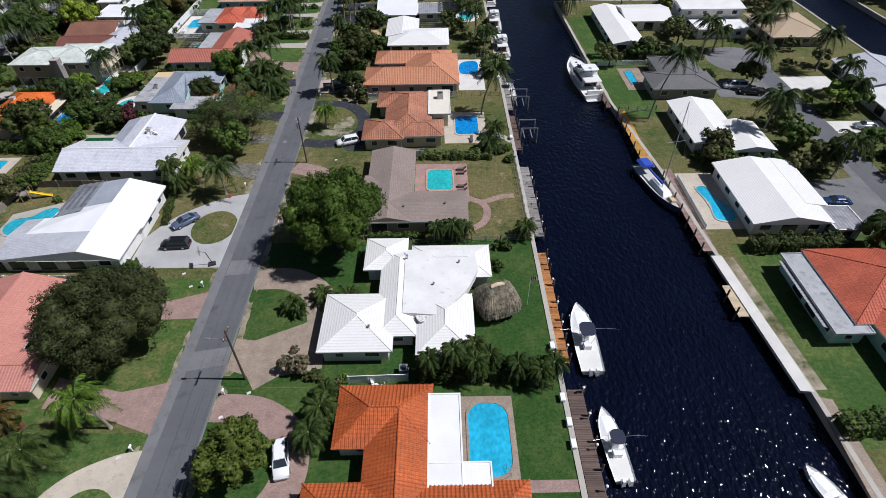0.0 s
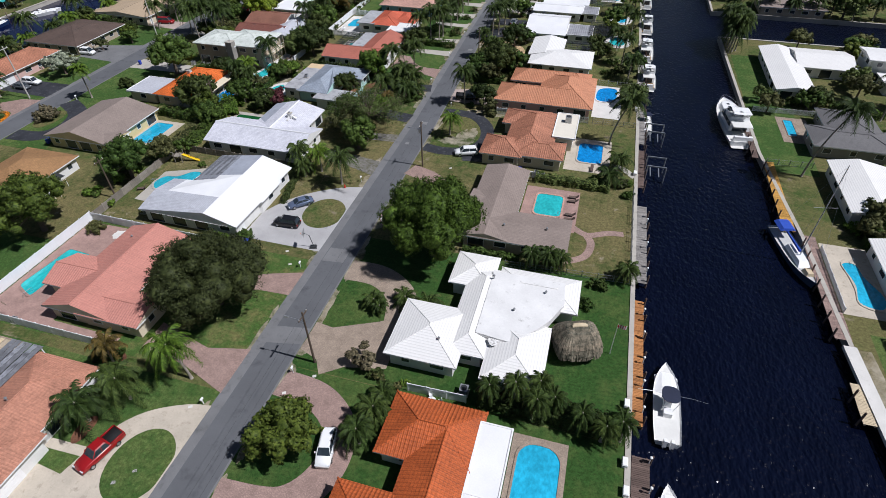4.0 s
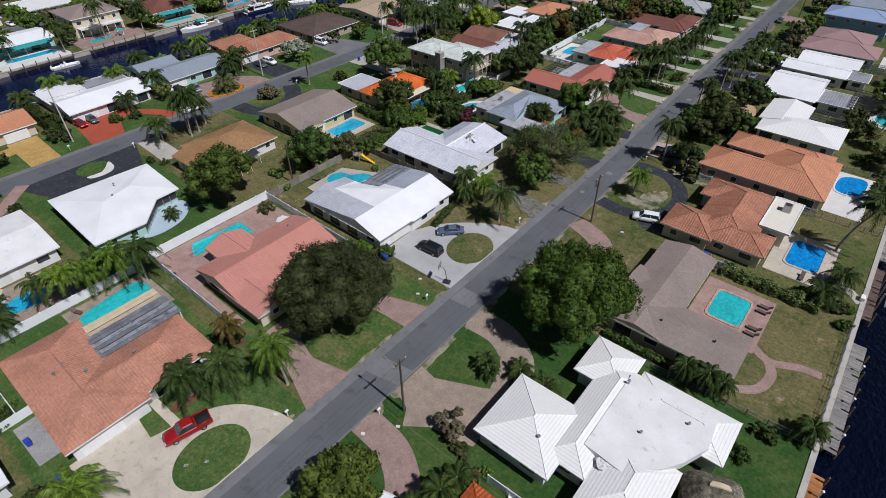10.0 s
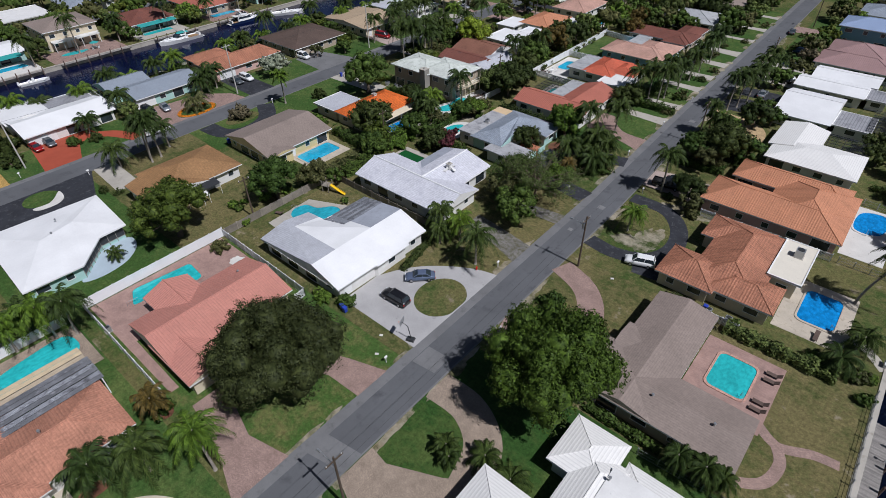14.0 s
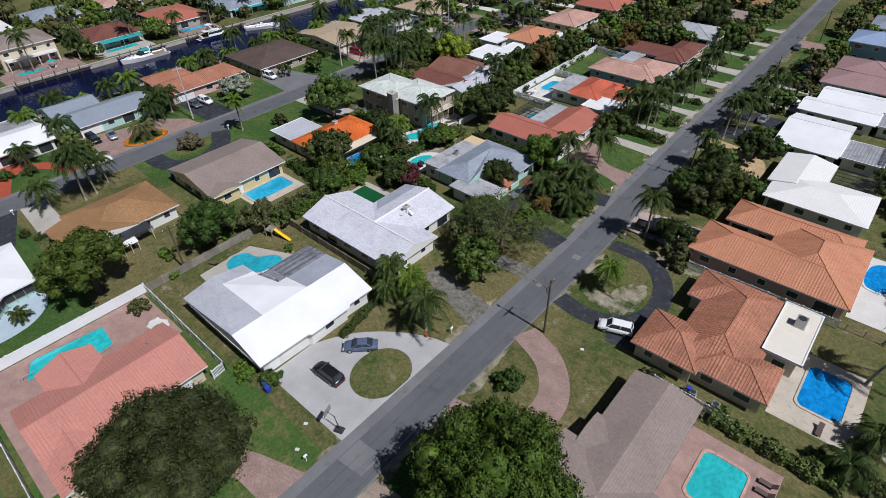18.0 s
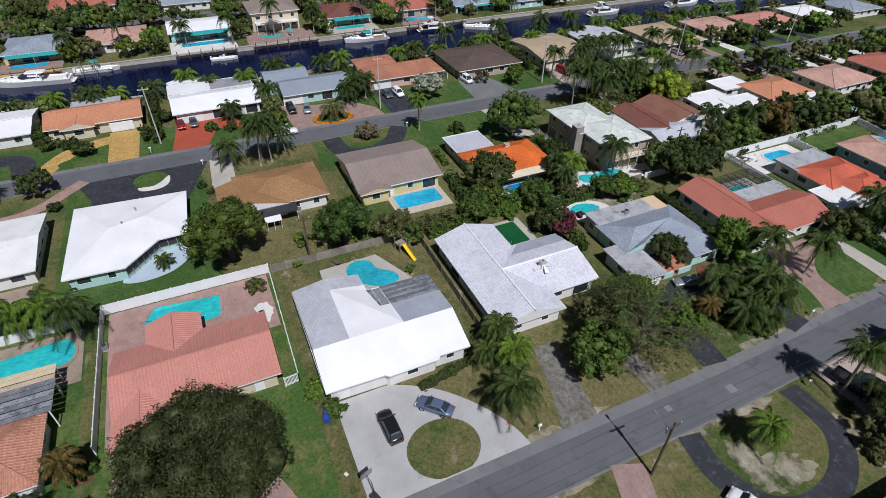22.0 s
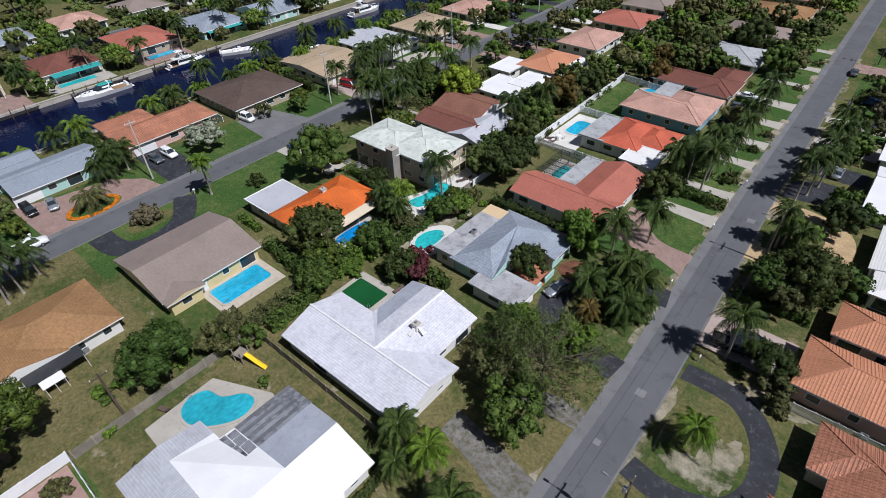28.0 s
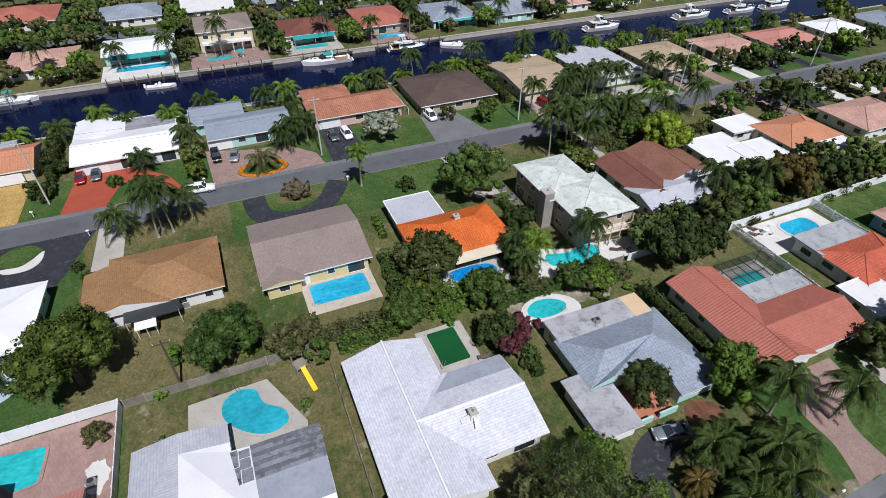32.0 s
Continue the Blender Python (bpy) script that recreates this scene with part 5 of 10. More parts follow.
patch("path", [(8.6, 25.6), (15.4, 25.6), (15.4, 27.0), (8.6, 27.0)], PAVER_PINK, "straight paved path to the dock", category="path")
patch("path", ribbon([(9.6, 101.8), (12.4, 101.4), (15.2, 98.4)], 1.4), CONCRETE, "pale path from pool to dock", category="path")
# first street, west side
patch("driveway", [(-50.4, 11.0), (-35.1, 10.4)] + smooth_line([(-35.1, 31.2), (-37.9, 30.7), (-41.8, 28.8), (-44.2, 26.4), (-45.4, 23.6), (-46.2, 20.4)], 5) + [(-46.6, 18.8), (-50.6, 19.2)], CONCRETE_CREAM, "curved driveway of cream stained concrete round a lawn")
patch("island", [p if p[0] < -35.3 else (-35.3, p[1]) for p in oval(-38.7, 22.2, 3.7, 4.6, 40)], GRASS_LUSH, "round mown lawn inside a curved driveway", 0.06, "lawn")
patch("path", [(-52.4, 21.0), (-45.8, 21.2), (-45.8, 22.4), (-52.4, 22.2)], CONCRETE_CREAM, "short concrete path to a front door", 0.034, "path")
patch("patio", [(-60.6, 8.6), (-53.0, 8.8), (-53.0, 11.6), (-60.6, 11.4)], PAVER_GREY, "small paved side yard beside a house", 0.036, "patio")
patch("driveway", [(-35.1, 33.2), (-35.1, 40.6), (-41, 39.2), (-50, 41.6), (-50, 37), (-42.4, 35.8)], PAVER_PINK, "driveway of pink pavers")
patch("driveway", [(-35.1, 51.4), (-35.1, 56.6), (-40.6, 54.8), (-52, 50), (-52, 46), (-40.4, 51.2)], PAVER_PINK, "driveway of pink pavers", 0.034)
patch("driveway", [(-49.8, 62.0), (-35.1, 61.9)] + smooth_line([(-35.1, 81.4), (-38.2, 80.6), (-42.2, 78.4), (-45.8, 75.4), (-48.2, 72.2), (-49.8, 69.0)], 5), DRIVE_GREY, "pale grey concrete driveway round a small lawn")
patch("island", [p if p[0] < -35.3 else (-35.3, p[1]) for p in oval(-38.8, 71.9, 3.8, 4.4, 40)], GRASS_MID, "round lawn inside a curved driveway", 0.06, "lawn")
patch("driveway", [(-47.5, 89.4), (-42, 88.2), (-35.1, 85.8), (-35.1, 91.0), (-42, 92.2), (-47.5, 93.0)], CONCRETE_GREY, "weathered concrete driveway under a tree")
patch("driveway", [(-44, 98.8), (-35.1, 99.4), (-35.1, 102.6), (-44, 101.6)], CONCRETE_GREY, "weathered grey driveway under a tree", 0.028)
patch("driveway", ribbon([(-35.2, 110.5), (-41, 111.4), (-47, 114.0), (-48.6, 119), (-45, 125), (-35.2, 127.4)], 4.0), BLACKTOP, "curved black asphalt driveway")
patch("driveway", smooth_line([(-36.0, 133.6), (-40.5, 135.4), (-45, 135.6), (-50, 137.4)], 4) + [(-50, 146.5), (-47, 146)] + smooth_line([(-44.4, 142.0), (-41.5, 139.8), (-36.2, 139.4)], 4), PAVER_PINK, "wide driveway of pink pavers")
for y, w in ((150.6, 1.9), (160.5, 1.5), (174.3, 1.7), (184.2, 1.8), (195.8, 2.0), (207.5, 2.4), (222.2, 1.5), (235.7, 1.8), (252, 1.6)):
    patch("driveway", [(-48, y - w + 0.8), (-40, y - w + 0.3), (-35.3 + bend(y), y - w), (-35.3 + bend(y), y + w), (-40, y + w - 0.3), (-48, y + w - 0.4)], CONCRETE, "pale concrete driveway strip to a house")
# second street
patch("driveway", ribbon([(-120.6, 31.0), (-117.2, 27.8), (-113.8, 24.6), (-111.6, 20.6), (-111.6, 15.0), (-114.0, 10.0), (-119.8, 6.0)], 2.6), PAVER_ROSE, "curved driveway of rose pavers", 0.036)
patch("driveway", [(-119.8, 29.6), (-112.0, 32.6), (-105.4, 33), (-105.4, 48.6), (-108, 50), (-119.8, 54.0)], BLACKTOP, "broad black asphalt driveway")
patch("driveway", [(-119.8, 54.4), (-119.8, 58.8), (-107.0, 58.4), (-107.6, 53.8)], CONCRETE, "pale concrete driveway to the street", 0.034)
patch("driveway", ribbon([(-119.4, 80.5), (-113, 81.4), (-110.4, 86), (-112.5, 92.5), (-119.4, 97)], 4.2), BLACKTOP, "curved black asphalt driveway round a clipped bush")
patch("driveway", [(-119.8, 119), (-119.8, 125), (-103, 124.4), (-103, 119.5)], CONCRETE, "concrete driveway under a tree")
patch("driveway", [(-119.8, 146), (-119.8, 152), (-103, 152), (-103, 146)], CONCRETE, "plain concrete driveway to the street")
patch("driveway", ribbon([(-127.0, 7.5), (-135, 10), (-135, 18), (-127.0, 20.0)], 4.5), BLACKTOP, "curved black asphalt driveway")
patch("driveway", ribbon([(-127.0, 23.0), (-134.5, 27.5), (-137.8, 34), (-137.5, 37.5)], 4.0), PAVER_YELLOW, "driveway of yellow stone slabs")
patch("driveway", [(-141.8, 35.2), (-127, 35.0), (-127, 41.0), (-141.8, 41.4)], PAVER_YELLOW, "driveway of yellow stone slabs", 0.036)
patch("driveway", [(-141, 49.4), (-127, 47.6), (-127, 55.0), (-134, 57.4), (-137.6, 62.5), (-140, 62)], DRIVE_RED, "driveway painted brick red")
patch("driveway", ribbon([(-137, 60.5), (-133.5, 64.6), (-127, 67.5)], 3.0), DRIVE_RED, "driveway painted brick red", 0.036)
patch("driveway", [(-141.6, 73.6), (-127, 74.2), (-127, 96.2), (-132, 95.4), (-137.8, 90.4), (-139, 82)], PAVER_PINK, "wide driveway of brown-pink pavers")
patch("driveway", [(-142.4, 98.2), (-127, 97.8), (-127, 105.4), (-142.4, 105.2)], BLACKTOP, "black asphalt driveway beside a house")
patch("driveway", [(-139.4, 122), (-127, 121), (-127, 134), (-139.4, 131)], ASPHALT_EDGE, "worn grey asphalt driveway")
patch("driveway", [(-137.4, 149.2), (-127, 148.5), (-127, 155), (-137.4, 155)], CONCRETE_PINK, "driveway of reddish pavers to the street")
patch("driveway", ribbon([(-127, 168), (-133, 171), (-133, 182), (-127, 187)], 5), CONCRETE, "curved pale concrete driveway")
for y in (194, 206, 216, 226, 238, 250):
    patch("driveway", [(-137, y - 2), (-127, y - 2), (-127, y + 2), (-137, y + 2)], (CONCRETE_WHITE, BLACKTOP, PAVER_PINK)[int(y) % 3], "driveway to the street")
    patch("driveway", [(-119.8, y - 2), (-105, y - 2), (-105, y + 2), (-119.8, y + 2)], (BLACKTOP, CONCRETE_WHITE, PAVER_PINK)[int(y) % 3], "driveway to the street")
patch("driveway", [(84.4, 100), (96, 100), (96, 105), (84.4, 105)], CONCRETE_WHITE, "pale concrete driveway to the street")
patch("driveway", [(84.4, 120), (96, 120), (96, 127), (84.4, 127)], CONCRETE_WHITE, "pale concrete driveway to the street")
patch("driveway", [(66, 117), (78.2, 115), (78.2, 124), (72, 126), (66, 124)], ASPHALT_EDGE, "grey asphalt driveway by a cul-de-sac")
keep_clear([(70, 129), (87, 129), (87, 146), (70, 146)])
patch("driveway", [(66, 68), (78.2, 68), (78.2, 84), (66, 82)], ASPHALT_EDGE, "grey asphalt driveway beside a house")

# worn sandy verges along the first street
_rv = random.Random(5)
m = Mesh()
for k in range(64):
    y = 8 + k * 3.9 + _rv.uniform(-1.2, 1.2)
    for x in (-35.5, -28.3):
        if _rv.random() < 0.62:
            m.slab(ragged(x + bend(y) + _rv.uniform(-0.3, 0.3), y, _rv.uniform(0.35, 0.95), _rv.uniform(1.2, 3.4), k, 40), -0.05, 0.0125 + 0.0002 * k)
tagged(part("verge", m, GRASS_SANDY), "worn sandy edge of the verge along a street", "verge", kind="structure")

# islands and beds
for cx, cy, rx, ry, mat, lab in ((-116.3, 43.0, 3.0, 3.2, GRASS_LUSH, "round lawn island with a white stone rim"), (-129.9, 84.0, 3.2, 4.9, GRASS_LUSH, "oval planted island in a driveway"), (-129.7, 30.2, 2.2, 4.4, GRASS_LUSH, "mown lawn island in a driveway"),
                                 (-116.9, 88.6, 2.6, 4.2, GRASS_MID, "oval lawn island in a driveway")):
    patch("island", oval(cx, cy, rx, ry, 32, 0.06), mat, lab, 0.06, "lawn")
m = Mesh()
m.ring(oval(-129.9, 84.0, 3.2, 4.9, 32), oval(-129.9, 84.0, 2.3, 4.0, 32), 0.0, 0.16)
tagged(part("flower_bed", m, FLOWER_ORANGE), "ring of orange flowers round a palm", "flower bed", kind="structure")
m = Mesh()
m.slab(smooth_line([(-116.6, 46.4), (-113.6, 46.2), (-112.0, 44.4), (-112.2, 41.4), (-113.6, 40.6), (-113.4, 43.2), (-114.6, 44.8)], 5, True), 0.0, 0.1)
tagged(part("stone_edging", m, CONCRETE_WHITE), "crescent of white stones on a lawn island", "edging", kind="structure")
for cx, cy, rx, ry, k in ((-20.6, 105.4, 2.0, 4.4, 1), (-18.6, 117.5, 5.0, 1.5, 2), (-22.6, 103.0, 3.0, 1.8, 3), (-75.4, 124.0, 3.4, 7.5, 4), (-75.5, 112.5, 2.4, 2.6, 5)):
    m = Mesh()
    m.slab(ragged(cx, cy, rx, ry, k), -0.1, 0.014 + 0.004 * k)
    tagged(part("bare_soil", m, GRASS_SANDY), "thin worn grass over bare pale sand", "ground", kind="structure")
for cx, cy, rx, ry, s in ((-48.2, 24.2, 0.9, 2.0, 1), (-44.5, 3, 3.0, 1.6, 2), (-49.5, 124.5, 2.2, 2.6, 3), (-52.4, 34.2, 1.6, 1.4, 4)):
    patch("mulch_bed", oval(cx, cy, rx, ry, 24, 0.1, seed=s), MULCH, "planting bed of red-brown mulch", 0.05, "flower bed")

patch("bare_patch", ragged(-69.6, 56.9, 2.0, 1.3, 4), CONCRETE_WHITE, "pale rubble patch in a paved yard", 0.056, "ground")
# road details: pale patches and a speed-worn cut
for x, y, s in ((-31.3, 109.2, 0.6), (-32.3, 99.6, 0.4), (-31.8, 155.0, 0.65), (-31.0, 209, 0.7)):
    patch("road_patch", [(x - s, y - s), (x + s, y - s), (x + s, y + s), (x - s, y + s)], ASPHALT_PATCH, "square pale repair in the asphalt", 0.031, "road")
patch("road_patch", [(-35.0, 42.0), (-28.8, 43.2), (-28.8, 46.2), (-35.0, 45.2)], ASPHALT_EDGE, "lighter strip of old asphalt across the street", 0.029, "road")
patch("road_patch", [(-33.6, 60.0), (-30.0, 60.4), (-30.0, 63.6), (-33.6, 63.4)], ASPHALT_EDGE, "lighter worn patch of asphalt", 0.029, "road")


# ---- pools ----
def rounded_poly(pts, r, n=4):
    """A plan outline with its corners rounded off."""
    out = []
    k = len(pts)
    for i in range(k):
        p, a, b = Vector(pts[i]), Vector(pts[i - 1]), Vector(pts[(i + 1) % k])
        da, db = (a - p).normalized() * min(r, (a - p).length * 0.45), (b - p).normalized() * min(r, (b - p).length * 0.45)
        for j in range(n + 1):
            t = j / n
            out.append(tuple((p + da) * (1 - t) ** 2 + p * 2 * t * (1 - t) + (p + db) * t ** 2))
    return out


def pool(outline, water_mat, deck=None, deck_mat=CONCRETE, label="swimming pool with clear turquoise water", cop=None):
    """A pool: deck plate, coping ring, basin wall and water a little below the rim."""
    cx, cy = sum(p[0] for p in outline) / len(outline), sum(p[1] for p in outline) / len(outline)
    t = thing("pool", 0, 0, 0, label, "pool")
    keep_clear(deck or outline)
    if deck:
        d = Mesh()
        d.slab(deck, -0.1, 0.05)
        tagged(part("pool_deck", d, deck_mat), "paved deck round a swimming pool", "deck", kind="structure")
    grow = [(cx + (x - cx) * (1 + 0.4 / max(0.5, math.hypot(x - cx, y - cy))), cy + (y - cy) * (1 + 0.4 / max(0.5, math.hypot(x - cx, y - cy)))) for x, y in outline]
    k = Mesh()
    k.ring(grow, outline, 0.02, 0.16)
    part("coping", k, cop or deck_mat, t)
    w = Mesh()
    w.slab(outline, -0.08, 0.085)
    part("pool_water", w, water_mat, t)
    s = Mesh()
    x0, y0 = outline[len(outline) // 8]
    f = 0.88
    for dz in (0.25, 0.6):
        s.tube([(cx + (x0 - cx) * 1.12, cy + (y0 - cy) * 1.12 + dz - 0.4, 0.05), (cx + (x0 - cx) * 1.1, cy + (y0 - cy) * 1.1 + dz - 0.4, 0.8), (cx + (x0 - cx) * f, cy + (y0 - cy) * f + dz - 0.4, 0.75), (cx + (x0 - cx) * f, cy + (y0 - cy) * f + dz - 0.4, 0.0)], 0.025, 6)
    part("handrail", s, GREY_METAL, t, "bent steel pool handrail")
    return t


pool(rounded(3.1, 8.0, 27.4, 36.8, 2.0), POOL_BLUE, [(2.2, 26.6), (8.7, 26.6), (8.7, 37.8), (2.2, 37.8)], PAVER_TAN, cop=PAVER_TAN)
pool(rounded(-2.3, 2.5, 81.7, 88.2, 0.9), POOL_AQUA, [(-4.6, 77.9), (5.4, 77.9), (5.4, 90.4), (-4.6, 90.4)], PAVER_ROSE, cop=TILE_BLUSH)
pool(rounded(3.6, 8.5, 101.5, 109.2, 1.0), POOL_DEEP, [(1.2, 98.0), (10.2, 98.0), (10.2, 111.2), (1.2, 111.2)], CONCRETE_CREAM)
pool(smooth_line([(5.8, 131), (9.6, 131.4), (10.2, 137.6), (7.6, 138.4), (5.6, 136.4)], 6, True), POOL_DEEP, [(5.0, 122), (11.4, 122), (11.4, 139.6), (5.0, 139.6)], CONCRETE_WHITE)
pool(oval(9.0, 172, 2.4, 3.4, 28, 0.1), POOL_AQUA, oval(9.0, 172, 4.0, 5, 28, 0.05), CONCRETE_WHITE)
pool(oval(9.2, 192, 2.0, 3.0, 28), POOL_BLUE, oval(9.2, 192, 3.6, 4.5, 28), CONCRETE_WHITE)
pool(rounded(3.5, 8, 212, 219, 0.9), POOL_BLUE, [(2, 210), (9.5, 210), (9.5, 221), (2, 221)], CONCRETE_WHITE)
pool(smooth_line([(-73.6, 22.2), (-70.8, 21.6), (-69.4, 23.6), (-69.8, 28.0), (-70.4, 31.4), (-72.6, 32.2), (-75.0, 31.0), (-74.6, 26)], 5, True), POOL_AQUA, [(-76.4, 20.6), (-66.4, 20.6), (-66.4, 33.2), (-76.4, 33.2)], PAVER_TAN, cop=PAVER_TAN)
pool(rounded_poly([(-73.2, 40.6), (-76.9, 42.2), (-75.9, 51.4), (-71.2, 51.0), (-71.0, 48.2), (-72.4, 47.6), (-73.0, 45.0)], 0.7), POOL_AQUA, [(-78.0, 36.2), (-54.0, 36.2), (-54.0, 37.4), (-66, 37.6), (-66, 58.6), (-78.0, 58.6)], PAVER_ROSE, "angular swimming pool with turquoise water", cop=PAVER_ROSE)
pool(smooth_line([(-73.9, 70.6), (-75.3, 72.4), (-74.6, 74.6), (-72.2, 75.3), (-70.4, 77.4), (-68.4, 77.6), (-67.6, 75.4), (-68.8, 72.8), (-71.4, 70.6)], 4, True), POOL_TEAL, [(-75.4, 66.6), (-70, 66.4), (-65.6, 70.4), (-65.2, 79.2), (-67.6, 79.8), (-75.8, 76.2)], CONCRETE, "kidney-shaped pool with blue water")
pool(rounded(-74.8, -68.7, 97.9, 102.0, 0.3), POOL_GREEN, [(-75.6, 96.5), (-66.4, 96.5), (-66.4, 103.4), (-75.6, 103.4)], CONCRETE, "neglected pool full of green algae water")
pool(oval(-72.8, 116.2, 1.9, 3.0, 28, 0.08), POOL_AQUA, oval(-72.2, 116.6, 3.4, 4.6, 28, 0.05), CONCRETE_WHITE)
pool(rounded(-74.8, -71.0, 164.6, 171.6, 1.4), POOL_BLUE, [(-76.4, 157), (-68.5, 157), (-68.5, 174.6), (-76.4, 174.6)], CONCRETE_WHITE)
pool(oval(-68.4, 195.6, 1.8, 2.6, 24), POOL_BLUE, oval(-68.4, 195.0, 3.4, 4.0, 24), CONCRETE)
pool(oval(-83.8, 18.6, 2.2, 3.4, 28, 0.06), POOL_BLUE, [(-89.6, 13), (-79, 13), (-79, 25.4), (-89.6, 25.4)], PAVER_TAN)
pool(rounded(-91.0, -86.4, 84.9, 93.6, 0.7), POOL_BLUE, [(-93.0, 83.8), (-84.6, 83.8), (-84.6, 94.8), (-93.0, 94.8)], CONCRETE_CREAM, "rectangular swimming pool with bright blue water")
pool(smooth_line([(-85.6, 106.5), (-83.4, 106.2), (-81.8, 109.6), (-83.0, 113.4), (-85.4, 112.5)], 5, True), POOL_DEEP, [(-86.6, 104), (-80.6, 104), (-80.6, 115), (-86.6, 115)], CONCRETE)
pool(smooth_line([(-83.4, 122.6), (-80.6, 122.2), (-79.2, 127), (-80.4, 131.2), (-83.2, 130.8), (-82.6, 126.4)], 5, True), POOL_AQUA, [(-87, 118.4), (-78.2, 118.4), (-78.2, 137.6), (-82.4, 139), (-83.4, 127)], CONCRETE_WHITE)
pool(rounded(-87, -83.6, 205, 212, 0.8), POOL_BLUE, [(-89, 203), (-82, 203), (-82, 214), (-89, 214)], CONCRETE)
pool(rounded(-200.8, -197.2, 54.6, 68.4, 0.5), POOL_BLUE, [(-203.6, 51), (-192, 51), (-192, 70.6), (-203.6, 70.6)], CONCRETE_WHITE)
pool(oval(-198.2, 82, 1.7, 4.0, 24), POOL_AQUA, [(-204, 74), (-192, 74), (-192, 95.6), (-204, 95.6)], PAVER_PINK)
pool(rounded(-199, -195.6, 9, 18, 0.6), POOL_BLUE, [(-201, 6), (-193, 6), (-193, 22), (-201, 22)], PAVER_PINK)
pool(rounded(-199.6, -196.6, 104, 114, 0.6), POOL_AQUA, [(-201.4, 101), (-193, 101), (-193, 118), (-201.4, 118)], CONCRETE)
pool(rounded(-200.4, -197, 130, 139, 0.6), POOL_BLUE, [(-202, 127), (-193, 127), (-193, 142), (-202, 142)], PAVER_PINK)
pool(smooth_line([(47.4, 81.0), (49.4, 81.4), (50.0, 78.4), (51.6, 74.6), (50.6, 71.6), (47.8, 72.4), (48.2, 76.4)], 5, True), POOL_BLUE, [(45.0, 69.4), (52.0, 69.4), (52.0, 86.0), (45.0, 86.0)], CONCRETE_CREAM)
pool(rounded(47.0, 48.8, 124, 131.4, 0.3), POOL_BLUE, [(45.6, 121), (52, 121), (52, 133), (45.6, 133)], PAVER_TAN)


# ---- fences ----
def rail_fence(pts, kind, label, height=1.8, step=2.4, material=FENCE_WHITE):
    """A fence along a line: posts with caps, and between them boards or pickets."""
    f = thing("fence", 0, 0, 0, label, "fence")
    post = Mesh()
    post.box(-0.065, 0.065, -0.065, 0.065, 0, height + 0.06)
    post.frustum((-0.09, 0.09, -0.09, 0.09), (-0.02, 0.02, -0.02, 0.02), height + 0.06, height + 0.16)
    post_data = post.data("post", material)
    cache = {}
    for a, b in zip(pts, pts[1:]):
        a, b = Vector((*a, 0)), Vector((*b, 0))
        n = max(1, round((b - a).length / step))
        ang = math.degrees(math.atan2(b.y - a.y, b.x - a.x))
        w = (b - a).length / n
        key = round(w, 3)
        if key not in cache:
            s = Mesh()
            if kind == "solid":
                s.box(0.065, w - 0.065, -0.02, 0.02, 0.06, height - 0.08)
                s.box(0.065, w - 0.065, -0.045, 0.045, height - 0.1, height)
                for k in range(int(w / 0.3)):
                    s.box(0.1 + k * 0.3, 0.115 + k * 0.3, -0.028, 0.028, 0.06, height - 0.1)
            elif kind == "picket":
                for z in (0.25, height - 0.2):
                    s.box(0, w, -0.03, 0.03, z, z + 0.1)
                k = 0.1
                while k < w - 0.1:
                    s.box(k, k + 0.08, -0.04, 0.04, 0.08, height)
                    k += 0.17
            elif kind == "board":
                k = 0.02
                while k < w - 0.02:
                    s.box(k, k + 0.13, -0.02, 0.02, 0.03, height - 0.05 * random.random())
                    k += 0.145
            else:
                for z in (0.08, height * 0.5, height - 0.04):
                    s.tube([(0, 0, z), (w, 0, z)], 0.022, 5)
                k = 0.15
                while k < w:
                    s.tube([(k, 0, 0.05), (k, 0, height - 0.04)], 0.008, 4, cap=False)
                    k += 0.2
            cache[key] = s.data("fence_panel", material)
        for i in range(n + 1):
            if i < n:
                o = tagged(part("fence_panel", cache[key], None, f), kind="stuff")
                q = a.lerp(b, i / n)
                o.matrix_basis = pose(q.x, q.y, 0, 0, 0, ang)
            q = a.lerp(b, i / n)
            o = part("post", post_data, None, f)
            o.matrix_basis = pose(q.x, q.y, 0)
    return f


rail_fence([(-78.2, 35.6), (-78.2, 59.2)], "solid", "tall white vinyl privacy fence", 1.85)
rail_fence([(-78.2, 59.2), (-55.0, 58.8), (-54.8, 57.0)], "picket", "white vinyl picket fence along a pool yard", 1.7)
rail_fence([(-78.2, 35.6), (-54.0, 35.4)], "picket", "white vinyl picket fence beside a tiled house", 1.7)
rail_fence([(-78.0, 59.6), (-78.2, 84.0)], "board", "weathered grey wooden board fence", 1.6, material=WOOD_FENCE)
rail_fence([(-76.4, 84.4), (-52.8, 84.2)], "board", "old brown board fence along the lot line", 1.5, material=WOOD_FENCE)
rail_fence([(-77.2, 7.0), (-77.2, 32.5)], "solid", "white garden wall fence", 1.7)
rail_fence([(-74.5, 9.6), (-61.6, 9.8)], "solid", "white vinyl fence between two houses", 1.6)
rail_fence([(-61.4, 12.0), (-61.2, 7.2)], "solid", "short white gate fence between houses", 1.5)
rail_fence([(-76.9, 108), (-77.0, 133)], "board", "wooden board fence behind a yard", 1.6, material=WOOD_FENCE)
rail_fence([(-77.0, 134), (-77.0, 143)], "solid", "white wall at the back of a yard", 1.6)
rail_fence([(-76.8, 155.6), (-77.2, 199.6)], "solid", "long white boundary fence", 1.9)
rail_fence([(-77, 156.0), (-58.5, 155.6)], "picket", "white picket fence between pool yards", 1.7)
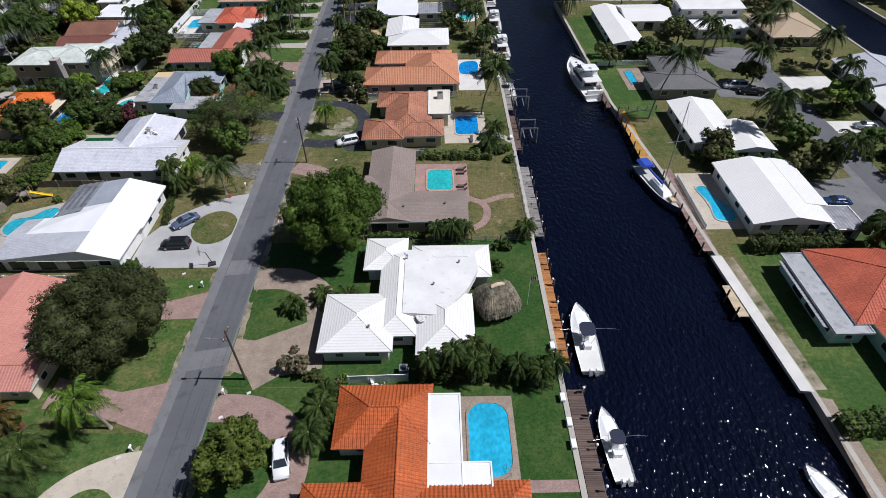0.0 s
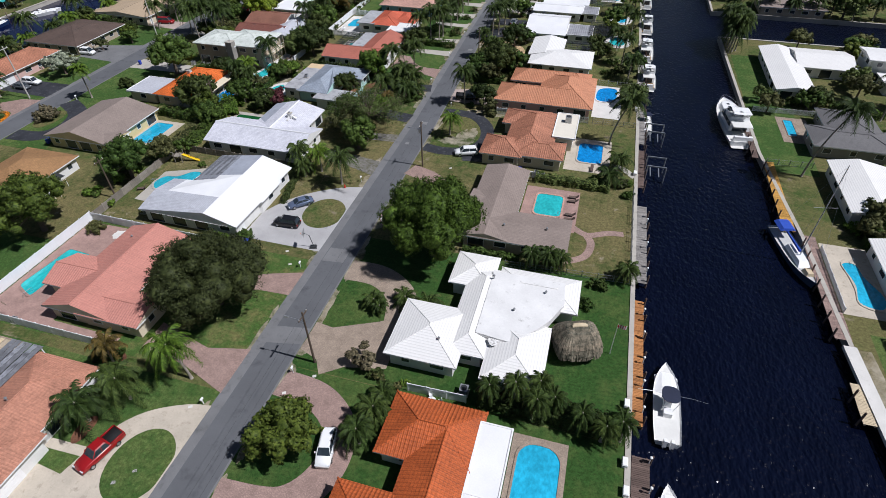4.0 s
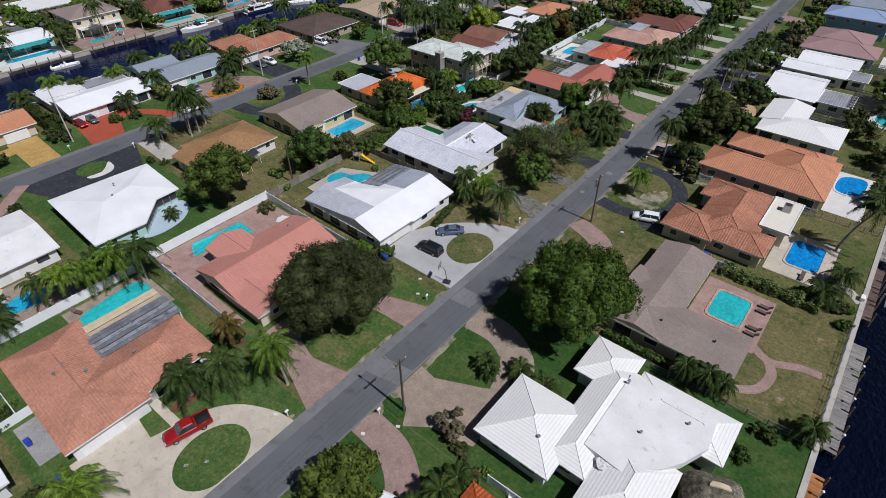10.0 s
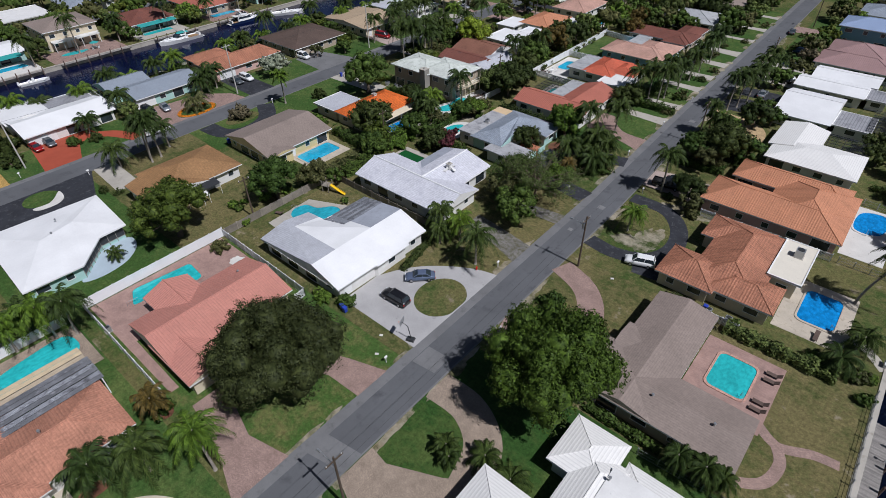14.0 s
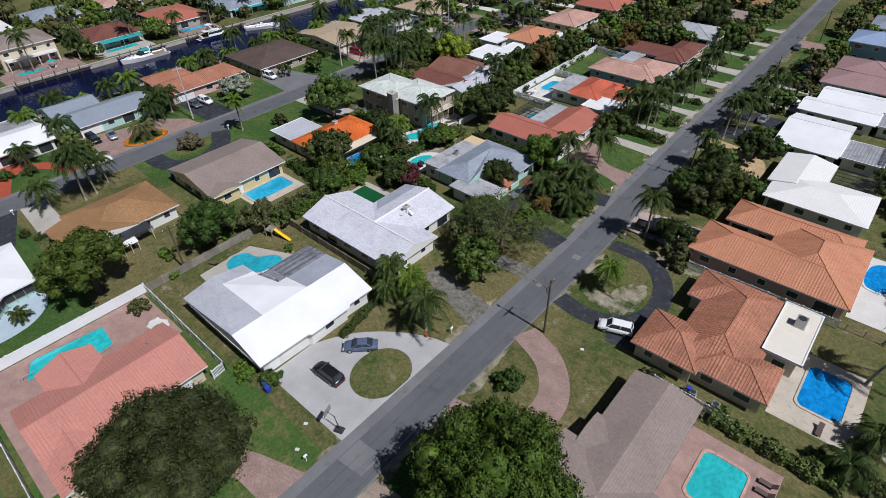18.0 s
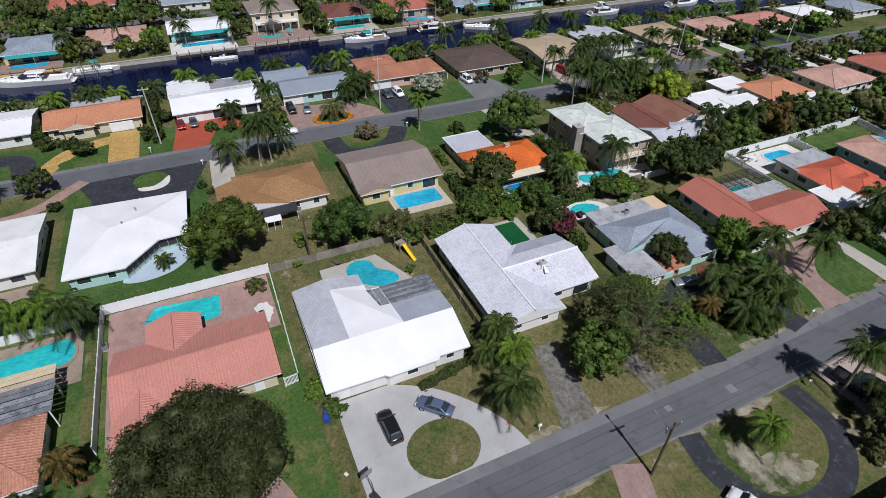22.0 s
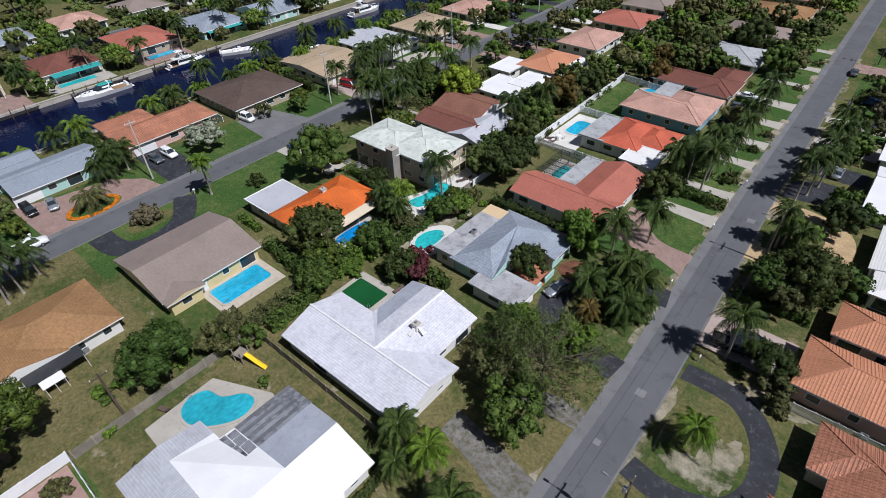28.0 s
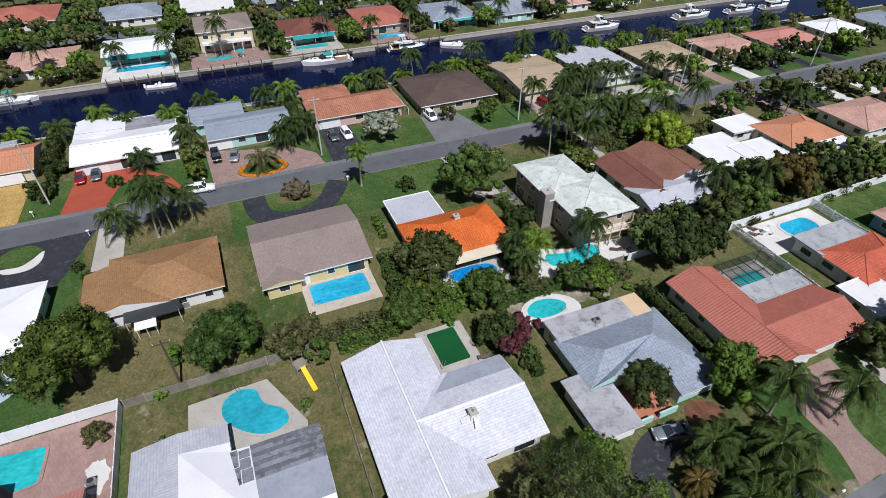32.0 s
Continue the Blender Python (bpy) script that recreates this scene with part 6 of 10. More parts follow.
rail_fence([(-76.8, 175.6), (-66.0, 175.4)], "picket", "pale vinyl picket fence", 1.7)
rail_fence([(-77.1, 199.4), (-65.0, 197.6)], "picket", "pale vinyl picket fence", 1.7)
rail_fence([(-11.0, 93.4), (-2.0, 93.2)], "picket", "low white fence beside the terracotta-roofed house", 1.4)
rail_fence([(-16.4, 118.0), (4.5, 118.5)], "picket", "white vinyl fence between two houses", 1.6)
rail_fence([(-4.5, 66.6), (14.8, 67.6)], "mesh", "chain-link fence along a lawn", 1.2, material=GREY_METAL)
rail_fence([(14.9, 68.0), (14.9, 93.0)], "mesh", "chain-link fence above the seawall", 1.2, material=GREY_METAL)
rail_fence([(-12.0, 40.0), (-4.4, 40.2)], "solid", "white fence beside a small terrace", 1.6)
rail_fence([(5.5, 119.0), (14.5, 119.0)], "mesh", "grey wire fence beside a pool", 1.2, material=GREY_METAL)
rail_fence([(5.5, 140.4), (14.6, 140.4)], "mesh", "grey wire fence beside a pool", 1.2, material=GREY_METAL)
rail_fence([(41, 134.6), (56, 135.2)], "picket", "white picket fence across a waterside lawn", 1.3)
rail_fence([(40.5, 110.6), (49, 111)], "mesh", "wire fence across a waterside lawn", 1.2, material=GREY_METAL)
rail_fence([(44.9, 69.6), (44.9, 84.2)], "picket", "low cream balustrade beside a pool", 1.0)
rail_fence([(-161.4, 71.4), (-141, 71.2)], "picket", "white picket fence between waterside houses", 1.4)
rail_fence([(-161.4, 119.8), (-142, 120)], "solid", "white fence along a lot line", 1.5)

# ---- trees, palms, shrubs ----
def quads_mesh(name, centres, normals, sizes, mats, slot=0, rng=None, lengths=2.0):
    """Many small leaf blades: one bent quad pair each, lying about square to its normal."""
    n = len(centres)
    r = rng.normal(size=(n, 3))
    u = np.cross(normals, r)
    u /= np.linalg.norm(u, axis=1, keepdims=True) + 1e-9
    v = np.cross(normals, u)
    s = sizes[:, None]
    a = centres - u * s * lengths / 2
    b = centres + v * s / 2 + normals * s * 0.12
    c = centres + u * s * lengths / 2 - normals * s * 0.15
    d = centres - v * s / 2 + normals * s * 0.12
    verts = np.stack([a, b, c, d], 1).reshape(-1, 3)
    faces = np.arange(n * 4).reshape(-1, 4)[:, ::-1]
    return verts, faces


def ball(level):
    """Corners and faces of a round twig mass."""
    b = bmesh.new()
    bmesh.ops.create_icosphere(b, subdivisions=level, radius=1.0)
    v = np.array([tuple(p.co) for p in b.verts])
    f = np.array([[p.index for p in q.verts] for q in b.faces])
    b.free()
    return v, f


BALLS = {1: ball(1), 2: ball(2)}


def crown_data(name, radius, height, leaves, size, seed, lumps=16, level=2, open_=0.0):
    """A crown of leaf blades on many overlapping clumps inside a flattened dome, uneven at the rim."""
    rng = np.random.default_rng(seed)
    cs, rs = [], []
    for k in range(lumps):
        # clumps sit over the dome, with creases between them, and a few inside
        a, up = k * 2.39996 + rng.uniform(-0.35, 0.35), rng.uniform(-0.12, 1.0)
        q = rng.uniform(0.62, 0.84) if k % 5 else rng.uniform(0.2, 0.5)
        flat_r = math.sqrt(max(0.0, 1 - up * up))
        cs.append((radius * q * flat_r * math.cos(a), radius * q * flat_r * math.sin(a), height * (0.44 + 0.47 * q * up)))
        rs.append(radius * rng.uniform(0.15, 0.28) * (1.3 if lumps < 26 else 1.0))
    cs, rs = np.array(cs), np.array(rs)
    w = rs ** 2 / (rs ** 2).sum()
    # sprays of leaves stand out of every clump, with dark gaps between them
    sprays = max(40, leaves // 15)
    idx = rng.choice(lumps, sprays, p=w)
    d = rng.normal(size=(sprays, 3))
    d[:, 2] = d[:, 2] * 0.8 + 0.35
    d /= np.linalg.norm(d, axis=1, keepdims=True)
    depth = 1.05 - np.abs(rng.normal(0, 0.14 + open_, sprays))
    flat = np.array([1, 1, min(1.0, height / (1.6 * radius) + 0.15)])
    heart = cs[idx] + d * flat * (rs[idx] * depth)[:, None]
    own = rng.integers(0, sprays, leaves)
    tuft = rng.normal(size=(leaves, 3)) + d[own] * 0.5
    tuft /= np.linalg.norm(tuft, axis=1, keepdims=True)
    reach = (0.13 + 0.042 * radius) * rng.uniform(0.6, 1.35, sprays)[own] * rng.uniform(0.35, 1.1, leaves)
    pts = heart[own] + tuft * reach[:, None]
    d = d[own]
    nrm = 0.5 * d + 0.7 * tuft + rng.normal(0, 0.4, (leaves, 3))
    nrm /= np.linalg.norm(nrm, axis=1, keepdims=True)
    verts, faces = quads_mesh(name, pts, nrm, size * rng.uniform(0.6, 1.35, leaves), None, rng=rng, lengths=2.0)
    # leaves of one spray take the light together
    soft = 0.3 * d + 0.4 * tuft + 0.5 * nrm
    soft = np.repeat(soft / np.linalg.norm(soft, axis=1, keepdims=True), 4, 0)
    faces = faces.tolist()
    if open_ < 0.3:
        # a dense mass of twigs and inner leaves in every clump
        bv, bf = BALLS[level]
        for c, r in zip(cs, rs):
            k = len(verts)
            faces += (bf + k).tolist()
            verts = np.concatenate([verts, c + bv * flat * r * (0.78 - open_) * rng.uniform(0.82, 1.1, (len(bv), 1))])
            soft = np.concatenate([soft, bv])
    me = bpy.data.meshes.new(name)
    me.from_pydata(verts.tolist(), [], faces)
    me.materials.append(LEAF_GREEN)
    me.normals_split_custom_set_from_vertices(soft.tolist())
    return me, cs


def trunk_data(name, height, r, tips, seed, mat=None):
    """A tapered trunk that forks into limbs which reach into the crown's clumps."""
    rng = random.Random(seed)
    m = Mesh()
    fork = height * 0.35
    m.tube([(0, 0, -0.15), (0.03, 0.02, fork * 0.5), (0.0, 0.05, fork)], [r * 1.35, r, r * 0.85], 8)
    for c in tips:
        mid = (c[0] * 0.4 + rng.uniform(-0.2, 0.2), c[1] * 0.4 + rng.uniform(-0.2, 0.2), fork + (c[2] - fork) * 0.55)
        m.tube([(0, 0.05, fork * 0.92), mid, tuple(c)], [r * 0.55, r * 0.32, r * 0.1], 5)
        for _ in range(5 if len(tips) > 20 else 0):
            # bare twigs past the leaves
            q = [c[i] + rng.uniform(-1.3, 1.3) for i in range(3)]
            m.tube([tuple(Vector(mid).lerp(Vector(c), 0.6)), tuple(c[i] * 0.5 + q[i] * 0.5 for i in range(3)), (q[0] * 1.12, q[1] * 1.12, q[2] + 0.5)], [r * 0.14, r * 0.1, r * 0.04], 3)
    return m.data(name, mat or BARK, True)


TREES = {}
for key, radius, height, leaves, size, lumps, trunk_r, open_ in (("oak", 8.9, 11.5, 60000, 0.14, 78, 0.5, 0.025), ("ficus", 8.9, 12.5, 46000, 0.17, 58, 0.5, 0.02), ("large", 6.0, 9.5, 16000, 0.16, 40, 0.34, 0.05), ("thin", 7.0, 10.0, 13000, 0.1, 44, 0.2, 0.38),
                                                                 ("medium_a", 3.8, 6.6, 7000, 0.18, 24, 0.2, 0.06), ("medium_b", 3.8, 6.2, 5600, 0.19, 18, 0.2, 0.1), ("round", 3.7, 6.4, 8500, 0.16, 30, 0.22, 0.0), ("small_a", 2.4, 4.4, 3000, 0.2, 12, 0.12, 0.06), ("small_b", 2.4, 4.0, 2600, 0.2, 9, 0.12, 0.1)):
    me, tips = crown_data("crown", radius, height, leaves, size, len(TREES) + 3, lumps, 2, open_)
    coarse, _ = crown_data("crown", radius, height, int(leaves * 0.4), size * 1.15, len(TREES) + 3, lumps, 2, open_)
    far, _ = crown_data("crown", radius, height, int(leaves * 0.07), size * 1.9, len(TREES) + 3, lumps, 1, open_)
    TREES[key] = (me, trunk_data("trunk", height, trunk_r, tips[:30 if key == "thin" else 9 if radius > 5 else 5], len(TREES)), coarse, far)
FAR_TREES = []       # trees too far off to tell apart, joined at the end


def leafage_far(x, y):
    return x < -141 or y > 178 or x > 62


def shrub_data(radius, height, leaves, size, seed, lumps=13):
    """A shrub: leaf clumps right down to the soil round a few short stems."""
    me0, tips = crown_data("leaves", radius, height, leaves, size, seed, lumps, 1)
    v = np.array([w.co for w in me0.vertices])
    v[:, 2] = np.maximum(0.0, v[:, 2] - 0.22 * height)
    f = [tuple(p.vertices) for p in me0.polygons]
    bpy.data.meshes.remove(me0)
    m = Mesh()
    m.v, m.f, m.m = v.tolist(), f, [0] * len(f)
    for c in tips[:4]:
        m.tube([(0, 0, -0.05), (c[0] * 0.7, c[1] * 0.7, c[2] * 0.6)], [0.05, 0.02], 5, 1)
    return m.data("shrub", [LEAF_GREEN, BARK])


SHRUBS = [shrub_data(1.1, 1.5, 1000, 0.14, 50 + k) for k in range(4)]


CLIPPED = shrub_data(1.1, 1.6, 1800, 0.11, 61, 34)


def recolour(ob, mat):
    ob.material_slots[0].link = "OBJECT"
    ob.material_slots[0].material = mat


def tree(x, y, kind, leaf_mat, label, size=1.0, turn=None, z=0.0, flat=1.0):
    me, tr, coarse, far = TREES[kind]
    if leafage_far(x, y) and label.startswith("leafy") or x > 84 or x < -226:
        FAR_TREES.append((x, y, kind, leaf_mat, size, flat))
        return None
    if not (-92 < x < 16 and y < 140) and kind != "thin":
        me = coarse
    t = thing("tree", x, y, z, label, "tree")
    t.matrix_basis = pose(x, y, z, 0, 0, (x * 37 + y * 91) % 360 if turn is None else turn) @ Matrix.Diagonal((size, size, size * flat, 1))
    part("trunk", tr, None, t)
    recolour(part("crown", me, None, t), leaf_mat)
    return t


def shrub(x, y, leaf_mat, label, size=1.0, flat=1.0, seed=0):
    t = new("shrub", CLIPPED if label.startswith("round") else SHRUBS[int(abs(x * 7 + y * 13)) % 4])
    t.matrix_basis = pose(x, y, 0, 0, 0, (x * 53 + y * 29) % 360) @ Matrix.Diagonal((size, size, size * flat, 1))
    recolour(t, leaf_mat)
    return tagged(t, label, "shrub")


def hedge(pts, width, height, leaf_mat, label, seed=0, density=26):
    """A clipped or loose hedge along a line: leaf blades over its sides and top."""
    rng = np.random.default_rng(seed)
    P, N = [], []
    for a, b in zip(pts, pts[1:]):
        a, b = np.array(a, float), np.array(b, float)
        length = np.linalg.norm(b - a)
        u = (b - a) / length
        s = np.array([-u[1], u[0]])
        n = int(length * (width + 2 * height) * density)
        k = rng.uniform(0, length, n)
        e = rng.uniform(0, width + 2 * height, n)
        lump = 1 + 0.22 * np.sin(k * 1.7 + seed) + 0.15 * np.sin(k * 4.1)
        side = np.where(e < height, -1, np.where(e > height + width, 1, 0))
        off = np.where(side == 0, e - height - width / 2, side * width / 2 * lump)
        z = np.where(side == 0, height * lump, np.where(side < 0, e, e - height - width)) * (0.9 + 0.15 * rng.random(n))
        xy = a + u * k[:, None] + s * off[:, None]
        P.append(np.column_stack([xy, z]))
        nn = np.column_stack([s[0] * side, s[1] * side, np.where(side == 0, 1.0, 0.35)]) + rng.normal(0, 0.45, (n, 3))
        N.append(nn / np.linalg.norm(nn, axis=1, keepdims=True))
    P, N = np.concatenate(P), np.concatenate(N)
    verts, faces = quads_mesh("hedge", P, N, 0.24 * rng.uniform(0.6, 1.4, len(P)), None, rng=rng, lengths=1.6)
    me = bpy.data.meshes.new("hedge")
    me.from_pydata(verts.tolist(), [], faces.tolist())
    me.materials.append(leaf_mat)
    core = Mesh()
    for a, b in zip(pts, pts[1:]):
        a, b = Vector((*a, 0)), Vector((*b, 0))
        s = (b - a).normalized()
        s = Vector((-s.y, s.x, 0)) * width * 0.36
        core.slab([tuple((a + s)[:2]), tuple((b + s)[:2]), tuple((b - s)[:2]), tuple((a - s)[:2])], -0.02, height * 0.72)
    h = thing("hedge", 0, 0, 0, label, "hedge")
    part("leaves", me, None, h)
    part("twig_core", core, LEAF_DARK, h)
    return h


def frond_points(length, droop, lift):
    pts = []
    for k in range(8):
        t = k / 7
        pts.append((length * (t - 0.12 * t * t), 0.0, lift * math.sin(t * 2.0) - droop * t ** 2.4))
    return pts


def palm_data(fronds, length, droop, lift, leaflet, seed, crown_up=0.9, fan=False):
    """A palm's head: arched ribs with a fringe of hanging leaflets on both sides."""
    rng = random.Random(seed)
    m = Mesh()
    for i in range(fronds):
        az = i * 2.39996 + rng.uniform(-0.2, 0.2)
        up = crown_up * (i / fronds) ** 0.8
        L = length * rng.uniform(0.85, 1.1)
        base = frond_points(L, droop * (1.25 - up) * rng.uniform(0.8, 1.2), lift * (0.5 + up))
        ca, sa = math.cos(az), math.sin(az)
        tilt = up * 0.9
        pts = []
        for x, y, z in base:
            xx, zz = x * math.cos(tilt) - z * math.sin(tilt) * 0.3, z + x * math.sin(tilt) * 0.75
            pts.append(Vector((xx * ca, xx * sa, zz)))
        side = Vector((-sa, ca, 0))
        for k in range(len(pts) - 1):
            m.face([pts[k] - side * 0.035, pts[k] + side * 0.035, pts[k + 1] + side * 0.02, pts[k + 1] - side * 0.02])
        n = 30
        for k in range(3, n):
            t = k / n * 7
            j = min(int(t), 6)
            p = pts[j].lerp(pts[j + 1], t - j)
            d = (pts[j + 1] - pts[j]).normalized()
            w = leaflet * (1.0 - 0.5 * abs(2 * k / n - 0.9)) * rng.uniform(0.8, 1.2)
            for sgn in (-1, 1):
                tip = p + side * sgn * w * rng.uniform(0.5, 0.72) + d * w * 0.5 - Vector((0, 0, w * rng.uniform(0.4, 0.85)))
                e = d * 0.066
                m.face([p - e, p + e, tip + e * 0.3, tip - e * 0.3])
    return m.data("fronds", LEAF_PALM)


PALM_HEADS = [palm_data(23, 3.1, 2.6, 0.55, 0.8, 1), palm_data(22, 3.2, 3.0, 0.5, 0.84, 2), palm_data(24, 2.7, 2.2, 0.4, 0.74, 3), palm_data(20, 2.3, 1.6, 0.5, 0.66, 4)]
_palm_trunks = {}


def palm_trunk(height, bend, r):
    key = (round(height), round(bend, 1), r)
    if key not in _palm_trunks:
        m = Mesh()
        n = 9
        pts = [(bend * (k / n) ** 1.8, 0, height * k / n - (0.1 if k == 0 else 0)) for k in range(n + 1)]
        m.tube(pts, [r * (1.5 if k == 0 else 1.08 - 0.35 * k / n + 0.05 * (k % 2)) for k in range(n + 1)], 8)
        m.tube([pts[-1], (pts[-1][0] + 0.02, 0, height + 0.5)], [r * 0.8, r * 0.35], 8)
        _palm_trunks[key] = m.data("trunk", PALM_BARK, True)
    return _palm_trunks[key]


def palm(x, y, height, label="tall palm with drooping green fronds", head=0, size=1.0, bend=0.4, leaf_mat=None, turn=None, r=0.17):
    t = thing("palm_tree", x, y, 0, label, "palm", turn=(x * 47 + y * 31) % 360 if turn is None else turn)
    height, bend = round(height), round(bend, 1)
    part("trunk", palm_trunk(height, bend, r), None, t)
    o = part("fronds", PALM_HEADS[head % 4], None, t)
    o.matrix_basis = Matrix.Translation((bend, 0, height + 0.3)) @ Matrix.Diagonal((size * 1.08, size * 1.08, size * 1.08, 1))
    recolour(o, leaf_mat or LEAF_PALM)
    return t


# large street trees
tree(-44.3, 47.1, "oak", LEAF_OAK, "huge dark evergreen shade tree with a dense round crown")
tree(-16.4, 66.2, "ficus", LEAF_FICUS, "huge broad-leaved shade tree over a driveway", 0.96, flat=1.19)
tree(-23.0, 28.8, "round", LEAF_TIPPED, "low round tree with rusty leaf tips on a lawn", 1.3, flat=0.85)
tree(-41.8, 102.6, "thin", LEAF_MOSS, "large half-bare grey-green tree over a driveway", 1.25, flat=0.9)
tree(-45.9, 99.2, "medium_b", LEAF_OLIVE, "loose olive tree beside a white house", 1.1)
tree(-47.4, 103.4, "thin", LEAF_GREEN, "feathery open tree beside a white house", 0.8)
tree(-41.6, 95.0, "medium_b", LEAF_GREEN, "leafy green tree beside a driveway", 1.25)
tree(-41.6, 109.6, "medium_b", LEAF_BRIGHT, "fresh green open tree beside the street", 0.95)
tree(-48.5, 107.0, "medium_a", LEAF_BRIGHT, "bright green tree with open twigs", 0.9)
tree(-84.2, 54.4, "large", LEAF_TIPPED, "dense broad tree with rusty tips in a back yard", 1.22, flat=0.98)
tree(-80.6, 72.6, "large", LEAF_GREEN, "leafy green tree in a back yard", 0.92, flat=1.05)
tree(-78.6, 79.4, "medium_b", LEAF_OLIVE, "loose olive-green tree in a yard", 0.8)
tree(-76.2, 83.4, "small_b", LEAF_GREEN, "small feathery tree beside a play frame", 0.9)
tree(-85.2, 103.0, "medium_a", LEAF_DARK, "umbrella-shaped dark tree beside an orange roof", 1.38)
tree(-70.2, 106.4, "medium_b", LEAF_DARK, "dark open tree beside flowering bougainvillea", 0.85)
tree(-69.0, 109.8, "small_b", LEAF_MAGENTA, "bougainvillea with magenta flowers", 1.1)
tree(-66.6, 106.8, "small_a", LEAF_MAGENTA, "bougainvillea with magenta flowers over a hedge", 1.0)
tree(-54.7, 119.0, "medium_a", LEAF_DARK, "dark small tree in a courtyard", 0.9, flat=1.0)
tree(-51.2, 129.4, "round", LEAF_BRIGHT, "dense bright green round tree", 1.25)
tree(-104.2, 119.0, "large", LEAF_GREEN, "spreading tree in front of a two-storey house", 1.15)
tree(-133.2, 111.0, "medium_b", LEAF_SILVER, "silvery grey-leaved tree beside the street", 1.4, flat=0.75)
tree(-103.5, 163.0, "large", LEAF_LIME, "light green spreading tree beside the street", 1.05)
tree(-82.3, 174.2, "medium_a", LEAF_RUST, "tree with golden brown leaves", 1.4)
tree(-74.0, 139.8, "medium_a", LEAF_DARK, "dark dense tree behind a house", 1.35)
tree(-74.6, 147.5, "medium_a", LEAF_DARK, "dark dense tree behind a house", 1.0)
tree(-80.5, 146.0, "medium_b", LEAF_GREEN, "leafy tree on the lot line", 1.0)
tree(-79.0, 154.0, "medium_a", LEAF_DARK, "dark leafy tree on the lot line", 1.1)
tree(-81.0, 163.0, "medium_a", LEAF_GREEN, "leafy tree on the lot line", 1.1)
tree(-84.0, 168.0, "medium_b", LEAF_OLIVE, "olive-green tree behind a house", 1.0)
tree(-80.2, 185.0, "medium_a", LEAF_DARK, "dark tree beyond a white fence", 1.2)
tree(-81.0, 193.5, "medium_b", LEAF_GREEN, "tree beyond a white fence", 1.1)
tree(-20.6, 138.8, "large", LEAF_DARK, "dense dark tree beside a driveway", 1.0)
shrub(-79.4, 96.8, LEAF_BRIGHT, "bright green sprawling shrub in a back garden", 1.5, seed=0)
shrub(-79.2, 100.2, LEAF_BRIGHT, "bright green sprawling shrub in a back garden", 1.9, seed=1)
shrub(-78.5, 103.5, LEAF_BRIGHT, "bright green sprawling shrub in a back garden", 2.0, seed=2)
shrub(-77.7, 106.8, LEAF_BRIGHT, "bright green sprawling shrub in a back garden", 1.7, seed=3)
shrub(-76.7, 101.8, LEAF_BRIGHT, "bright green sprawling shrub in a back garden", 1.6, seed=4)
tree(-19.8, 159.6, "medium_a", LEAF_DARK, "dense dark tree in a front garden", 1.1)
tree(-20.4, 167.2, "medium_b", LEAF_GREEN, "leafy tree before a white roof", 0.85)
tree(-22.6, 186.8, "small_a", LEAF_DARK, "small dark tree beside a driveway", 1.2)
tree(-21.8, 201.2, "small_b", LEAF_OLIVE, "small olive-green tree beside a driveway", 1.2)
tree(-20.8, 212.0, "medium_b", LEAF_BROWN, "thin brownish tree beside a mauve roof", 0.8)
tree(2.6, 163.6, "medium_b", LEAF_DARK, "dense dark tree behind a white roof", 0.8)
tree(-16.5, 142.4, "medium_a", LEAF_GREEN, "green tree in front of a white roof", 1.0)
tree(-24.6, 136.4, "medium_a", LEAF_GREEN, "broad dark green tree", 1.05)
tree(-20.5, 121.6, "large", LEAF_DARK, "half-bare tree over parked cars", 0.6)
tree(-18.4, 118.2, "small_b", LEAF_OLIVE, "thin olive-brown tree beside a driveway", 1.0)
tree(-47.0, 151.2, "medium_a", LEAF_DARK, "dark tree in front of a red roof", 1.05)
tree(-19.2, 42.3, "small_b", LEAF_BROWN, "pinkish-brown shrub tree with bare twigs", 0.95, flat=0.8)
tree(55.3, 94.0, "medium_b", LEAF_DARK, "dark tree in front of a white roof", 0.9)
tree(-69.5, 202, "large", LEAF_RUST, "tree with yellowing leaves", 0.7)
tree(-66.0, 222, "large", LEAF_DARK, "large dark leafy tree among houses", 1.0)
tree(-57.0, 238, "large", LEAF_DARK, "large dark tree beside the street", 1.1)
tree(-47.0, 226, "large", LEAF_GREEN, "leafy green tree beside the street", 0.9)
tree(-46.0, 252, "large", LEAF_DARK, "leafy green tree beside the street", 0.9)
tree(-72.0, 212, "large", LEAF_RUST, "tree with yellow-brown autumn leaves", 0.75)
tree(-118.6, 23.6, "medium_b", LEAF_DARK, "feathery dark tree on a driveway island", 0.95)
shrub(-111.6, 26.6, LEAF_DARK, "spiky dark shrub beside a driveway", 1.3)
tree(-146.5, 113, "small_a", LEAF_GREEN, "small green tree beside a house", 0.7)
tree(-164.5 + 3, 118.5, "medium_b", LEAF_OLIVE, "small tree at the canal edge", 0.9)
tree(-136.0, 127.8, "small_b", LEAF_OLIVE, "small thin tree in a driveway bed", 1.0)
tree(-112.5, 128.0, "small_a", LEAF_SILVER, "blue-grey spiky shrub beside a lawn", 0.8)
tree(-97.5, 157, "small_a", LEAF_GREEN, "small tree between roofs", 0.9)
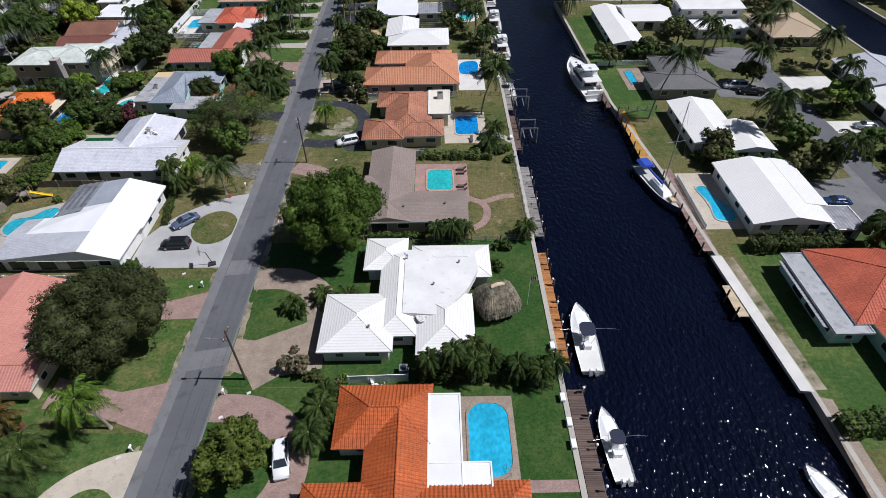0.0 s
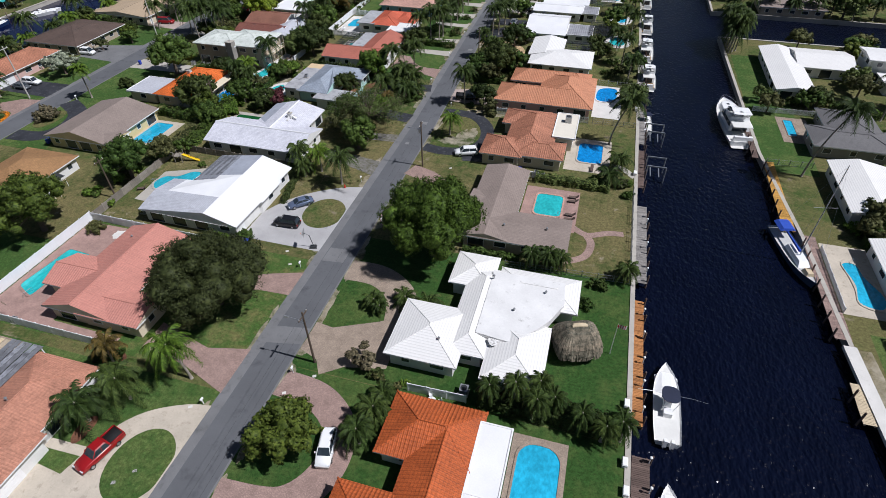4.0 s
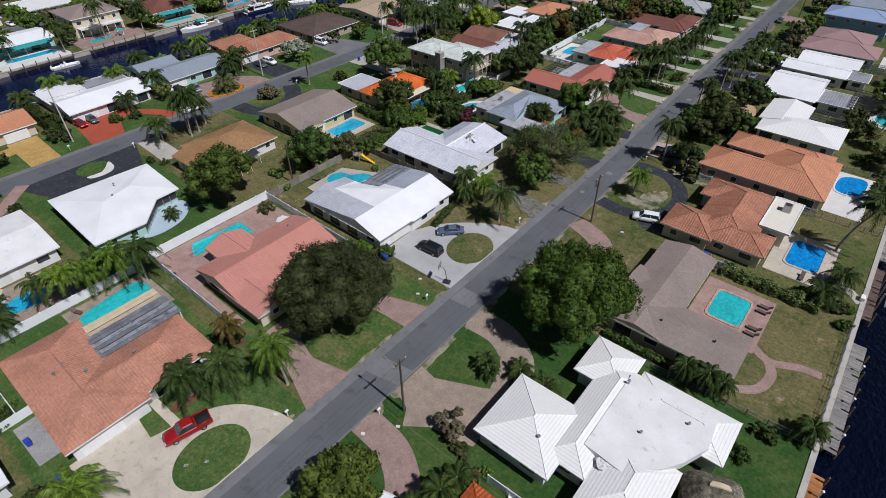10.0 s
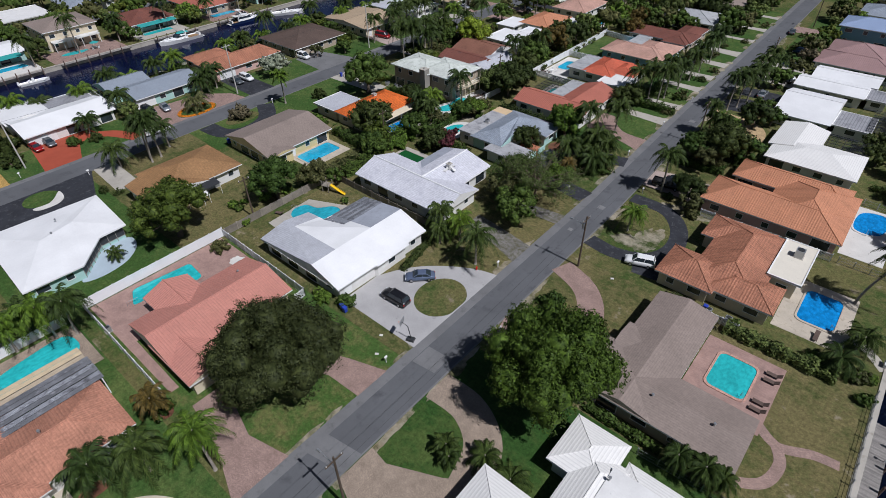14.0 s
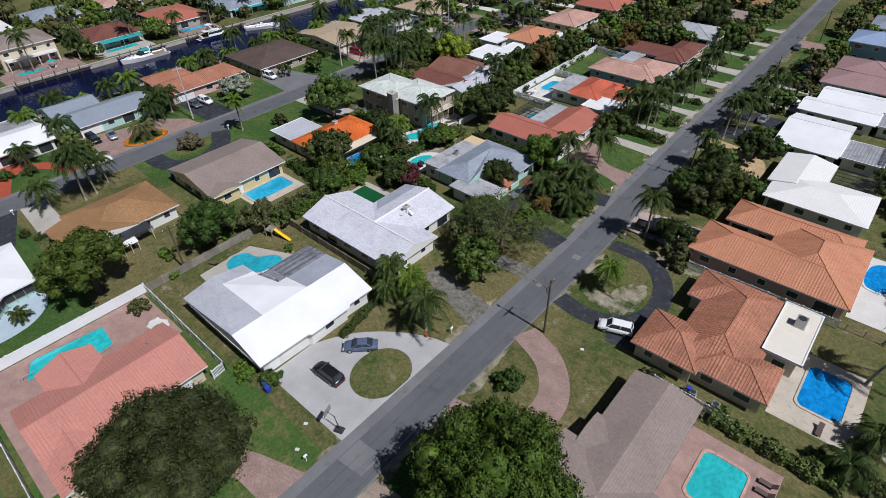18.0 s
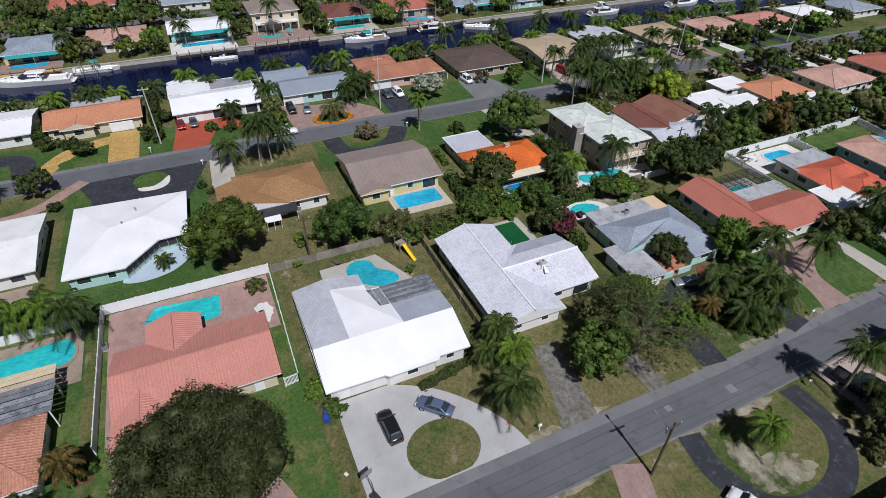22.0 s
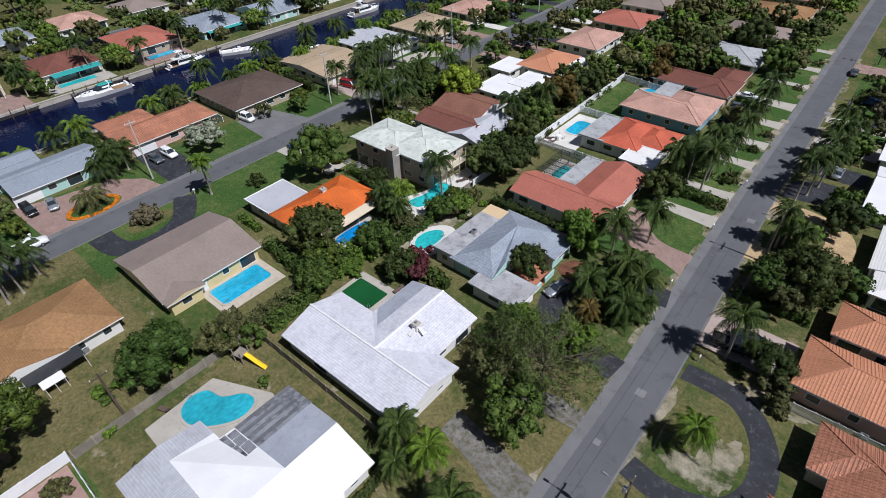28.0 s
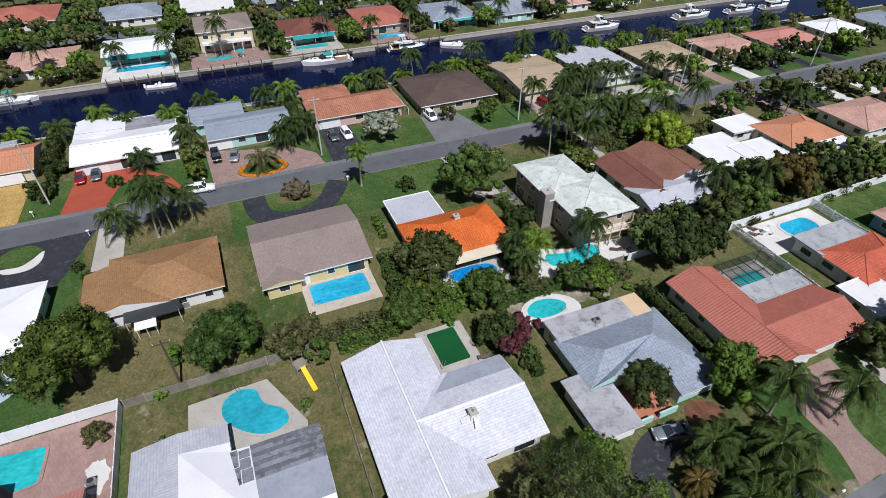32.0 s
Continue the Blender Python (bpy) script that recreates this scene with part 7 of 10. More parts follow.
for k, (x, y) in enumerate(((-112, 190), (-113, 206), (-112, 224), (-134, 199), (-133, 221), (-134, 236), (-112, 241), (-131, 255), (-108, 262), (-133, 270), (-112, 282), (-80, 214), (-80, 228), (-79, 240), (-80, 256), (-79, 272), (-44, 268), (-22, 262), (-22, 284), (-44, 286), (-80, 290))):
    tree(x, y, ("large", "medium_a", "medium_b")[k % 3], (LEAF_GREEN, LEAF_DARK, LEAF_OLIVE, LEAF_BRIGHT)[k % 4], "leafy neighbourhood tree between houses", 0.75 if k % 3 == 0 else 1.25)
for k, (x, y) in enumerate(((-222, 24), (-224, 45), (-200, 47), (-222, 72), (-201, 73), (-224, 96), (-201, 97), (-224, 121), (-200, 122), (-224, 146), (-199, 145), (-222, 168), (-240, 41), (-262, 44), (-238, 72), (-262, 70), (-240, 95), (-196, 168), (-222, 190), (-196, 190), (-240, 118), (-262, 96), (-196, 215), (-222, 214), (-262, 120), (-240, 142))):
    tree(x, y, ("medium_a", "medium_b", "large")[k % 3], (LEAF_GREEN, LEAF_DARK, LEAF_BRIGHT)[k % 3], "leafy tree between waterside houses", 1.15 if k % 3 < 2 else 0.75)
for k, (x, y) in enumerate(((73.5, 87), (71, 94), (54, 91.5), (74, 122.8), (86, 92), (66, 148), (92, 88), (70, 64), (58, 178), (90, 76))):
    tree(x, y, ("medium_a", "medium_b", "small_a", "large")[k % 4], (LEAF_DARK, LEAF_GREEN, LEAF_OLIVE)[k % 3], "dense garden tree across the canal", (1.0, 1.1, 1.4, 0.7)[k % 4])

# trees that fill the lot lines and verges
_rt = random.Random(11)
def fill_trees(x0, x1, y0, y1, n, size):
    """Scatter trees over a stretch of the plan, clear of houses, pools and driveways."""
    made = 0
    for _ in range(n * 6):
        if made == n:
            break
        x, y, s = _rt.uniform(x0, x1), _rt.uniform(y0, y1), size * _rt.uniform(0.75, 1.2)
        if not is_clear(x, y, 1.9 * s):
            continue
        made += 1
        tree(x, y, _rt.choice(("medium_a", "medium_b", "round", "medium_a")), _rt.choice((LEAF_GREEN, LEAF_OLIVE, LEAF_GREEN, LEAF_OLIVE, LEAF_DARK, LEAF_BRIGHT, LEAF_TIPPED, LEAF_MOSS)), "leafy garden tree on a lot line", s, flat=_rt.uniform(0.8, 1.1))


fill_trees(-92, -77, 95, 123, 9, 0.95)
fill_trees(-84, -78, 76, 84, 2, 0.6)
fill_trees(-24, -16, 128, 166, 6, 0.95)
fill_trees(-23, -16, 166, 262, 10, 1.0)
fill_trees(-49, -44, 150, 262, 9, 1.0)
fill_trees(-92, -77, 135, 200, 16, 1.05)
fill_trees(-92, -76, 200, 300, 30, 1.2)
fill_trees(-76, -71, 200, 300, 12, 1.1)
fill_trees(-50, -44, 212, 300, 12, 1.1)
fill_trees(-70, -50, 209, 221, 8, 1.1)
fill_trees(-70, -50, 236, 243, 8, 1.1)
fill_trees(-70, -50, 258, 268, 8, 1.1)
fill_trees(-118, -106, 200, 300, 12, 1.0)
fill_trees(-118, -104, 128, 262, 12, 0.95)
fill_trees(-136, -129, 166, 262, 11, 0.9)
fill_trees(4, 14, 120, 262, 16, 0.95)
fill_trees(66, 76, 62, 108, 4, 0.8)
fill_trees(66, 76, 148, 182, 6, 0.9)
fill_trees(88, 112, 60, 182, 14, 0.9)
fill_trees(135, 190, -40, 206, 90, 1.5)
fill_trees(40, 130, 222, 300, 40, 1.4)
fill_trees(-300, -240, -60, -14, 30, 1.4)
fill_trees(-226, -200, -60, -14, 16, 1.3)
fill_trees(-228, -196, -2, 5, 10, 1.0)
fill_trees(-300, -238, 0, 13, 14, 1.2)
fill_trees(-226, -219, 4, 60, 10, 1.2)
fill_trees(-228, -222, 60, 200, 20, 1.2)
fill_trees(-204, -194, 24, 27, 3, 0.8)
fill_trees(-204, -194, 46, 50, 3, 0.8)
fill_trees(-204, -194, 96, 101, 3, 0.9)
fill_trees(-204, -194, 120, 126, 4, 0.9)
fill_trees(-196, -140, -60, -4, 30, 1.3)
fill_trees(-204, -192, 4, 230, 18, 1.0)
fill_trees(-226, -219, 4, 230, 26, 1.1)
fill_trees(-262, -238, 4, 230, 44, 1.2)
fill_trees(-300, -266, 10, 240, 46, 1.4)
fill_trees(-161, -157, 4, 230, 14, 0.8)
fill_trees(-141, -129, 4, 140, 5, 0.7)
fill_trees(-77, -70, 108, 133, 4, 0.7)
fill_trees(42, 60, 134, 142, 4, 0.8)
fill_trees(48, 66, 86, 90, 3, 0.8)
fill_trees(-110, -86, 142, 146, 3, 0.8)
fill_trees(-160, -140, 143, 149, 4, 0.9)
fill_trees(-110, -80, 262, 330, 20, 1.2)
fill_trees(-60, 10, 262, 340, 24, 1.2)
fill_trees(-160, -110, 262, 330, 18, 1.2)
fill_trees(40, 110, 210, 250, 16, 1.2)

# palms that stand out
def stand_palm(x, y, h, head, size, bend, mat):
    palm(x, y, h, ("tall slender palm with feathery fronds" if h > 5 else "short bushy palm with arching fronds"), head, size, bend, mat, 0 if abs(bend) > 1.4 else None)


stand_palm(-40.1, 34.2, 6, 1, 1.15, -1.5, LEAF_PALM_BRIGHT)
stand_palm(-45.7, 29.4, 4, 1, 1.2, 0.3, LEAF_PALM)
stand_palm(-48.4, 25.4, 4, 1, 1.2, 0.4, LEAF_PALM)
stand_palm(-51.2, 33.2, 4, 3, 1.1, 0.3, LEAF_RUST)
stand_palm(-39.9, 10.2, 5, 1, 1.25, -2.6, LEAF_PALM_BRIGHT)
stand_palm(-21.6, 53.0, 1, 3, 0.9, 0.1, LEAF_PALM)
stand_palm(-20.4, 52.0, 1, 3, 0.7, 0.1, LEAF_PALM)
stand_palm(-50.0, 85.2, 4, 2, 1.15, 0.3, LEAF_PALM)
stand_palm(-45.2, 84.6, 4, 2, 1.2, 0.3, LEAF_PALM_BRIGHT)
stand_palm(-39.4, 81.4, 6, 1, 1.2, 0.4, LEAF_PALM)
stand_palm(-47.6, 82.0, 3, 2, 0.9, 0.2, LEAF_PALM)
stand_palm(-24.4, 105.6, 4, 1, 0.95, 0.5, LEAF_PALM_BRIGHT)
stand_palm(-25.0, 121.4, 8, 1, 1.1, -0.5, LEAF_PALM)
stand_palm(-43.2, 138.0, 6, 0, 1.2, 0.4, LEAF_PALM)
stand_palm(-41.4, 125.0, 5, 1, 1.2, 0.3, LEAF_PALM)
stand_palm(-38.6, 124.6, 4, 0, 1.15, 0.3, LEAF_PALM)
stand_palm(-39.2, 118.8, 3, 1, 1.1, 0.3, LEAF_PALM)
stand_palm(-42.6, 116.2, 2, 2, 0.8, 0.2, LEAF_RUST)
stand_palm(-37.4, 122.2, 2, 2, 1.1, 0.2, LEAF_PALM)
stand_palm(-44.6, 119.6, 4, 0, 1.1, 0.3, LEAF_PALM)
stand_palm(-40.6, 121.4, 3, 2, 1.0, 0.2, LEAF_PALM)
stand_palm(-42.4, 125.6, 4, 2, 1.3, 0.3, LEAF_PALM)
stand_palm(-45.4, 122.6, 3, 2, 1.1, 0.2, LEAF_PALM)
stand_palm(-40.4, 121.6, 3, 1, 1.0, 0.2, LEAF_PALM)
stand_palm(-41.5, 129.4, 3, 2, 1.1, 0.2, LEAF_PALM)
stand_palm(-41.9, 157.6, 9, 0, 1.2, 0.5, LEAF_PALM)
stand_palm(-45.4, 160.6, 8, 0, 1.2, 0.3, LEAF_PALM)
stand_palm(-42.4, 163.5, 7, 0, 1.1, -0.4, LEAF_PALM)
stand_palm(-44.0, 168.5, 8, 2, 1.2, 0.4, LEAF_PALM)
stand_palm(-42.0, 171.5, 6, 0, 1.1, 0.4, LEAF_PALM)
stand_palm(-41.8, 178.5, 7, 0, 1.1, 0.4, LEAF_PALM)
stand_palm(-42.0, 186.5, 7, 0, 1.1, 0.4, LEAF_PALM)
stand_palm(-42.2, 195.0, 7, 0, 1.1, 0.4, LEAF_PALM)
stand_palm(-42.8, 203, 7, 0, 1.1, -0.4, LEAF_PALM)
stand_palm(-25.8, 151.2, 4, 3, 1.3, 0.2, LEAF_PALM_BRIGHT)
stand_palm(-23.8, 148.8, 5, 3, 1.2, 0.3, LEAF_PALM)
stand_palm(-26.6, 150.0, 7, 2, 1.0, 0.3, LEAF_PALM)
stand_palm(-27.6, 166.0, 8, 0, 1.1, -0.6, LEAF_PALM)
stand_palm(-26.4, 169.4, 8, 0, 1.1, 0.4, LEAF_PALM)
stand_palm(-25.4, 173.6, 7, 0, 1.1, -0.4, LEAF_PALM)
stand_palm(-26.2, 179.0, 7, 0, 1.1, 0.4, LEAF_PALM)
stand_palm(-26.0, 186.0, 7, 0, 1.1, 0.4, LEAF_PALM)
stand_palm(-26.6, 197.0, 6, 2, 1.1, 0.4, LEAF_PALM)
stand_palm(-24.0, 190.5, 6, 2, 1.1, 0.4, LEAF_PALM)
stand_palm(9.6, 110.2, 10, 0, 1.35, 2.6, LEAF_PALM)
stand_palm(46.5, 107.5, 14, 0, 1.3, 3.2, LEAF_PALM)
stand_palm(14.2, 68.4, 2, 2, 0.9, 0.1, LEAF_PALM)
stand_palm(1.4, 41.4, 5, 2, 0.78, 0.3, LEAF_PALM)
stand_palm(-1.6, 40.4, 4, 2, 0.78, 0.2, LEAF_PALM)
stand_palm(3.9, 40.2, 4, 2, 0.78, 0.3, LEAF_PALM)
stand_palm(6.4, 41.6, 3, 2, 0.78, 0.2, LEAF_PALM)
stand_palm(9.6, 40.6, 3, 2, 0.78, 0.2, LEAF_PALM)
stand_palm(12.2, 39.4, 3, 2, 0.78, 0.2, LEAF_PALM)
stand_palm(14.4, 40.0, 3, 1, 0.78, 0.5, LEAF_PALM)
stand_palm(4.2, 42.6, 4, 2, 0.78, 0.2, LEAF_PALM)
stand_palm(-14.6, 34.6, 3, 2, 1.0, 0.2, LEAF_PALM)
stand_palm(-15.2, 31.6, 3, 2, 1.0, 0.2, LEAF_PALM)
stand_palm(-14.2, 37.2, 2, 2, 0.9, 0.1, LEAF_PALM)
stand_palm(-13.6, 54.2, 1, 1, 0.9, 0.1, LEAF_PALM)
stand_palm(-17.2, 54.6, 1, 1, 0.8, 0.1, LEAF_PALM)
stand_palm(2.0, 67.6, 3, 2, 0.9, 0.2, LEAF_PALM)
stand_palm(-0.6, 67.4, 3, 2, 0.8, 0.2, LEAF_PALM)
stand_palm(4.2, 68.2, 2, 2, 0.8, 0.2, LEAF_PALM)
stand_palm(11.6, 100.4, 2, 1, 1.0, 0.2, LEAF_PALM)
stand_palm(10.2, 94.6, 2, 1, 1.0, 0.2, LEAF_PALM)
stand_palm(-77.0, 26.0, 5, 2, 1.2, 0.3, LEAF_PALM_BRIGHT)
stand_palm(-75.4, 30.6, 6, 1, 1.2, 0.3, LEAF_PALM_BRIGHT)
stand_palm(-74.0, 32.8, 6, 1, 1.2, 0.4, LEAF_PALM)
stand_palm(-78.4, 23.4, 5, 2, 1.2, 0.2, LEAF_PALM_BRIGHT)
stand_palm(-79.6, 28.6, 4, 2, 1.2, 0.2, LEAF_PALM)
stand_palm(-80.4, 20.2, 4, 1, 1.0, 0.2, LEAF_PALM)
stand_palm(-81.0, 14.4, 4, 1, 1.0, 0.3, LEAF_PALM)
stand_palm(-78.0, 14.0, 3, 2, 1.0, 0.2, LEAF_PALM)
stand_palm(-119.0, 15.0, 5, 1, 1.3, 0.6, LEAF_PALM)
stand_palm(-113.2, 64.0, 9, 0, 1.25, -1.0, LEAF_PALM)
stand_palm(-114.0, 66.4, 9, 0, 1.25, 1.0, LEAF_PALM)
stand_palm(-115.4, 64.6, 8, 0, 1.2, -0.6, LEAF_PALM)
stand_palm(-116.4, 58.8, 4, 1, 1.2, 0.5, LEAF_PALM)
stand_palm(-116.8, 69.8, 5, 1, 1.1, 0.4, LEAF_PALM)
stand_palm(-115.6, 100.6, 7, 3, 1.2, 0.2, LEAF_PALM_BRIGHT)
stand_palm(-129.9, 84.0, 2, 1, 1.3, 0.1, LEAF_OLIVE)
stand_palm(-141.0, 71.4, 5, 1, 1.2, 0.3, LEAF_PALM)
stand_palm(-137.6, 92.2, 5, 0, 1.3, 0.3, LEAF_PALM)
stand_palm(-136.6, 89.8, 4, 0, 1.2, 0.3, LEAF_PALM)
stand_palm(-138.4, 95.0, 5, 0, 1.1, 0.3, LEAF_PALM)
stand_palm(-138.0, 61.4, 3, 1, 1.1, 0.2, LEAF_PALM)
stand_palm(-111.6, 140.4, 9, 0, 1.25, 0.7, LEAF_PALM)
stand_palm(-109.8, 143.0, 10, 0, 1.3, -0.8, LEAF_PALM)
stand_palm(-112.4, 145.0, 9, 0, 1.2, 0.5, LEAF_PALM)
stand_palm(-106.8, 146.4, 8, 0, 1.3, 0.9, LEAF_PALM)
stand_palm(-108.4, 148.8, 7, 0, 1.2, -0.7, LEAF_PALM)
stand_palm(-81.8, 119.4, 5, 2, 1.2, 0.3, LEAF_PALM_BRIGHT)
stand_palm(-84.2, 116.8, 5, 2, 1.2, 0.3, LEAF_PALM)
stand_palm(-80.0, 116.4, 4, 2, 1.1, 0.3, LEAF_PALM)
stand_palm(-130.5, 157.2, 7, 0, 1.2, 0.4, LEAF_PALM)
stand_palm(-133.2, 159.8, 8, 0, 1.2, -0.5, LEAF_PALM)
stand_palm(-132.0, 163.5, 7, 0, 1.2, 0.4, LEAF_PALM)
stand_palm(-118.8, 146.6, 8, 0, 1.2, 0.4, LEAF_PALM)
stand_palm(-131.4, 172, 7, 0, 1.3, 0.4, LEAF_PALM)
stand_palm(-133.4, 184, 7, 0, 1.3, 0.4, LEAF_PALM)
stand_palm(-118.8, 172.1, 7, 0, 1.2, 0.4, LEAF_PALM_BRIGHT)
stand_palm(-116.0, 148.4, 8, 0, 1.2, -0.5, LEAF_PALM)
for k, (x, y) in enumerate(((-160, 128), (-159.8, 146), (-160.4, 162), (-159.6, 172), (-134.4, 167), (-133.6, 170), (-131.6, 147.5), (-130.2, 155), (-116.8, 158), (-115.6, 154), (-115.0, 162), (-112.8, 170), (-130.6, 190), (-115.4, 183), (-106.6, 203), (-84.6, 158.6), (-82.4, 166.4), (-80.2, 128.4), (-46.6, 131.6), (-47.4, 157.6))):
    palm(x, y, 7 + k * 5 % 5, "tall dark palm among houses", k % 2, 1.2, 0.5 if k % 2 else -0.6)
for k in range(34):
    # along the banks of both canals and the far streets
    y = 14 + k * 7.3 + (k * 37 % 11) * 0.4
    palm(-164.0 + 3.6 + (k * 17 % 5) * 0.9, y, 2 + k % 3, "short palm at the water's edge", k % 2, 1.25, 0.4, (LEAF_PALM, LEAF_PALM_BRIGHT)[k % 2])
    if k % 2:
        palm(-194.5 - (k * 29 % 7), y + 2, 6 + k % 5, "tall palm beyond the canal", k % 2, 1.15, 0.6)
    if k % 2 == 0:
        palm(12.5 - (k * 13 % 6) * 0.9, 145 + k * 5.1, 5 + k % 4, "tall palm beside a dock", k % 3, 1.15, 0.5)
for k in range(15):
    palm((70, 88, 92, 73, 95, 66)[k % 6] + (k * 7 % 5), 64 + k * 6.6, 5 + k % 6, "palm in a garden across the canal", k % 2, 1.3, 0.6)
for k in range(10):
    palm(39.4 + (k % 3), 171 + (k * 7 % 12), 6 + k % 4, "palm on a point of land between canals", k % 2, 1.3, 0.4)
    palm(44 + k * 6, 209.5 + k % 3, 4 + k % 3, "palm at the side canal", 2, 1.3, 0.4)

# clumps and hedges
hedge([(-3, 40.9), (13.6, 40.9)], 2.2, 2.2, LEAF_DARK, "tall loose hedge of tropical shrubs", 1)
hedge([(-3.5, 92.6), (10.5, 92.4)], 1.6, 1.5, LEAF_MOSS, "loose olive-green hedge along the lot line", 2)
hedge([(-12, 68.4), (-2.5, 68.3)], 1.0, 1.0, LEAF_GREEN, "clipped green hedge along a house wall", 3)
hedge([(-79.5, 98), (-79.0, 107.5)], 4.0, 2.6, LEAF_BRIGHT, "broad bright green thicket behind a yard", 4)
hedge([(-76.5, 86), (-77.0, 95)], 1.6, 2.2, LEAF_GREEN, "green hedge behind a house", 5)
hedge([(-79.6, 82.4), (-79.2, 97)], 2.0, 2.0, LEAF_OLIVE, "loose hedge at the back of a pool yard", 6)
hedge([(-70.4, 131.4), (-52, 131.2)], 1.6, 2.0, LEAF_DARK, "dark hedge between two houses", 7)
hedge([(-49, 80.9), (-47.4, 72.5)], 1.0, 0.9, LEAF_DARK, "low clipped hedge beside a white house", 8)
hedge([(-53.9, 60.6), (-53.0, 60.2)], 1.4, 1.1, LEAF_BRIGHT, "small yellow-green hedge beside a white fence", 9)
hedge([(-50.6, 46.2), (-49.6, 49.6)], 1.0, 0.8, LEAF_YELLOW, "low yellow-green hedge under a front window", 24)
hedge([(50, 64.4), (66, 64.6)], 2.6, 2.2, LEAF_DARK, "dark hedge between waterside lots", 10)
hedge([(52, 87.6), (66, 87.4)], 2.0, 2.0, LEAF_GREEN, "green hedge between waterside lots", 11)
hedge([(47, 32.5), (62, 33.5)], 2.6, 2.0, LEAF_GREEN, "hedge at the end of a lawn", 12)
hedge([(-158, 44.6), (-140, 45.2)], 2.0, 3.2, LEAF_DARK, "tall dark hedge beside a white house", 13)
hedge([(-148, 21.8), (-140, 21.8)], 2.0, 2.2, LEAF_GREEN, "dense green hedge on the lot line", 14)
hedge([(-160, 94.6), (-142, 95)], 1.8, 2.0, LEAF_GREEN, "green hedge between waterside houses", 15)
hedge([(-104, 99.6), (-98, 99.4)], 1.2, 1.1, LEAF_BRIGHT, "low yellow-green hedge beside a house", 16)
hedge([(-90, 122.6), (-100, 122.8)], 1.4, 1.6, LEAF_GREEN, "green hedge beside a two-storey house", 17)
hedge([(-76, 109), (-76, 131)], 1.6, 1.8, LEAF_GREEN, "hedge behind a pool", 18)
hedge([(-93, 98), (-81, 96.5)], 2.0, 1.8, LEAF_GREEN, "leafy green hedge behind a pool", 19)
hedge([(-69, 109.2), (-62.5, 108.8)], 1.6, 1.8, LEAF_GREEN, "green hedge under flowering bougainvillea", 20)
hedge([(-138.5, 145.0), (-157, 145.4)], 2.0, 2.4, LEAF_DARK, "dark leafy hedge between houses", 21)
hedge([(-28, 134.2), (-18, 134.6)], 1.4, 1.6, LEAF_GREEN, "hedge beside a driveway", 22)
hedge([(-49.6, 155.6), (-36.6, 155.8)], 1.6, 1.6, LEAF_GREEN, "green hedge between two driveways", 23)
_rng = random.Random(7)
SHRUB_LOOKS = ((LEAF_GREEN, "leafy green shrub in a garden"), (LEAF_DARK, "dark green shrub in a garden"), (LEAF_BRIGHT, "bright green shrub in a garden"), (LEAF_OLIVE, "dull olive-green shrub in a garden"))
for x, y, s, mat, lab in ((-24.7, 81.2, 1.9, LEAF_GREEN, "round clipped shrub on a lawn island"), (-116.9, 88.4, 2.6, LEAF_BROWN, "round brownish clipped bush"), (-111.8, 108.6, 1.8, LEAF_DARK, "round dark shrub on a lawn"), (-52.0, 60.0, 1.3, LEAF_BRIGHT, "round clipped bush beside a fence"), (-48.6, 61.6, 1.5, LEAF_GREEN, "round clipped bush by a driveway"),
                          (-75.2, 56.6, 1.5, LEAF_OLIVE, "round grey-green bush in a paved yard"), (-134.5, 56.5, 1.6, LEAF_GREEN, "round green shrub beside a driveway"), (-133.0, 60.8, 1.5, LEAF_DARK, "round green shrub beside a driveway"), (-144.0, 46.5, 2.4, LEAF_DARK, "large dark shrub beside a house"), (-135.5, 44.2, 2.6, LEAF_DARK, "large dark bush beside a pole"), (-134.0, 30.0, 1.6, LEAF_GREEN, "green shrub in a planting bed"), (-137, 28, 1.8, LEAF_DARK, "green shrub in a planting bed"), (-139, 24, 2.0, LEAF_DARK, "dark green shrub beside a bed"), (8.6, 61.0, 1.2, LEAF_GREEN, "round shrub on a lawn"), (10.2, 65.6, 1.3, LEAF_PALM, "low spiky shrub on a lawn")):
    shrub(x, y, mat, lab, s)
_stuff = Mesh()
_mats = [LEAF_GREEN, LEAF_DARK, LEAF_BRIGHT, LEAF_OLIVE]
_sv = [(np.array([w.co for w in me.vertices]), [tuple(p.vertices) for p in me.polygons if p.material_index == 0]) for me in SHRUBS]
def fill_shrubs(x0, x1, y0, y1, n, s):
    """Scatter shrubs: single ones near the walk, the far ones joined."""
    for k in range(n):
        x, y, sz, tn, which, pick = _rng.uniform(x0, x1), _rng.uniform(y0, y1), s * _rng.uniform(0.6, 1.25), _rng.uniform(0, 6.28), _rng.randrange(4), _rng.randrange(4)
        if not is_clear(x, y, 0.75 * sz):
            continue
        near = -95 < x < 16 and 20 < y < 135
        if near:
            shrub(x, y, _mats[pick], SHRUB_LOOKS[pick][1], sz)
            continue
        v, f = _sv[which]
        c, d = math.cos(tn), math.sin(tn)
        w = np.column_stack([x + sz * (c * v[:, 0] - d * v[:, 1]), y + sz * (d * v[:, 0] + c * v[:, 1]), sz * v[:, 2]])
        k0 = len(_stuff.v)
        _stuff.v += w.tolist()
        _stuff.f += [tuple(k0 + i for i in q) for q in f[::3]]
        _stuff.m += [pick] * len(f[::3])


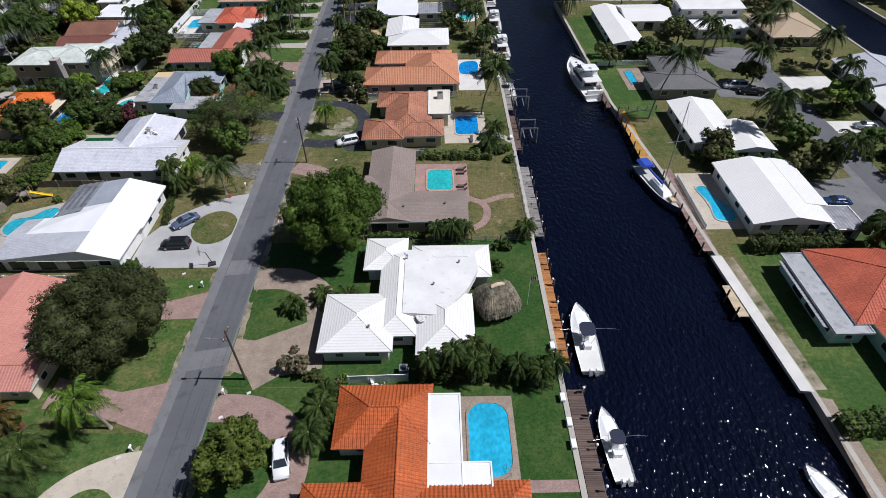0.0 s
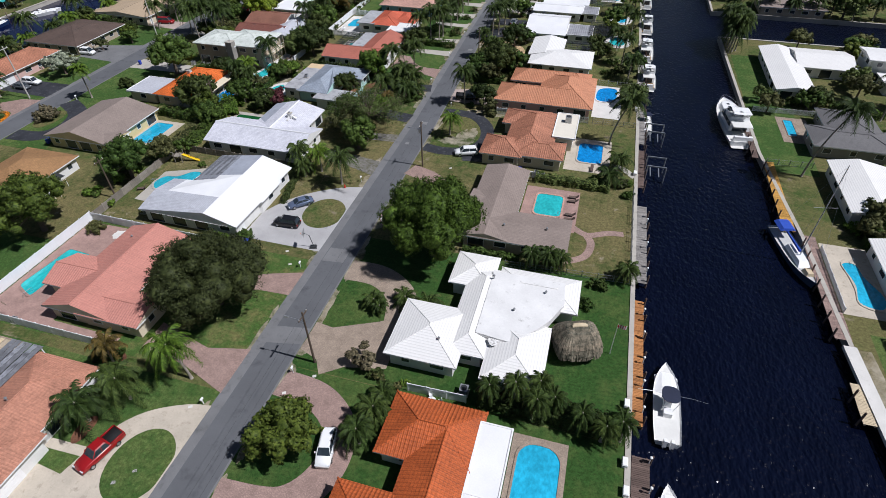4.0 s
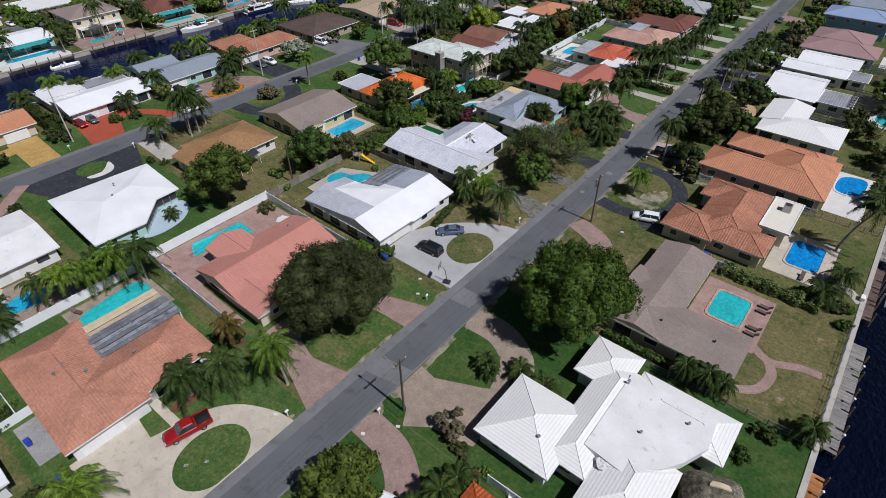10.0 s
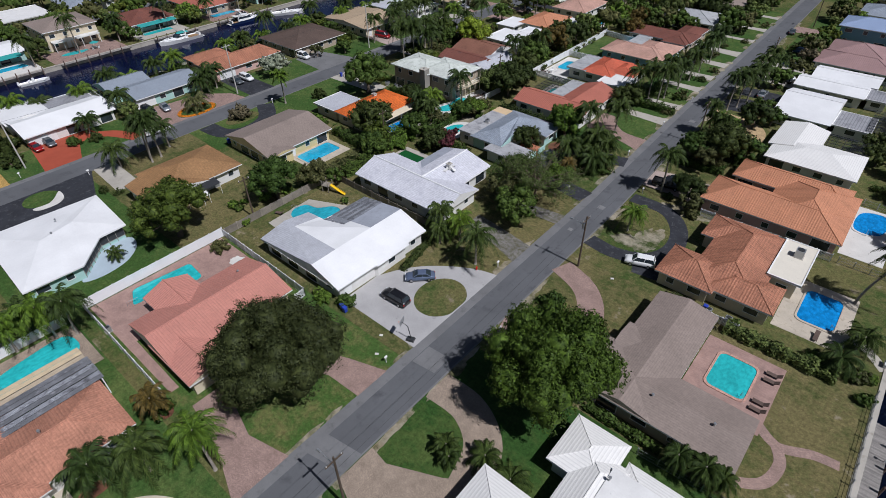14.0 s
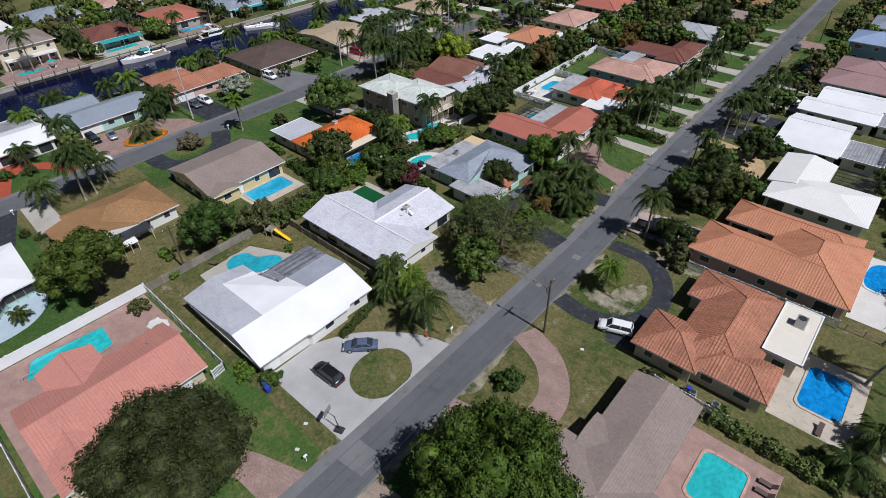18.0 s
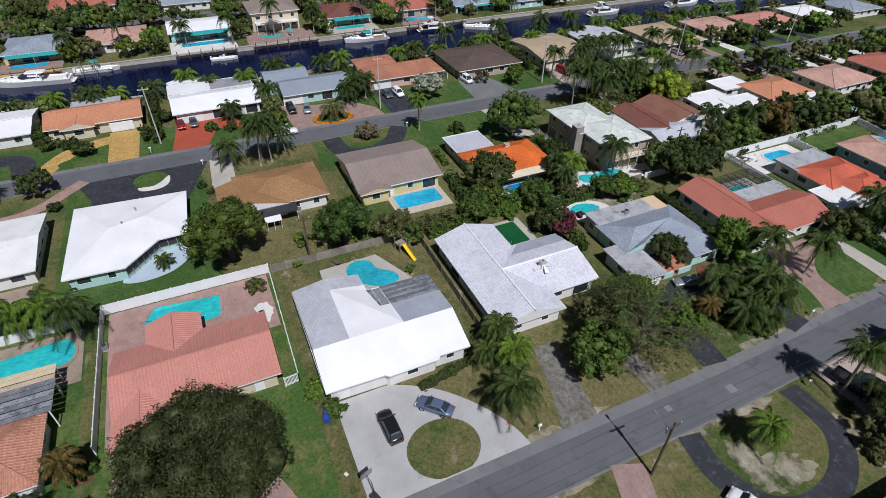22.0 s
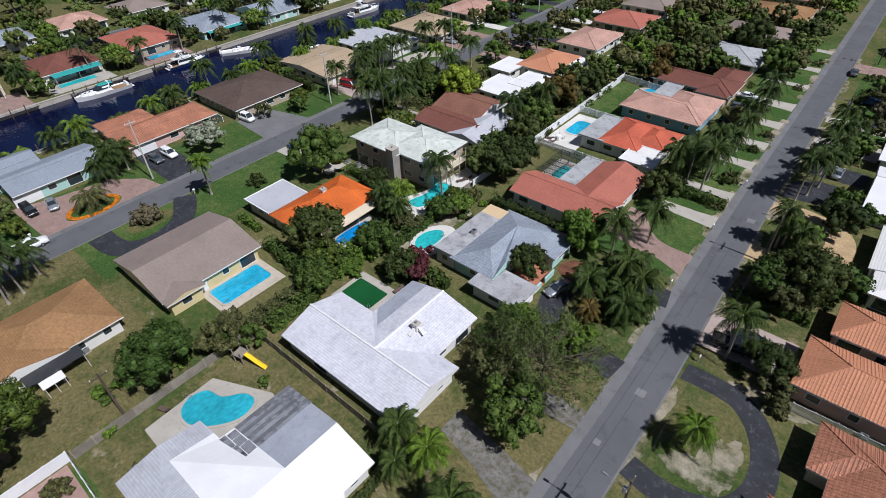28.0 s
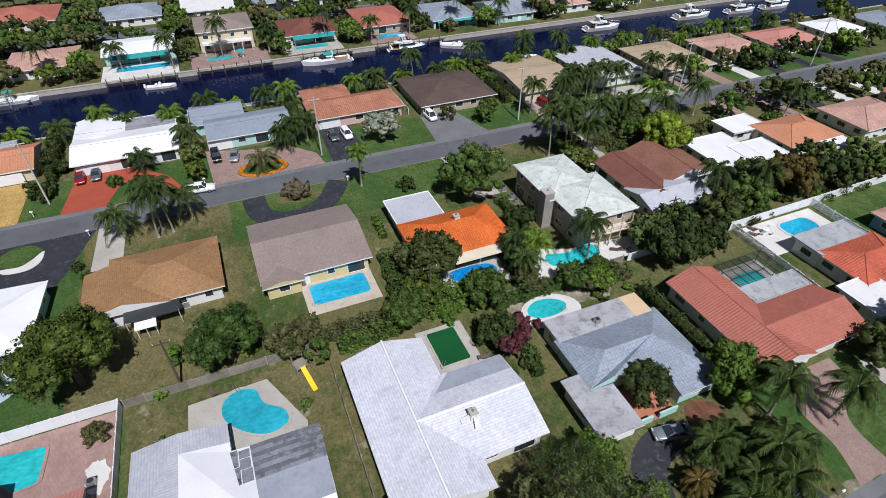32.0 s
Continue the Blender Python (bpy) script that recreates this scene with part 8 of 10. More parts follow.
fill_shrubs(-88, -78, 62, 84, 12, 1.1)
fill_shrubs(-79, -64, 105, 110, 12, 1.3)
fill_shrubs(-90, -78, 95, 122, 26, 1.5)
fill_shrubs(-76, -69, 118, 133, 10, 1.3)
fill_shrubs(-28, -17, 116, 122, 10, 1.2)
fill_shrubs(-20, -15, 136, 146, 8, 1.5)
fill_shrubs(-46, -37, 114, 131, 44, 1.2)
fill_shrubs(-82, -77, 135, 200, 44, 1.7)
fill_shrubs(-104, -84, 139, 144, 10, 1.5)
fill_shrubs(-90, -80, 155, 185, 22, 1.6)
fill_shrubs(-136, -128, 166, 190, 16, 1.2)
fill_shrubs(-115, -104, 150, 190, 26, 1.6)
fill_shrubs(-142, -130, 190, 260, 40, 1.7)
fill_shrubs(-116, -104, 190, 260, 40, 1.7)
fill_shrubs(-50, -38, 150, 250, 46, 1.5)
fill_shrubs(-27, -17, 145, 250, 50, 1.5)
fill_shrubs(5, 14, 120, 240, 40, 1.5)
fill_shrubs(-204, -194, 4, 190, 40, 1.5)
fill_shrubs(-226, -218, 4, 190, 50, 2.0)
fill_shrubs(-163, -158, 4, 190, 40, 1.4)
fill_shrubs(48, 66, 84, 92, 16, 1.5)
fill_shrubs(64, 78, 64, 150, 34, 1.3)
fill_shrubs(50, 66, 134, 142, 14, 1.5)
fill_shrubs(84, 100, 60, 160, 40, 2.0)
fill_shrubs(-57, -50, 30, 37, 8, 1.1)
fill_shrubs(-50, -40, -2, 8, 20, 1.3)
fill_shrubs(-75, -60, 4, 10, 14, 1.2)
fill_shrubs(-110, -106, 52, 60, 5, 1.2)
fill_shrubs(-12, -2, 93.6, 95, 6, 0.9)
fill_shrubs(-16, 3, 139, 142, 8, 1.2)
fill_shrubs(4, 15, 88, 96, 10, 1.1)
fill_shrubs(-71, -68.5, 62, 84, 8, 0.8)
fill_shrubs(-54, -51, 84, 96, 6, 0.9)
fill_shrubs(-17, -12.6, 38, 42, 5, 0.9)
tagged(part("undergrowth", _stuff, _mats), "far garden shrubs of many greens between houses", "shrubs", kind="stuff")


def join_far_trees():
    """One object for all the far trees: leaf blades and trunks, a material slot for each green."""
    mats = [BARK]
    V, F, M, n = [], [], [], 0
    for x, y, kind, mat, size, flat in FAR_TREES:
        if mat not in mats:
            mats.append(mat)
        for me, slot in ((TREES[kind][3], mats.index(mat)), (TREES[kind][1], 0)):
            v = np.empty(len(me.vertices) * 3, np.float32)
            me.vertices.foreach_get("co", v)
            v = v.reshape(-1, 3)
            a = math.radians((x * 37 + y * 91) % 360)
            V.append(np.column_stack([x + size * (math.cos(a) * v[:, 0] - math.sin(a) * v[:, 1]), y + size * (math.sin(a) * v[:, 0] + math.cos(a) * v[:, 1]), size * flat * v[:, 2]]))
            F += [tuple(n + i for i in q.vertices) for q in me.polygons]
            M += [slot] * len(me.polygons)
            n += len(v)
    me = bpy.data.meshes.new("woods")
    me.from_pydata(np.concatenate(V).tolist(), [], F)
    for k in mats:
        me.materials.append(k)
    me.polygons.foreach_set("material_index", M)
    tagged(part("woods", me, None), "far garden trees of many greens between distant houses", "trees", kind="stuff")


join_far_trees()
for _me in [me for me in bpy.data.meshes if me.users == 0]:
    bpy.data.meshes.remove(_me)

# ---- cars ----
def paint(name, colour, metal=0.0):
    return mottled(name, colour, 0.25, 0.03, 0.5, 3, 0.0, spec=0.6, metal=metal)


PAINTS = {"white": paint("car_white", (0.78, 0.78, 0.77)), "black": paint("car_black", (0.012, 0.012, 0.014)), "steel": paint("car_steel", (0.15, 0.19, 0.29), 0.4), "silver": paint("car_silver", (0.36, 0.38, 0.41), 0.5), "red": paint("car_red", (0.28, 0.01, 0.012)), "grey": paint("car_grey", (0.12, 0.13, 0.14), 0.3), "blue": paint("car_blue", (0.03, 0.06, 0.16), 0.2)}
RUBBER = mottled("rubber", (0.015, 0.015, 0.016), 0.85, 0.1, 1, 5, 0.1)
HUB = mottled("wheel_metal", (0.5, 0.5, 0.52), 0.3, 0.05, 1, 5, 0, metal=0.8)
LAMP_RED = mottled("lamp_red", (0.35, 0.01, 0.01), 0.2, 0.05, 1, 5, 0)
LAMP_CLEAR = mottled("lamp_clear", (0.6, 0.62, 0.65), 0.1, 0.05, 1, 5, 0)


def loft(sections, slot=0):
    """A closed body through cross sections of equal size, each a list of (x, y, z)."""
    m = Mesh()
    n = len(sections[0])
    m.v = [p for s in sections for p in s]
    for i in range(len(sections) - 1):
        for k in range(n):
            j = (k + 1) % n
            m.f.append((i * n + k, i * n + j, (i + 1) * n + j, (i + 1) * n + k))
            m.m.append(slot)
    m.f += [tuple(range(n))[::-1], tuple(range((len(sections) - 1) * n, len(sections) * n))]
    m.m += [slot, slot]
    return m


CAR_KINDS = {
    # length, width, belt profile (x, z), cabin (x0, x1, top x0, top x1), roof height
    "sedan": (4.8, 1.82, ((-2.4, 0.72), (-2.25, 0.92), (-1.5, 0.98), (-0.2, 0.98), (1.0, 0.95), (1.9, 0.82), (2.35, 0.66)), (-1.75, 1.15, -1.0, 0.35), 1.43),
    "suv": (4.8, 1.92, ((-2.4, 0.85), (-2.3, 1.05), (-1.5, 1.1), (-0.2, 1.1), (1.0, 1.06), (1.9, 0.98), (2.36, 0.75)), (-2.25, 1.25, -1.95, 0.55), 1.76),
    "van": (5.2, 1.98, ((-2.6, 0.95), (-2.55, 1.15), (-1.5, 1.15), (-0.2, 1.15), (1.4, 1.12), (2.2, 1.0), (2.58, 0.75)), (-2.5, 1.9, -2.4, 1.1), 2.0),
    "pickup": (5.7, 2.0, ((-2.85, 0.95), (-2.8, 1.1), (-1.5, 1.12), (-0.2, 1.12), (1.2, 1.1), (2.2, 1.05), (2.8, 0.8)), (-0.95, 1.25, -0.75, 0.55), 1.82),
}
_car_cache = {}


def car(x, y, turn, kind, colour, label, z=0.045):
    L, W, belt, cab, top = CAR_KINDS[kind]
    c = thing("car", x, y, z, label, "car", turn=turn)
    key = (kind, colour)
    if key not in _car_cache:
        secs = []
        for bx, bz in belt:
            taper = 1 - 0.16 * (abs(bx) / (L / 2)) ** 4
            h = W / 2 * taper
            secs.append([(bx, -h * 0.9, 0.28), (bx, -h, 0.5), (bx, -h * 0.97, bz - 0.08), (bx, -h * 0.86, bz), (bx, h * 0.86, bz), (bx, h * 0.97, bz - 0.08), (bx, h, 0.5), (bx, h * 0.9, 0.28)])
        body = loft(secs)
        if kind == "pickup":
            body.box(-2.75, -1.1, -0.8, 0.8, 1.1, 1.125, 1)
            for s in (-1, 1):
                body.box(-2.8, -1.0, s * 0.92 - 0.07, s * 0.92 + 0.07, 1.08, 1.3)
            body.box(-2.84, -2.74, -0.9, 0.9, 1.0, 1.3)
        x0, x1, t0, t1 = cab
        zb = belt[3][1] - 0.03
        h0, h1 = W / 2 * 0.86, W / 2 * 0.68
        glass = Mesh()
        glass.frustum((x0, x1, -h0, h0), (t0, t1, -h1, h1), zb, top - 0.03)
        roof = Mesh()
        roof.frustum((t0 - 0.05, t1 + 0.05, -h1 - 0.03, h1 + 0.03), (t0 + 0.12, t1 - 0.12, -h1 + 0.12, h1 - 0.12), top - 0.06, top + 0.03)
        pil = Mesh()
        for s in (-1, 1):
            pil.tube([(x1, s * h0, zb), (t1, s * h1, top - 0.02)], 0.05, 5)
            pil.tube([(x0, s * h0, zb), (t0, s * h1, top - 0.02)], 0.07, 5)
            pil.tube([((x0 + x1) / 2 - 0.1, s * h0, zb), ((t0 + t1) / 2, s * h1, top - 0.02)], 0.045, 5)
        wheel, rim = Mesh(), Mesh()
        wheel.tube([(0, -0.12, 0), (0, 0.12, 0)], 0.34, 18)
        rim.tube([(0, -0.135, 0), (0, 0.135, 0)], 0.21, 12)
        lamp, tail, mir = Mesh(), Mesh(), Mesh()
        lamp.box(-0.08, 0.06, -0.2, 0.2, -0.07, 0.07)
        tail.box(-0.05, 0.05, -0.12, 0.12, -0.1, 0.1)
        mir.frustum((-0.08, 0.08, -0.1, 0.1), (-0.05, 0.05, -0.08, 0.08), -0.08, 0.08)
        p = PAINTS[colour]
        _car_cache[key] = (body.data("body", [p, RUBBER], True), glass.data("glass", GLASS), roof.data("roof", p), pil.data("pillar", p), wheel.data("tyre", RUBBER), rim.data("rim", HUB), lamp.data("headlight", LAMP_CLEAR), tail.data("taillight", LAMP_RED), mir.data("mirror", p))
    body, glass, roof, pil, wheel, rim, lamp, tail, mir = _car_cache[key]
    for n, d in (("body", body), ("glass", glass), ("roof", roof), ("pillar", pil)):
        part(n, d, None, c)
    for sx in (-1, 1):
        for sy in (-1, 1):
            w = part("wheel", wheel, None, c)
            w.matrix_basis = Matrix.Translation((sx * L * 0.29, sy * (W / 2 - 0.14), 0.34))
            part("rim", rim, None, w)
    for sy in (-1, 1):
        part("headlight", lamp, None, c).matrix_basis = Matrix.Translation((L / 2 - 0.12, sy * W * 0.34, belt[-1][1] - 0.02))
        part("taillight", tail, None, c).matrix_basis = Matrix.Translation((-L / 2 + 0.02, sy * W * 0.38, belt[0][1] - 0.05))
        part("mirror", mir, None, c).matrix_basis = Matrix.Translation((cab[1] - 0.35, sy * (W / 2 + 0.06), belt[3][1] + 0.03))
    return c


car(-43.8, 22.2, 257, "pickup", "red", "dark red pickup truck on a concrete driveway")
car(-18.5, 29.6, 283, "suv", "white", "white sport utility car on a paver driveway")
car(-18.9, 98.4, 200, "suv", "white", "white sport utility car on a black driveway")
car(-43.6, 67.0, 182, "suv", "black", "black sport utility car on a grey driveway")
car(-44.0, 73.0, 224, "sedan", "steel", "steel-blue saloon car on a grey driveway")
car(-49.0, 118.8, 254, "sedan", "silver", "grey car in the shade of a tree")
car(-139.0, 50.2, 4, "sedan", "red", "dark red car on a red driveway")
car(-139.2, 53.0, 2, "sedan", "grey", "grey car on a red driveway")
car(-137.6, 75.6, 2, "suv", "black", "black sport utility car on a paver driveway")
car(-136.4, 79.2, 350, "sedan", "silver", "silver car on a paver driveway")
car(-137.2, 100.4, 2, "sedan", "grey", "grey car on a black driveway")
car(-136.9, 103.4, 3, "suv", "white", "white car on a black driveway")
car(-138.4, 124.0, 5, "van", "white", "white delivery van on an asphalt driveway")
car(-132.9, 152.6, 10, "van", "red", "bright red van on a paver driveway")
car(-125.6, 71.6, 85, "pickup", "white", "white pickup truck at the street side")
car(-24.8, 123.6, 10, "pickup", "black", "black pickup truck under a tree")
car(-23.6, 126.2, 12, "sedan", "black", "dark car under a tree")
car(-23.6, 180.4, 90, "sedan", "silver", "silver car on a dark driveway")
car(-24.6, 219.5, 175, "suv", "blue", "blue-grey car on a verge driveway")
car(-23.4, 206.2, 170, "sedan", "blue", "dark blue car beside the street")
car(-22.0, 195.4, 178, "sedan", "white", "white car beside the street")
car(-22.4, 193.0, 176, "suv", "black", "black car on a driveway")
car(-48.2, 206.6, 5, "sedan", "white", "white car on a pale driveway")
car(-47.4, 198.4, 5, "suv", "grey", "grey car on a pale driveway")
car(-47.0, 190.6, 5, "suv", "black", "dark car on a pale driveway")
car(-113.8, 169.5, 90, "sedan", "red", "red car beside a white-roofed house")
car(-133.0, 195, 5, "sedan", "silver", "silver car on a driveway")
car(-132.0, 227, 5, "suv", "black", "black car on a driveway")
car(-113.0, 207, 5, "sedan", "grey", "dark red car on a driveway")
car(-113.0, 217, 5, "suv", "black", "dark car on a driveway")
car(-226.5, 26, 80, "pickup", "white", "white pickup truck on a far street")
car(-238, 69, 5, "sedan", "white", "white car on a far driveway")
car(-31, 238, 95, "sedan", "grey", "grey car on the street")
car(71.0, 121.4, 175, "van", "white", "white van on an asphalt court")
car(73.5, 118.2, 170, "pickup", "black", "black pickup truck on an asphalt court")
car(70.5, 76, 175, "sedan", "blue", "blue car beside a white-roofed house")
car(91, 102, 175, "sedan", "silver", "silver car on a pale driveway")

# ---- boats ----
GEL = mottled("gelcoat", (0.8, 0.8, 0.79), 0.3, 0.03, 0.6, 4, 0.0, spec=0.5)
GEL_DECK = mottled("deck_cream", (0.68, 0.67, 0.63), 0.55, 0.06, 0.6, 4, 0.0)
GEL_GREY = mottled("deck_grey", (0.5, 0.5, 0.48), 0.6, 0.06, 0.6, 4, 0.0)
TEAK = mottled("teak_deck", (0.3, 0.19, 0.1), 0.7, 0.1, 0.6, 6, 0.1)
HULL_BLUE = mottled("hull_blue", (0.06, 0.09, 0.16), 0.3, 0.05, 0.6, 4, 0.0, spec=0.5)
ALU = mottled("mast_metal", (0.55, 0.56, 0.58), 0.35, 0.05, 0.6, 4, 0, metal=0.5)


def hull_mesh(L, W, H, slot_deck=1):
    """A boat hull with a sharp raked bow (at +x), a flat stern, a rub rail and a sunk deck."""
    m = Mesh()
    n = 14
    rail, keel, deck = [], [], []
    for k in range(n + 1):
        t = k / n
        x = -L / 2 + L * t
        w = W / 2 * (1 - max(0, (t - 0.45) / 0.55) ** 2.9) * (0.92 + 0.08 * min(1, t * 4))
        sheer = H * (0.75 + 0.35 * t ** 2)
        rail.append((x, w, sheer))
        keel.append((x - (0.12 * L * max(0, t - 0.7)), w * 0.72, -0.35))
        deck.append((x * 0.97, max(0.0, w - 0.16), sheer - 0.22))
    for a, b in ((keel, rail),):
        for k in range(n):
            for s in (1, -1):
                q = [(p[0], s * p[1], p[2]) for p in (a[k], a[k + 1], b[k + 1], b[k])]
                m.face(q if s < 0 else q[::-1])
    for k in range(n):
        for s in (1, -1):
            q = [(p[0], s * p[1], p[2]) for p in (rail[k], rail[k + 1], deck[k + 1], deck[k])]
            m.face(q)
        q = [deck[k], deck[k + 1], (deck[k + 1][0], -deck[k + 1][1], deck[k + 1][2]), (deck[k][0], -deck[k][1], deck[k][2])]
        m.face(q, slot_deck)
    m.face([(rail[0][0], rail[0][1], rail[0][2]), (rail[0][0], -rail[0][1], rail[0][2]), (keel[0][0], -keel[0][1], keel[0][2]), (keel[0][0], keel[0][1], keel[0][2])])
    return m


def deckhouse(x0, x1, half, z0, z1, rake, lean, wall=0.0):
    """A cabin with a rounded nose (at x1), raked back and leaning in towards its top; with wall it is an open coaming."""
    def ring(t, k=0.0):
        front, w, nose = x1 - rake * t - k, half * (1 - (1 - lean) * t) - k, min(0.45 * (x1 - x0), half * 1.4)
        side = [(front - nose + nose * math.sin(a), w * math.cos(a) ** 0.7) for a in [math.pi / 2 * n / 6 for n in range(6)]]
        out = [(x0 + rake * 0.3 * t + k, w * 0.94)] + side
        return [(x, y, z0 + (z1 - z0) * t) for x, y in out] + [(front, 0.0, z0 + (z1 - z0) * t)] + [(x, -y, z0 + (z1 - z0) * t) for x, y in out[::-1]]
    m = Mesh()
    rows = [ring(0.0), ring(0.82), ring(1.0, 0.05 if not wall else 0.0)]
    if wall:
        rows += [ring(1.0, wall), ring(0.05, wall)]
    n = len(rows[0])
    for p, q in zip(rows, rows[1:]):
        for k in range(n):
            m.face([p[(k + 1) % n], p[k], q[k], q[(k + 1) % n]])
    m.face(rows[-1][::-1])
    return m


def boat(x, y, turn, L, kind, label, cover=None, hull=None):
    """kind: console (T-top and outboards), yacht (cabin and flybridge), express (low raked cruiser), sail, skiff."""
    W = L * ({"yacht": 0.3, "express": 0.26, "sail": 0.23}.get(kind, 0.28))
    H = 0.09 * L if kind != "skiff" else 0.1 * L
    H = max(0.7, min(1.8, H))
    b = thing("boat", x, y, -1.25, label, "boat", turn=turn)
    part("hull", hull_mesh(L, W, H), [hull or GEL, GEL_DECK if kind != "sail" else GEL_GREY], b)
    cv = cover or CANVAS_NAVY
    if kind in ("console", "skiff"):
        m = Mesh()
        m.frustum((-0.09 * L, 0.03 * L, -0.45, 0.45), (-0.07 * L, 0.0, -0.4, 0.4), H * 0.6, H + 0.75)
        part("console", m, GEL, b)
        m = Mesh()
        m.frustum((-0.2 * L, -0.12 * L, -0.5, 0.5), (-0.2 * L, -0.12 * L, -0.5, 0.5), H * 0.6, H + 0.35)
        part("helm_seat", m, GEL, b)
        m = Mesh()
        m.frustum((0.1 * L, 0.32 * L, -0.12 * L, 0.12 * L), (0.12 * L, 0.36 * L, -0.05 * L, 0.05 * L), H * 0.7, H * 0.98)
        part("bow_cushion", m, GEL, b)
        if kind == "console":
            m = Mesh()
            m.slab(rounded(-0.15 * L, 0.05 * L, -0.09 * L, 0.09 * L, 0.07 * L), H + 1.9, H + 1.98)
            part("canopy", m, cv, b, "dark canvas sun top")
            m = Mesh()
            for sx in (-0.14, 0.03):
                for sy in (-1, 1):
                    m.tube([(sx * L, sy * 0.5, H * 0.6), (sx * L, sy * 0.08 * L, H + 1.9)], 0.03, 5)
            part("canopy_frame", m, ALU, b)
            for sy in (-1, 1):
                m = Mesh()
                m.tube([(-0.05 * L, sy * 0.09 * L, H + 1.9), (-0.08 * L, sy * 0.2 * L, H + 2.4), (-0.11 * L, sy * 0.34 * L, H + 2.6)], [0.03, 0.02, 0.012], 5)
                part("outrigger", m, ALU, b)
        for sy in (-0.42, 0.42) if kind == "console" else (0.0,):
            m = Mesh()
            m.frustum((-L / 2 - 0.55, -L / 2 + 0.05, sy - 0.24, sy + 0.24), (-L / 2 - 0.45, -L / 2, sy - 0.18, sy + 0.18), H * 0.5, H + 0.55)
            m.box(-L / 2 - 0.35, -L / 2 - 0.1, sy - 0.08, sy + 0.08, -0.5, H * 0.5)
            part("outboard_motor", m, GEL, b)
    elif kind in ("yacht", "express"):
        tall = kind == "yacht"
        back, nose, top = (-0.27, 0.2, 1.35) if tall else (-0.16, 0.16, 1.0)
        part("trunk_cabin", deckhouse(0.0, 0.4 * L, 0.3 * W, H * 0.8, H + 0.4, 0.04 * L, 0.8), GEL, b)
        for k in (0.22, 0.29):
            m = Mesh()
            m.slab(rounded(k * L - 0.3, k * L + 0.3, -0.3, 0.3, 0.08), H + 0.4, H + 0.46)
            part("hatch", m, GLASS, b)
        cabin = part("cabin", deckhouse(back * L, nose * L, 0.38 * W, H * 0.75, H + top, 0.1 * L, 0.84), GEL, b)
        part("window_band", deckhouse((back + 0.02) * L, (nose - 0.012) * L, 0.372 * W, H + 0.42, H + top - 0.3, 0.062 * L, 0.925), GLASS, cabin)
        m = Mesh()
        m.box(-0.47 * L, back * L, -0.36 * W, 0.36 * W, H * 0.58, H * 0.58 + 0.05)
        part("cockpit_floor", m, TEAK, b)
        m = Mesh()
        m.frustum((-0.47 * L, -0.42 * L, -0.3 * W, 0.3 * W), (-0.465 * L, -0.43 * L, -0.29 * W, 0.29 * W), H * 0.6, H + 0.25)
        part("stern_bench", m, GEL, b)
        m = Mesh()
        m.slab(rounded(-0.55 * L, -0.49 * L, -0.38 * W, 0.38 * W, 0.2), 0.25, 0.33)
        part("swim_platform", m, GEL_DECK, b)
        m = Mesh()
        m.box(back * L - 0.04, back * L + 0.06, -0.24 * W, 0.24 * W, H * 0.75, H + top - 0.3)
        part("cabin_door", m, GLASS, cabin)
        if tall:
            fly = part("flybridge", deckhouse(-0.36 * L, 0.09 * L, 0.35 * W, H + 1.35, H + 1.5, 0.01 * L, 0.98), GEL_DECK, b)
            part("coaming", deckhouse(-0.2 * L, 0.085 * L, 0.34 * W, H + 1.5, H + 2.05, 0.035 * L, 0.93, 0.14), GEL, fly)
            part("windscreen", deckhouse(-0.05 * L, 0.05 * L, 0.31 * W, H + 2.05, H + 2.4, 0.03 * L, 0.93, 0.04), GLASS, fly)
            m = Mesh()
            m.frustum((-0.02 * L, 0.015 * L, -0.5, 0.5), (-0.01 * L, 0.01 * L, -0.4, 0.4), H + 1.5, H + 2.3)
            part("helm", m, GEL, fly)
            for sy in (-1, 1):
                m = Mesh()
                m.frustum((-0.14 * L, -0.03 * L, sy * 0.2 * W - 0.35, sy * 0.2 * W + 0.35), (-0.14 * L, -0.03 * L, sy * 0.2 * W - 0.3, sy * 0.2 * W + 0.3), H + 1.5, H + 1.95)
                part("seat", m, GEL_GREY, fly)
        a, z = (-0.19, H + 1.5) if tall else (-0.13, H * 0.9)
        m = Mesh()
        for sy in (-1, 1):
            m.tube([((a + 0.05) * L, sy * 0.33 * W, z), ((a + 0.01) * L, sy * 0.31 * W, z + 1.2), (a * L, sy * 0.25 * W, z + 1.75)], [0.22, 0.16, 0.12], 6)
        m.tube([(a * L, -0.25 * W, z + 1.75), (a * L, 0.25 * W, z + 1.75)], 0.13, 6)
        arch = part("radar_arch", m, GEL, b)
        m = Mesh()
        m.slab(rounded(a * L - 0.35, a * L + 0.35, -0.35, 0.35, 0.3), z + 1.85, z + 2.1)
        part("radar_dome", m, GEL, arch)
        if tall:
            m = Mesh()
            m.slab(rounded((a - 0.06) * L, (a + 0.11) * L, -0.29 * W, 0.29 * W, 0.4), z + 1.72, z + 1.8)
            part("hardtop", m, cover or GEL, b)
        else:
            part("windscreen", deckhouse(0.0, 0.13 * L, 0.33 * W, H + 0.7, H + 1.4, 0.07 * L, 0.85), GLASS, b)
            part("hardtop", deckhouse(-0.2 * L, 0.06 * L, 0.3 * W, H + 1.4, H + 1.62, 0.03 * L, 0.8), cover or GEL, b)
        m = Mesh()
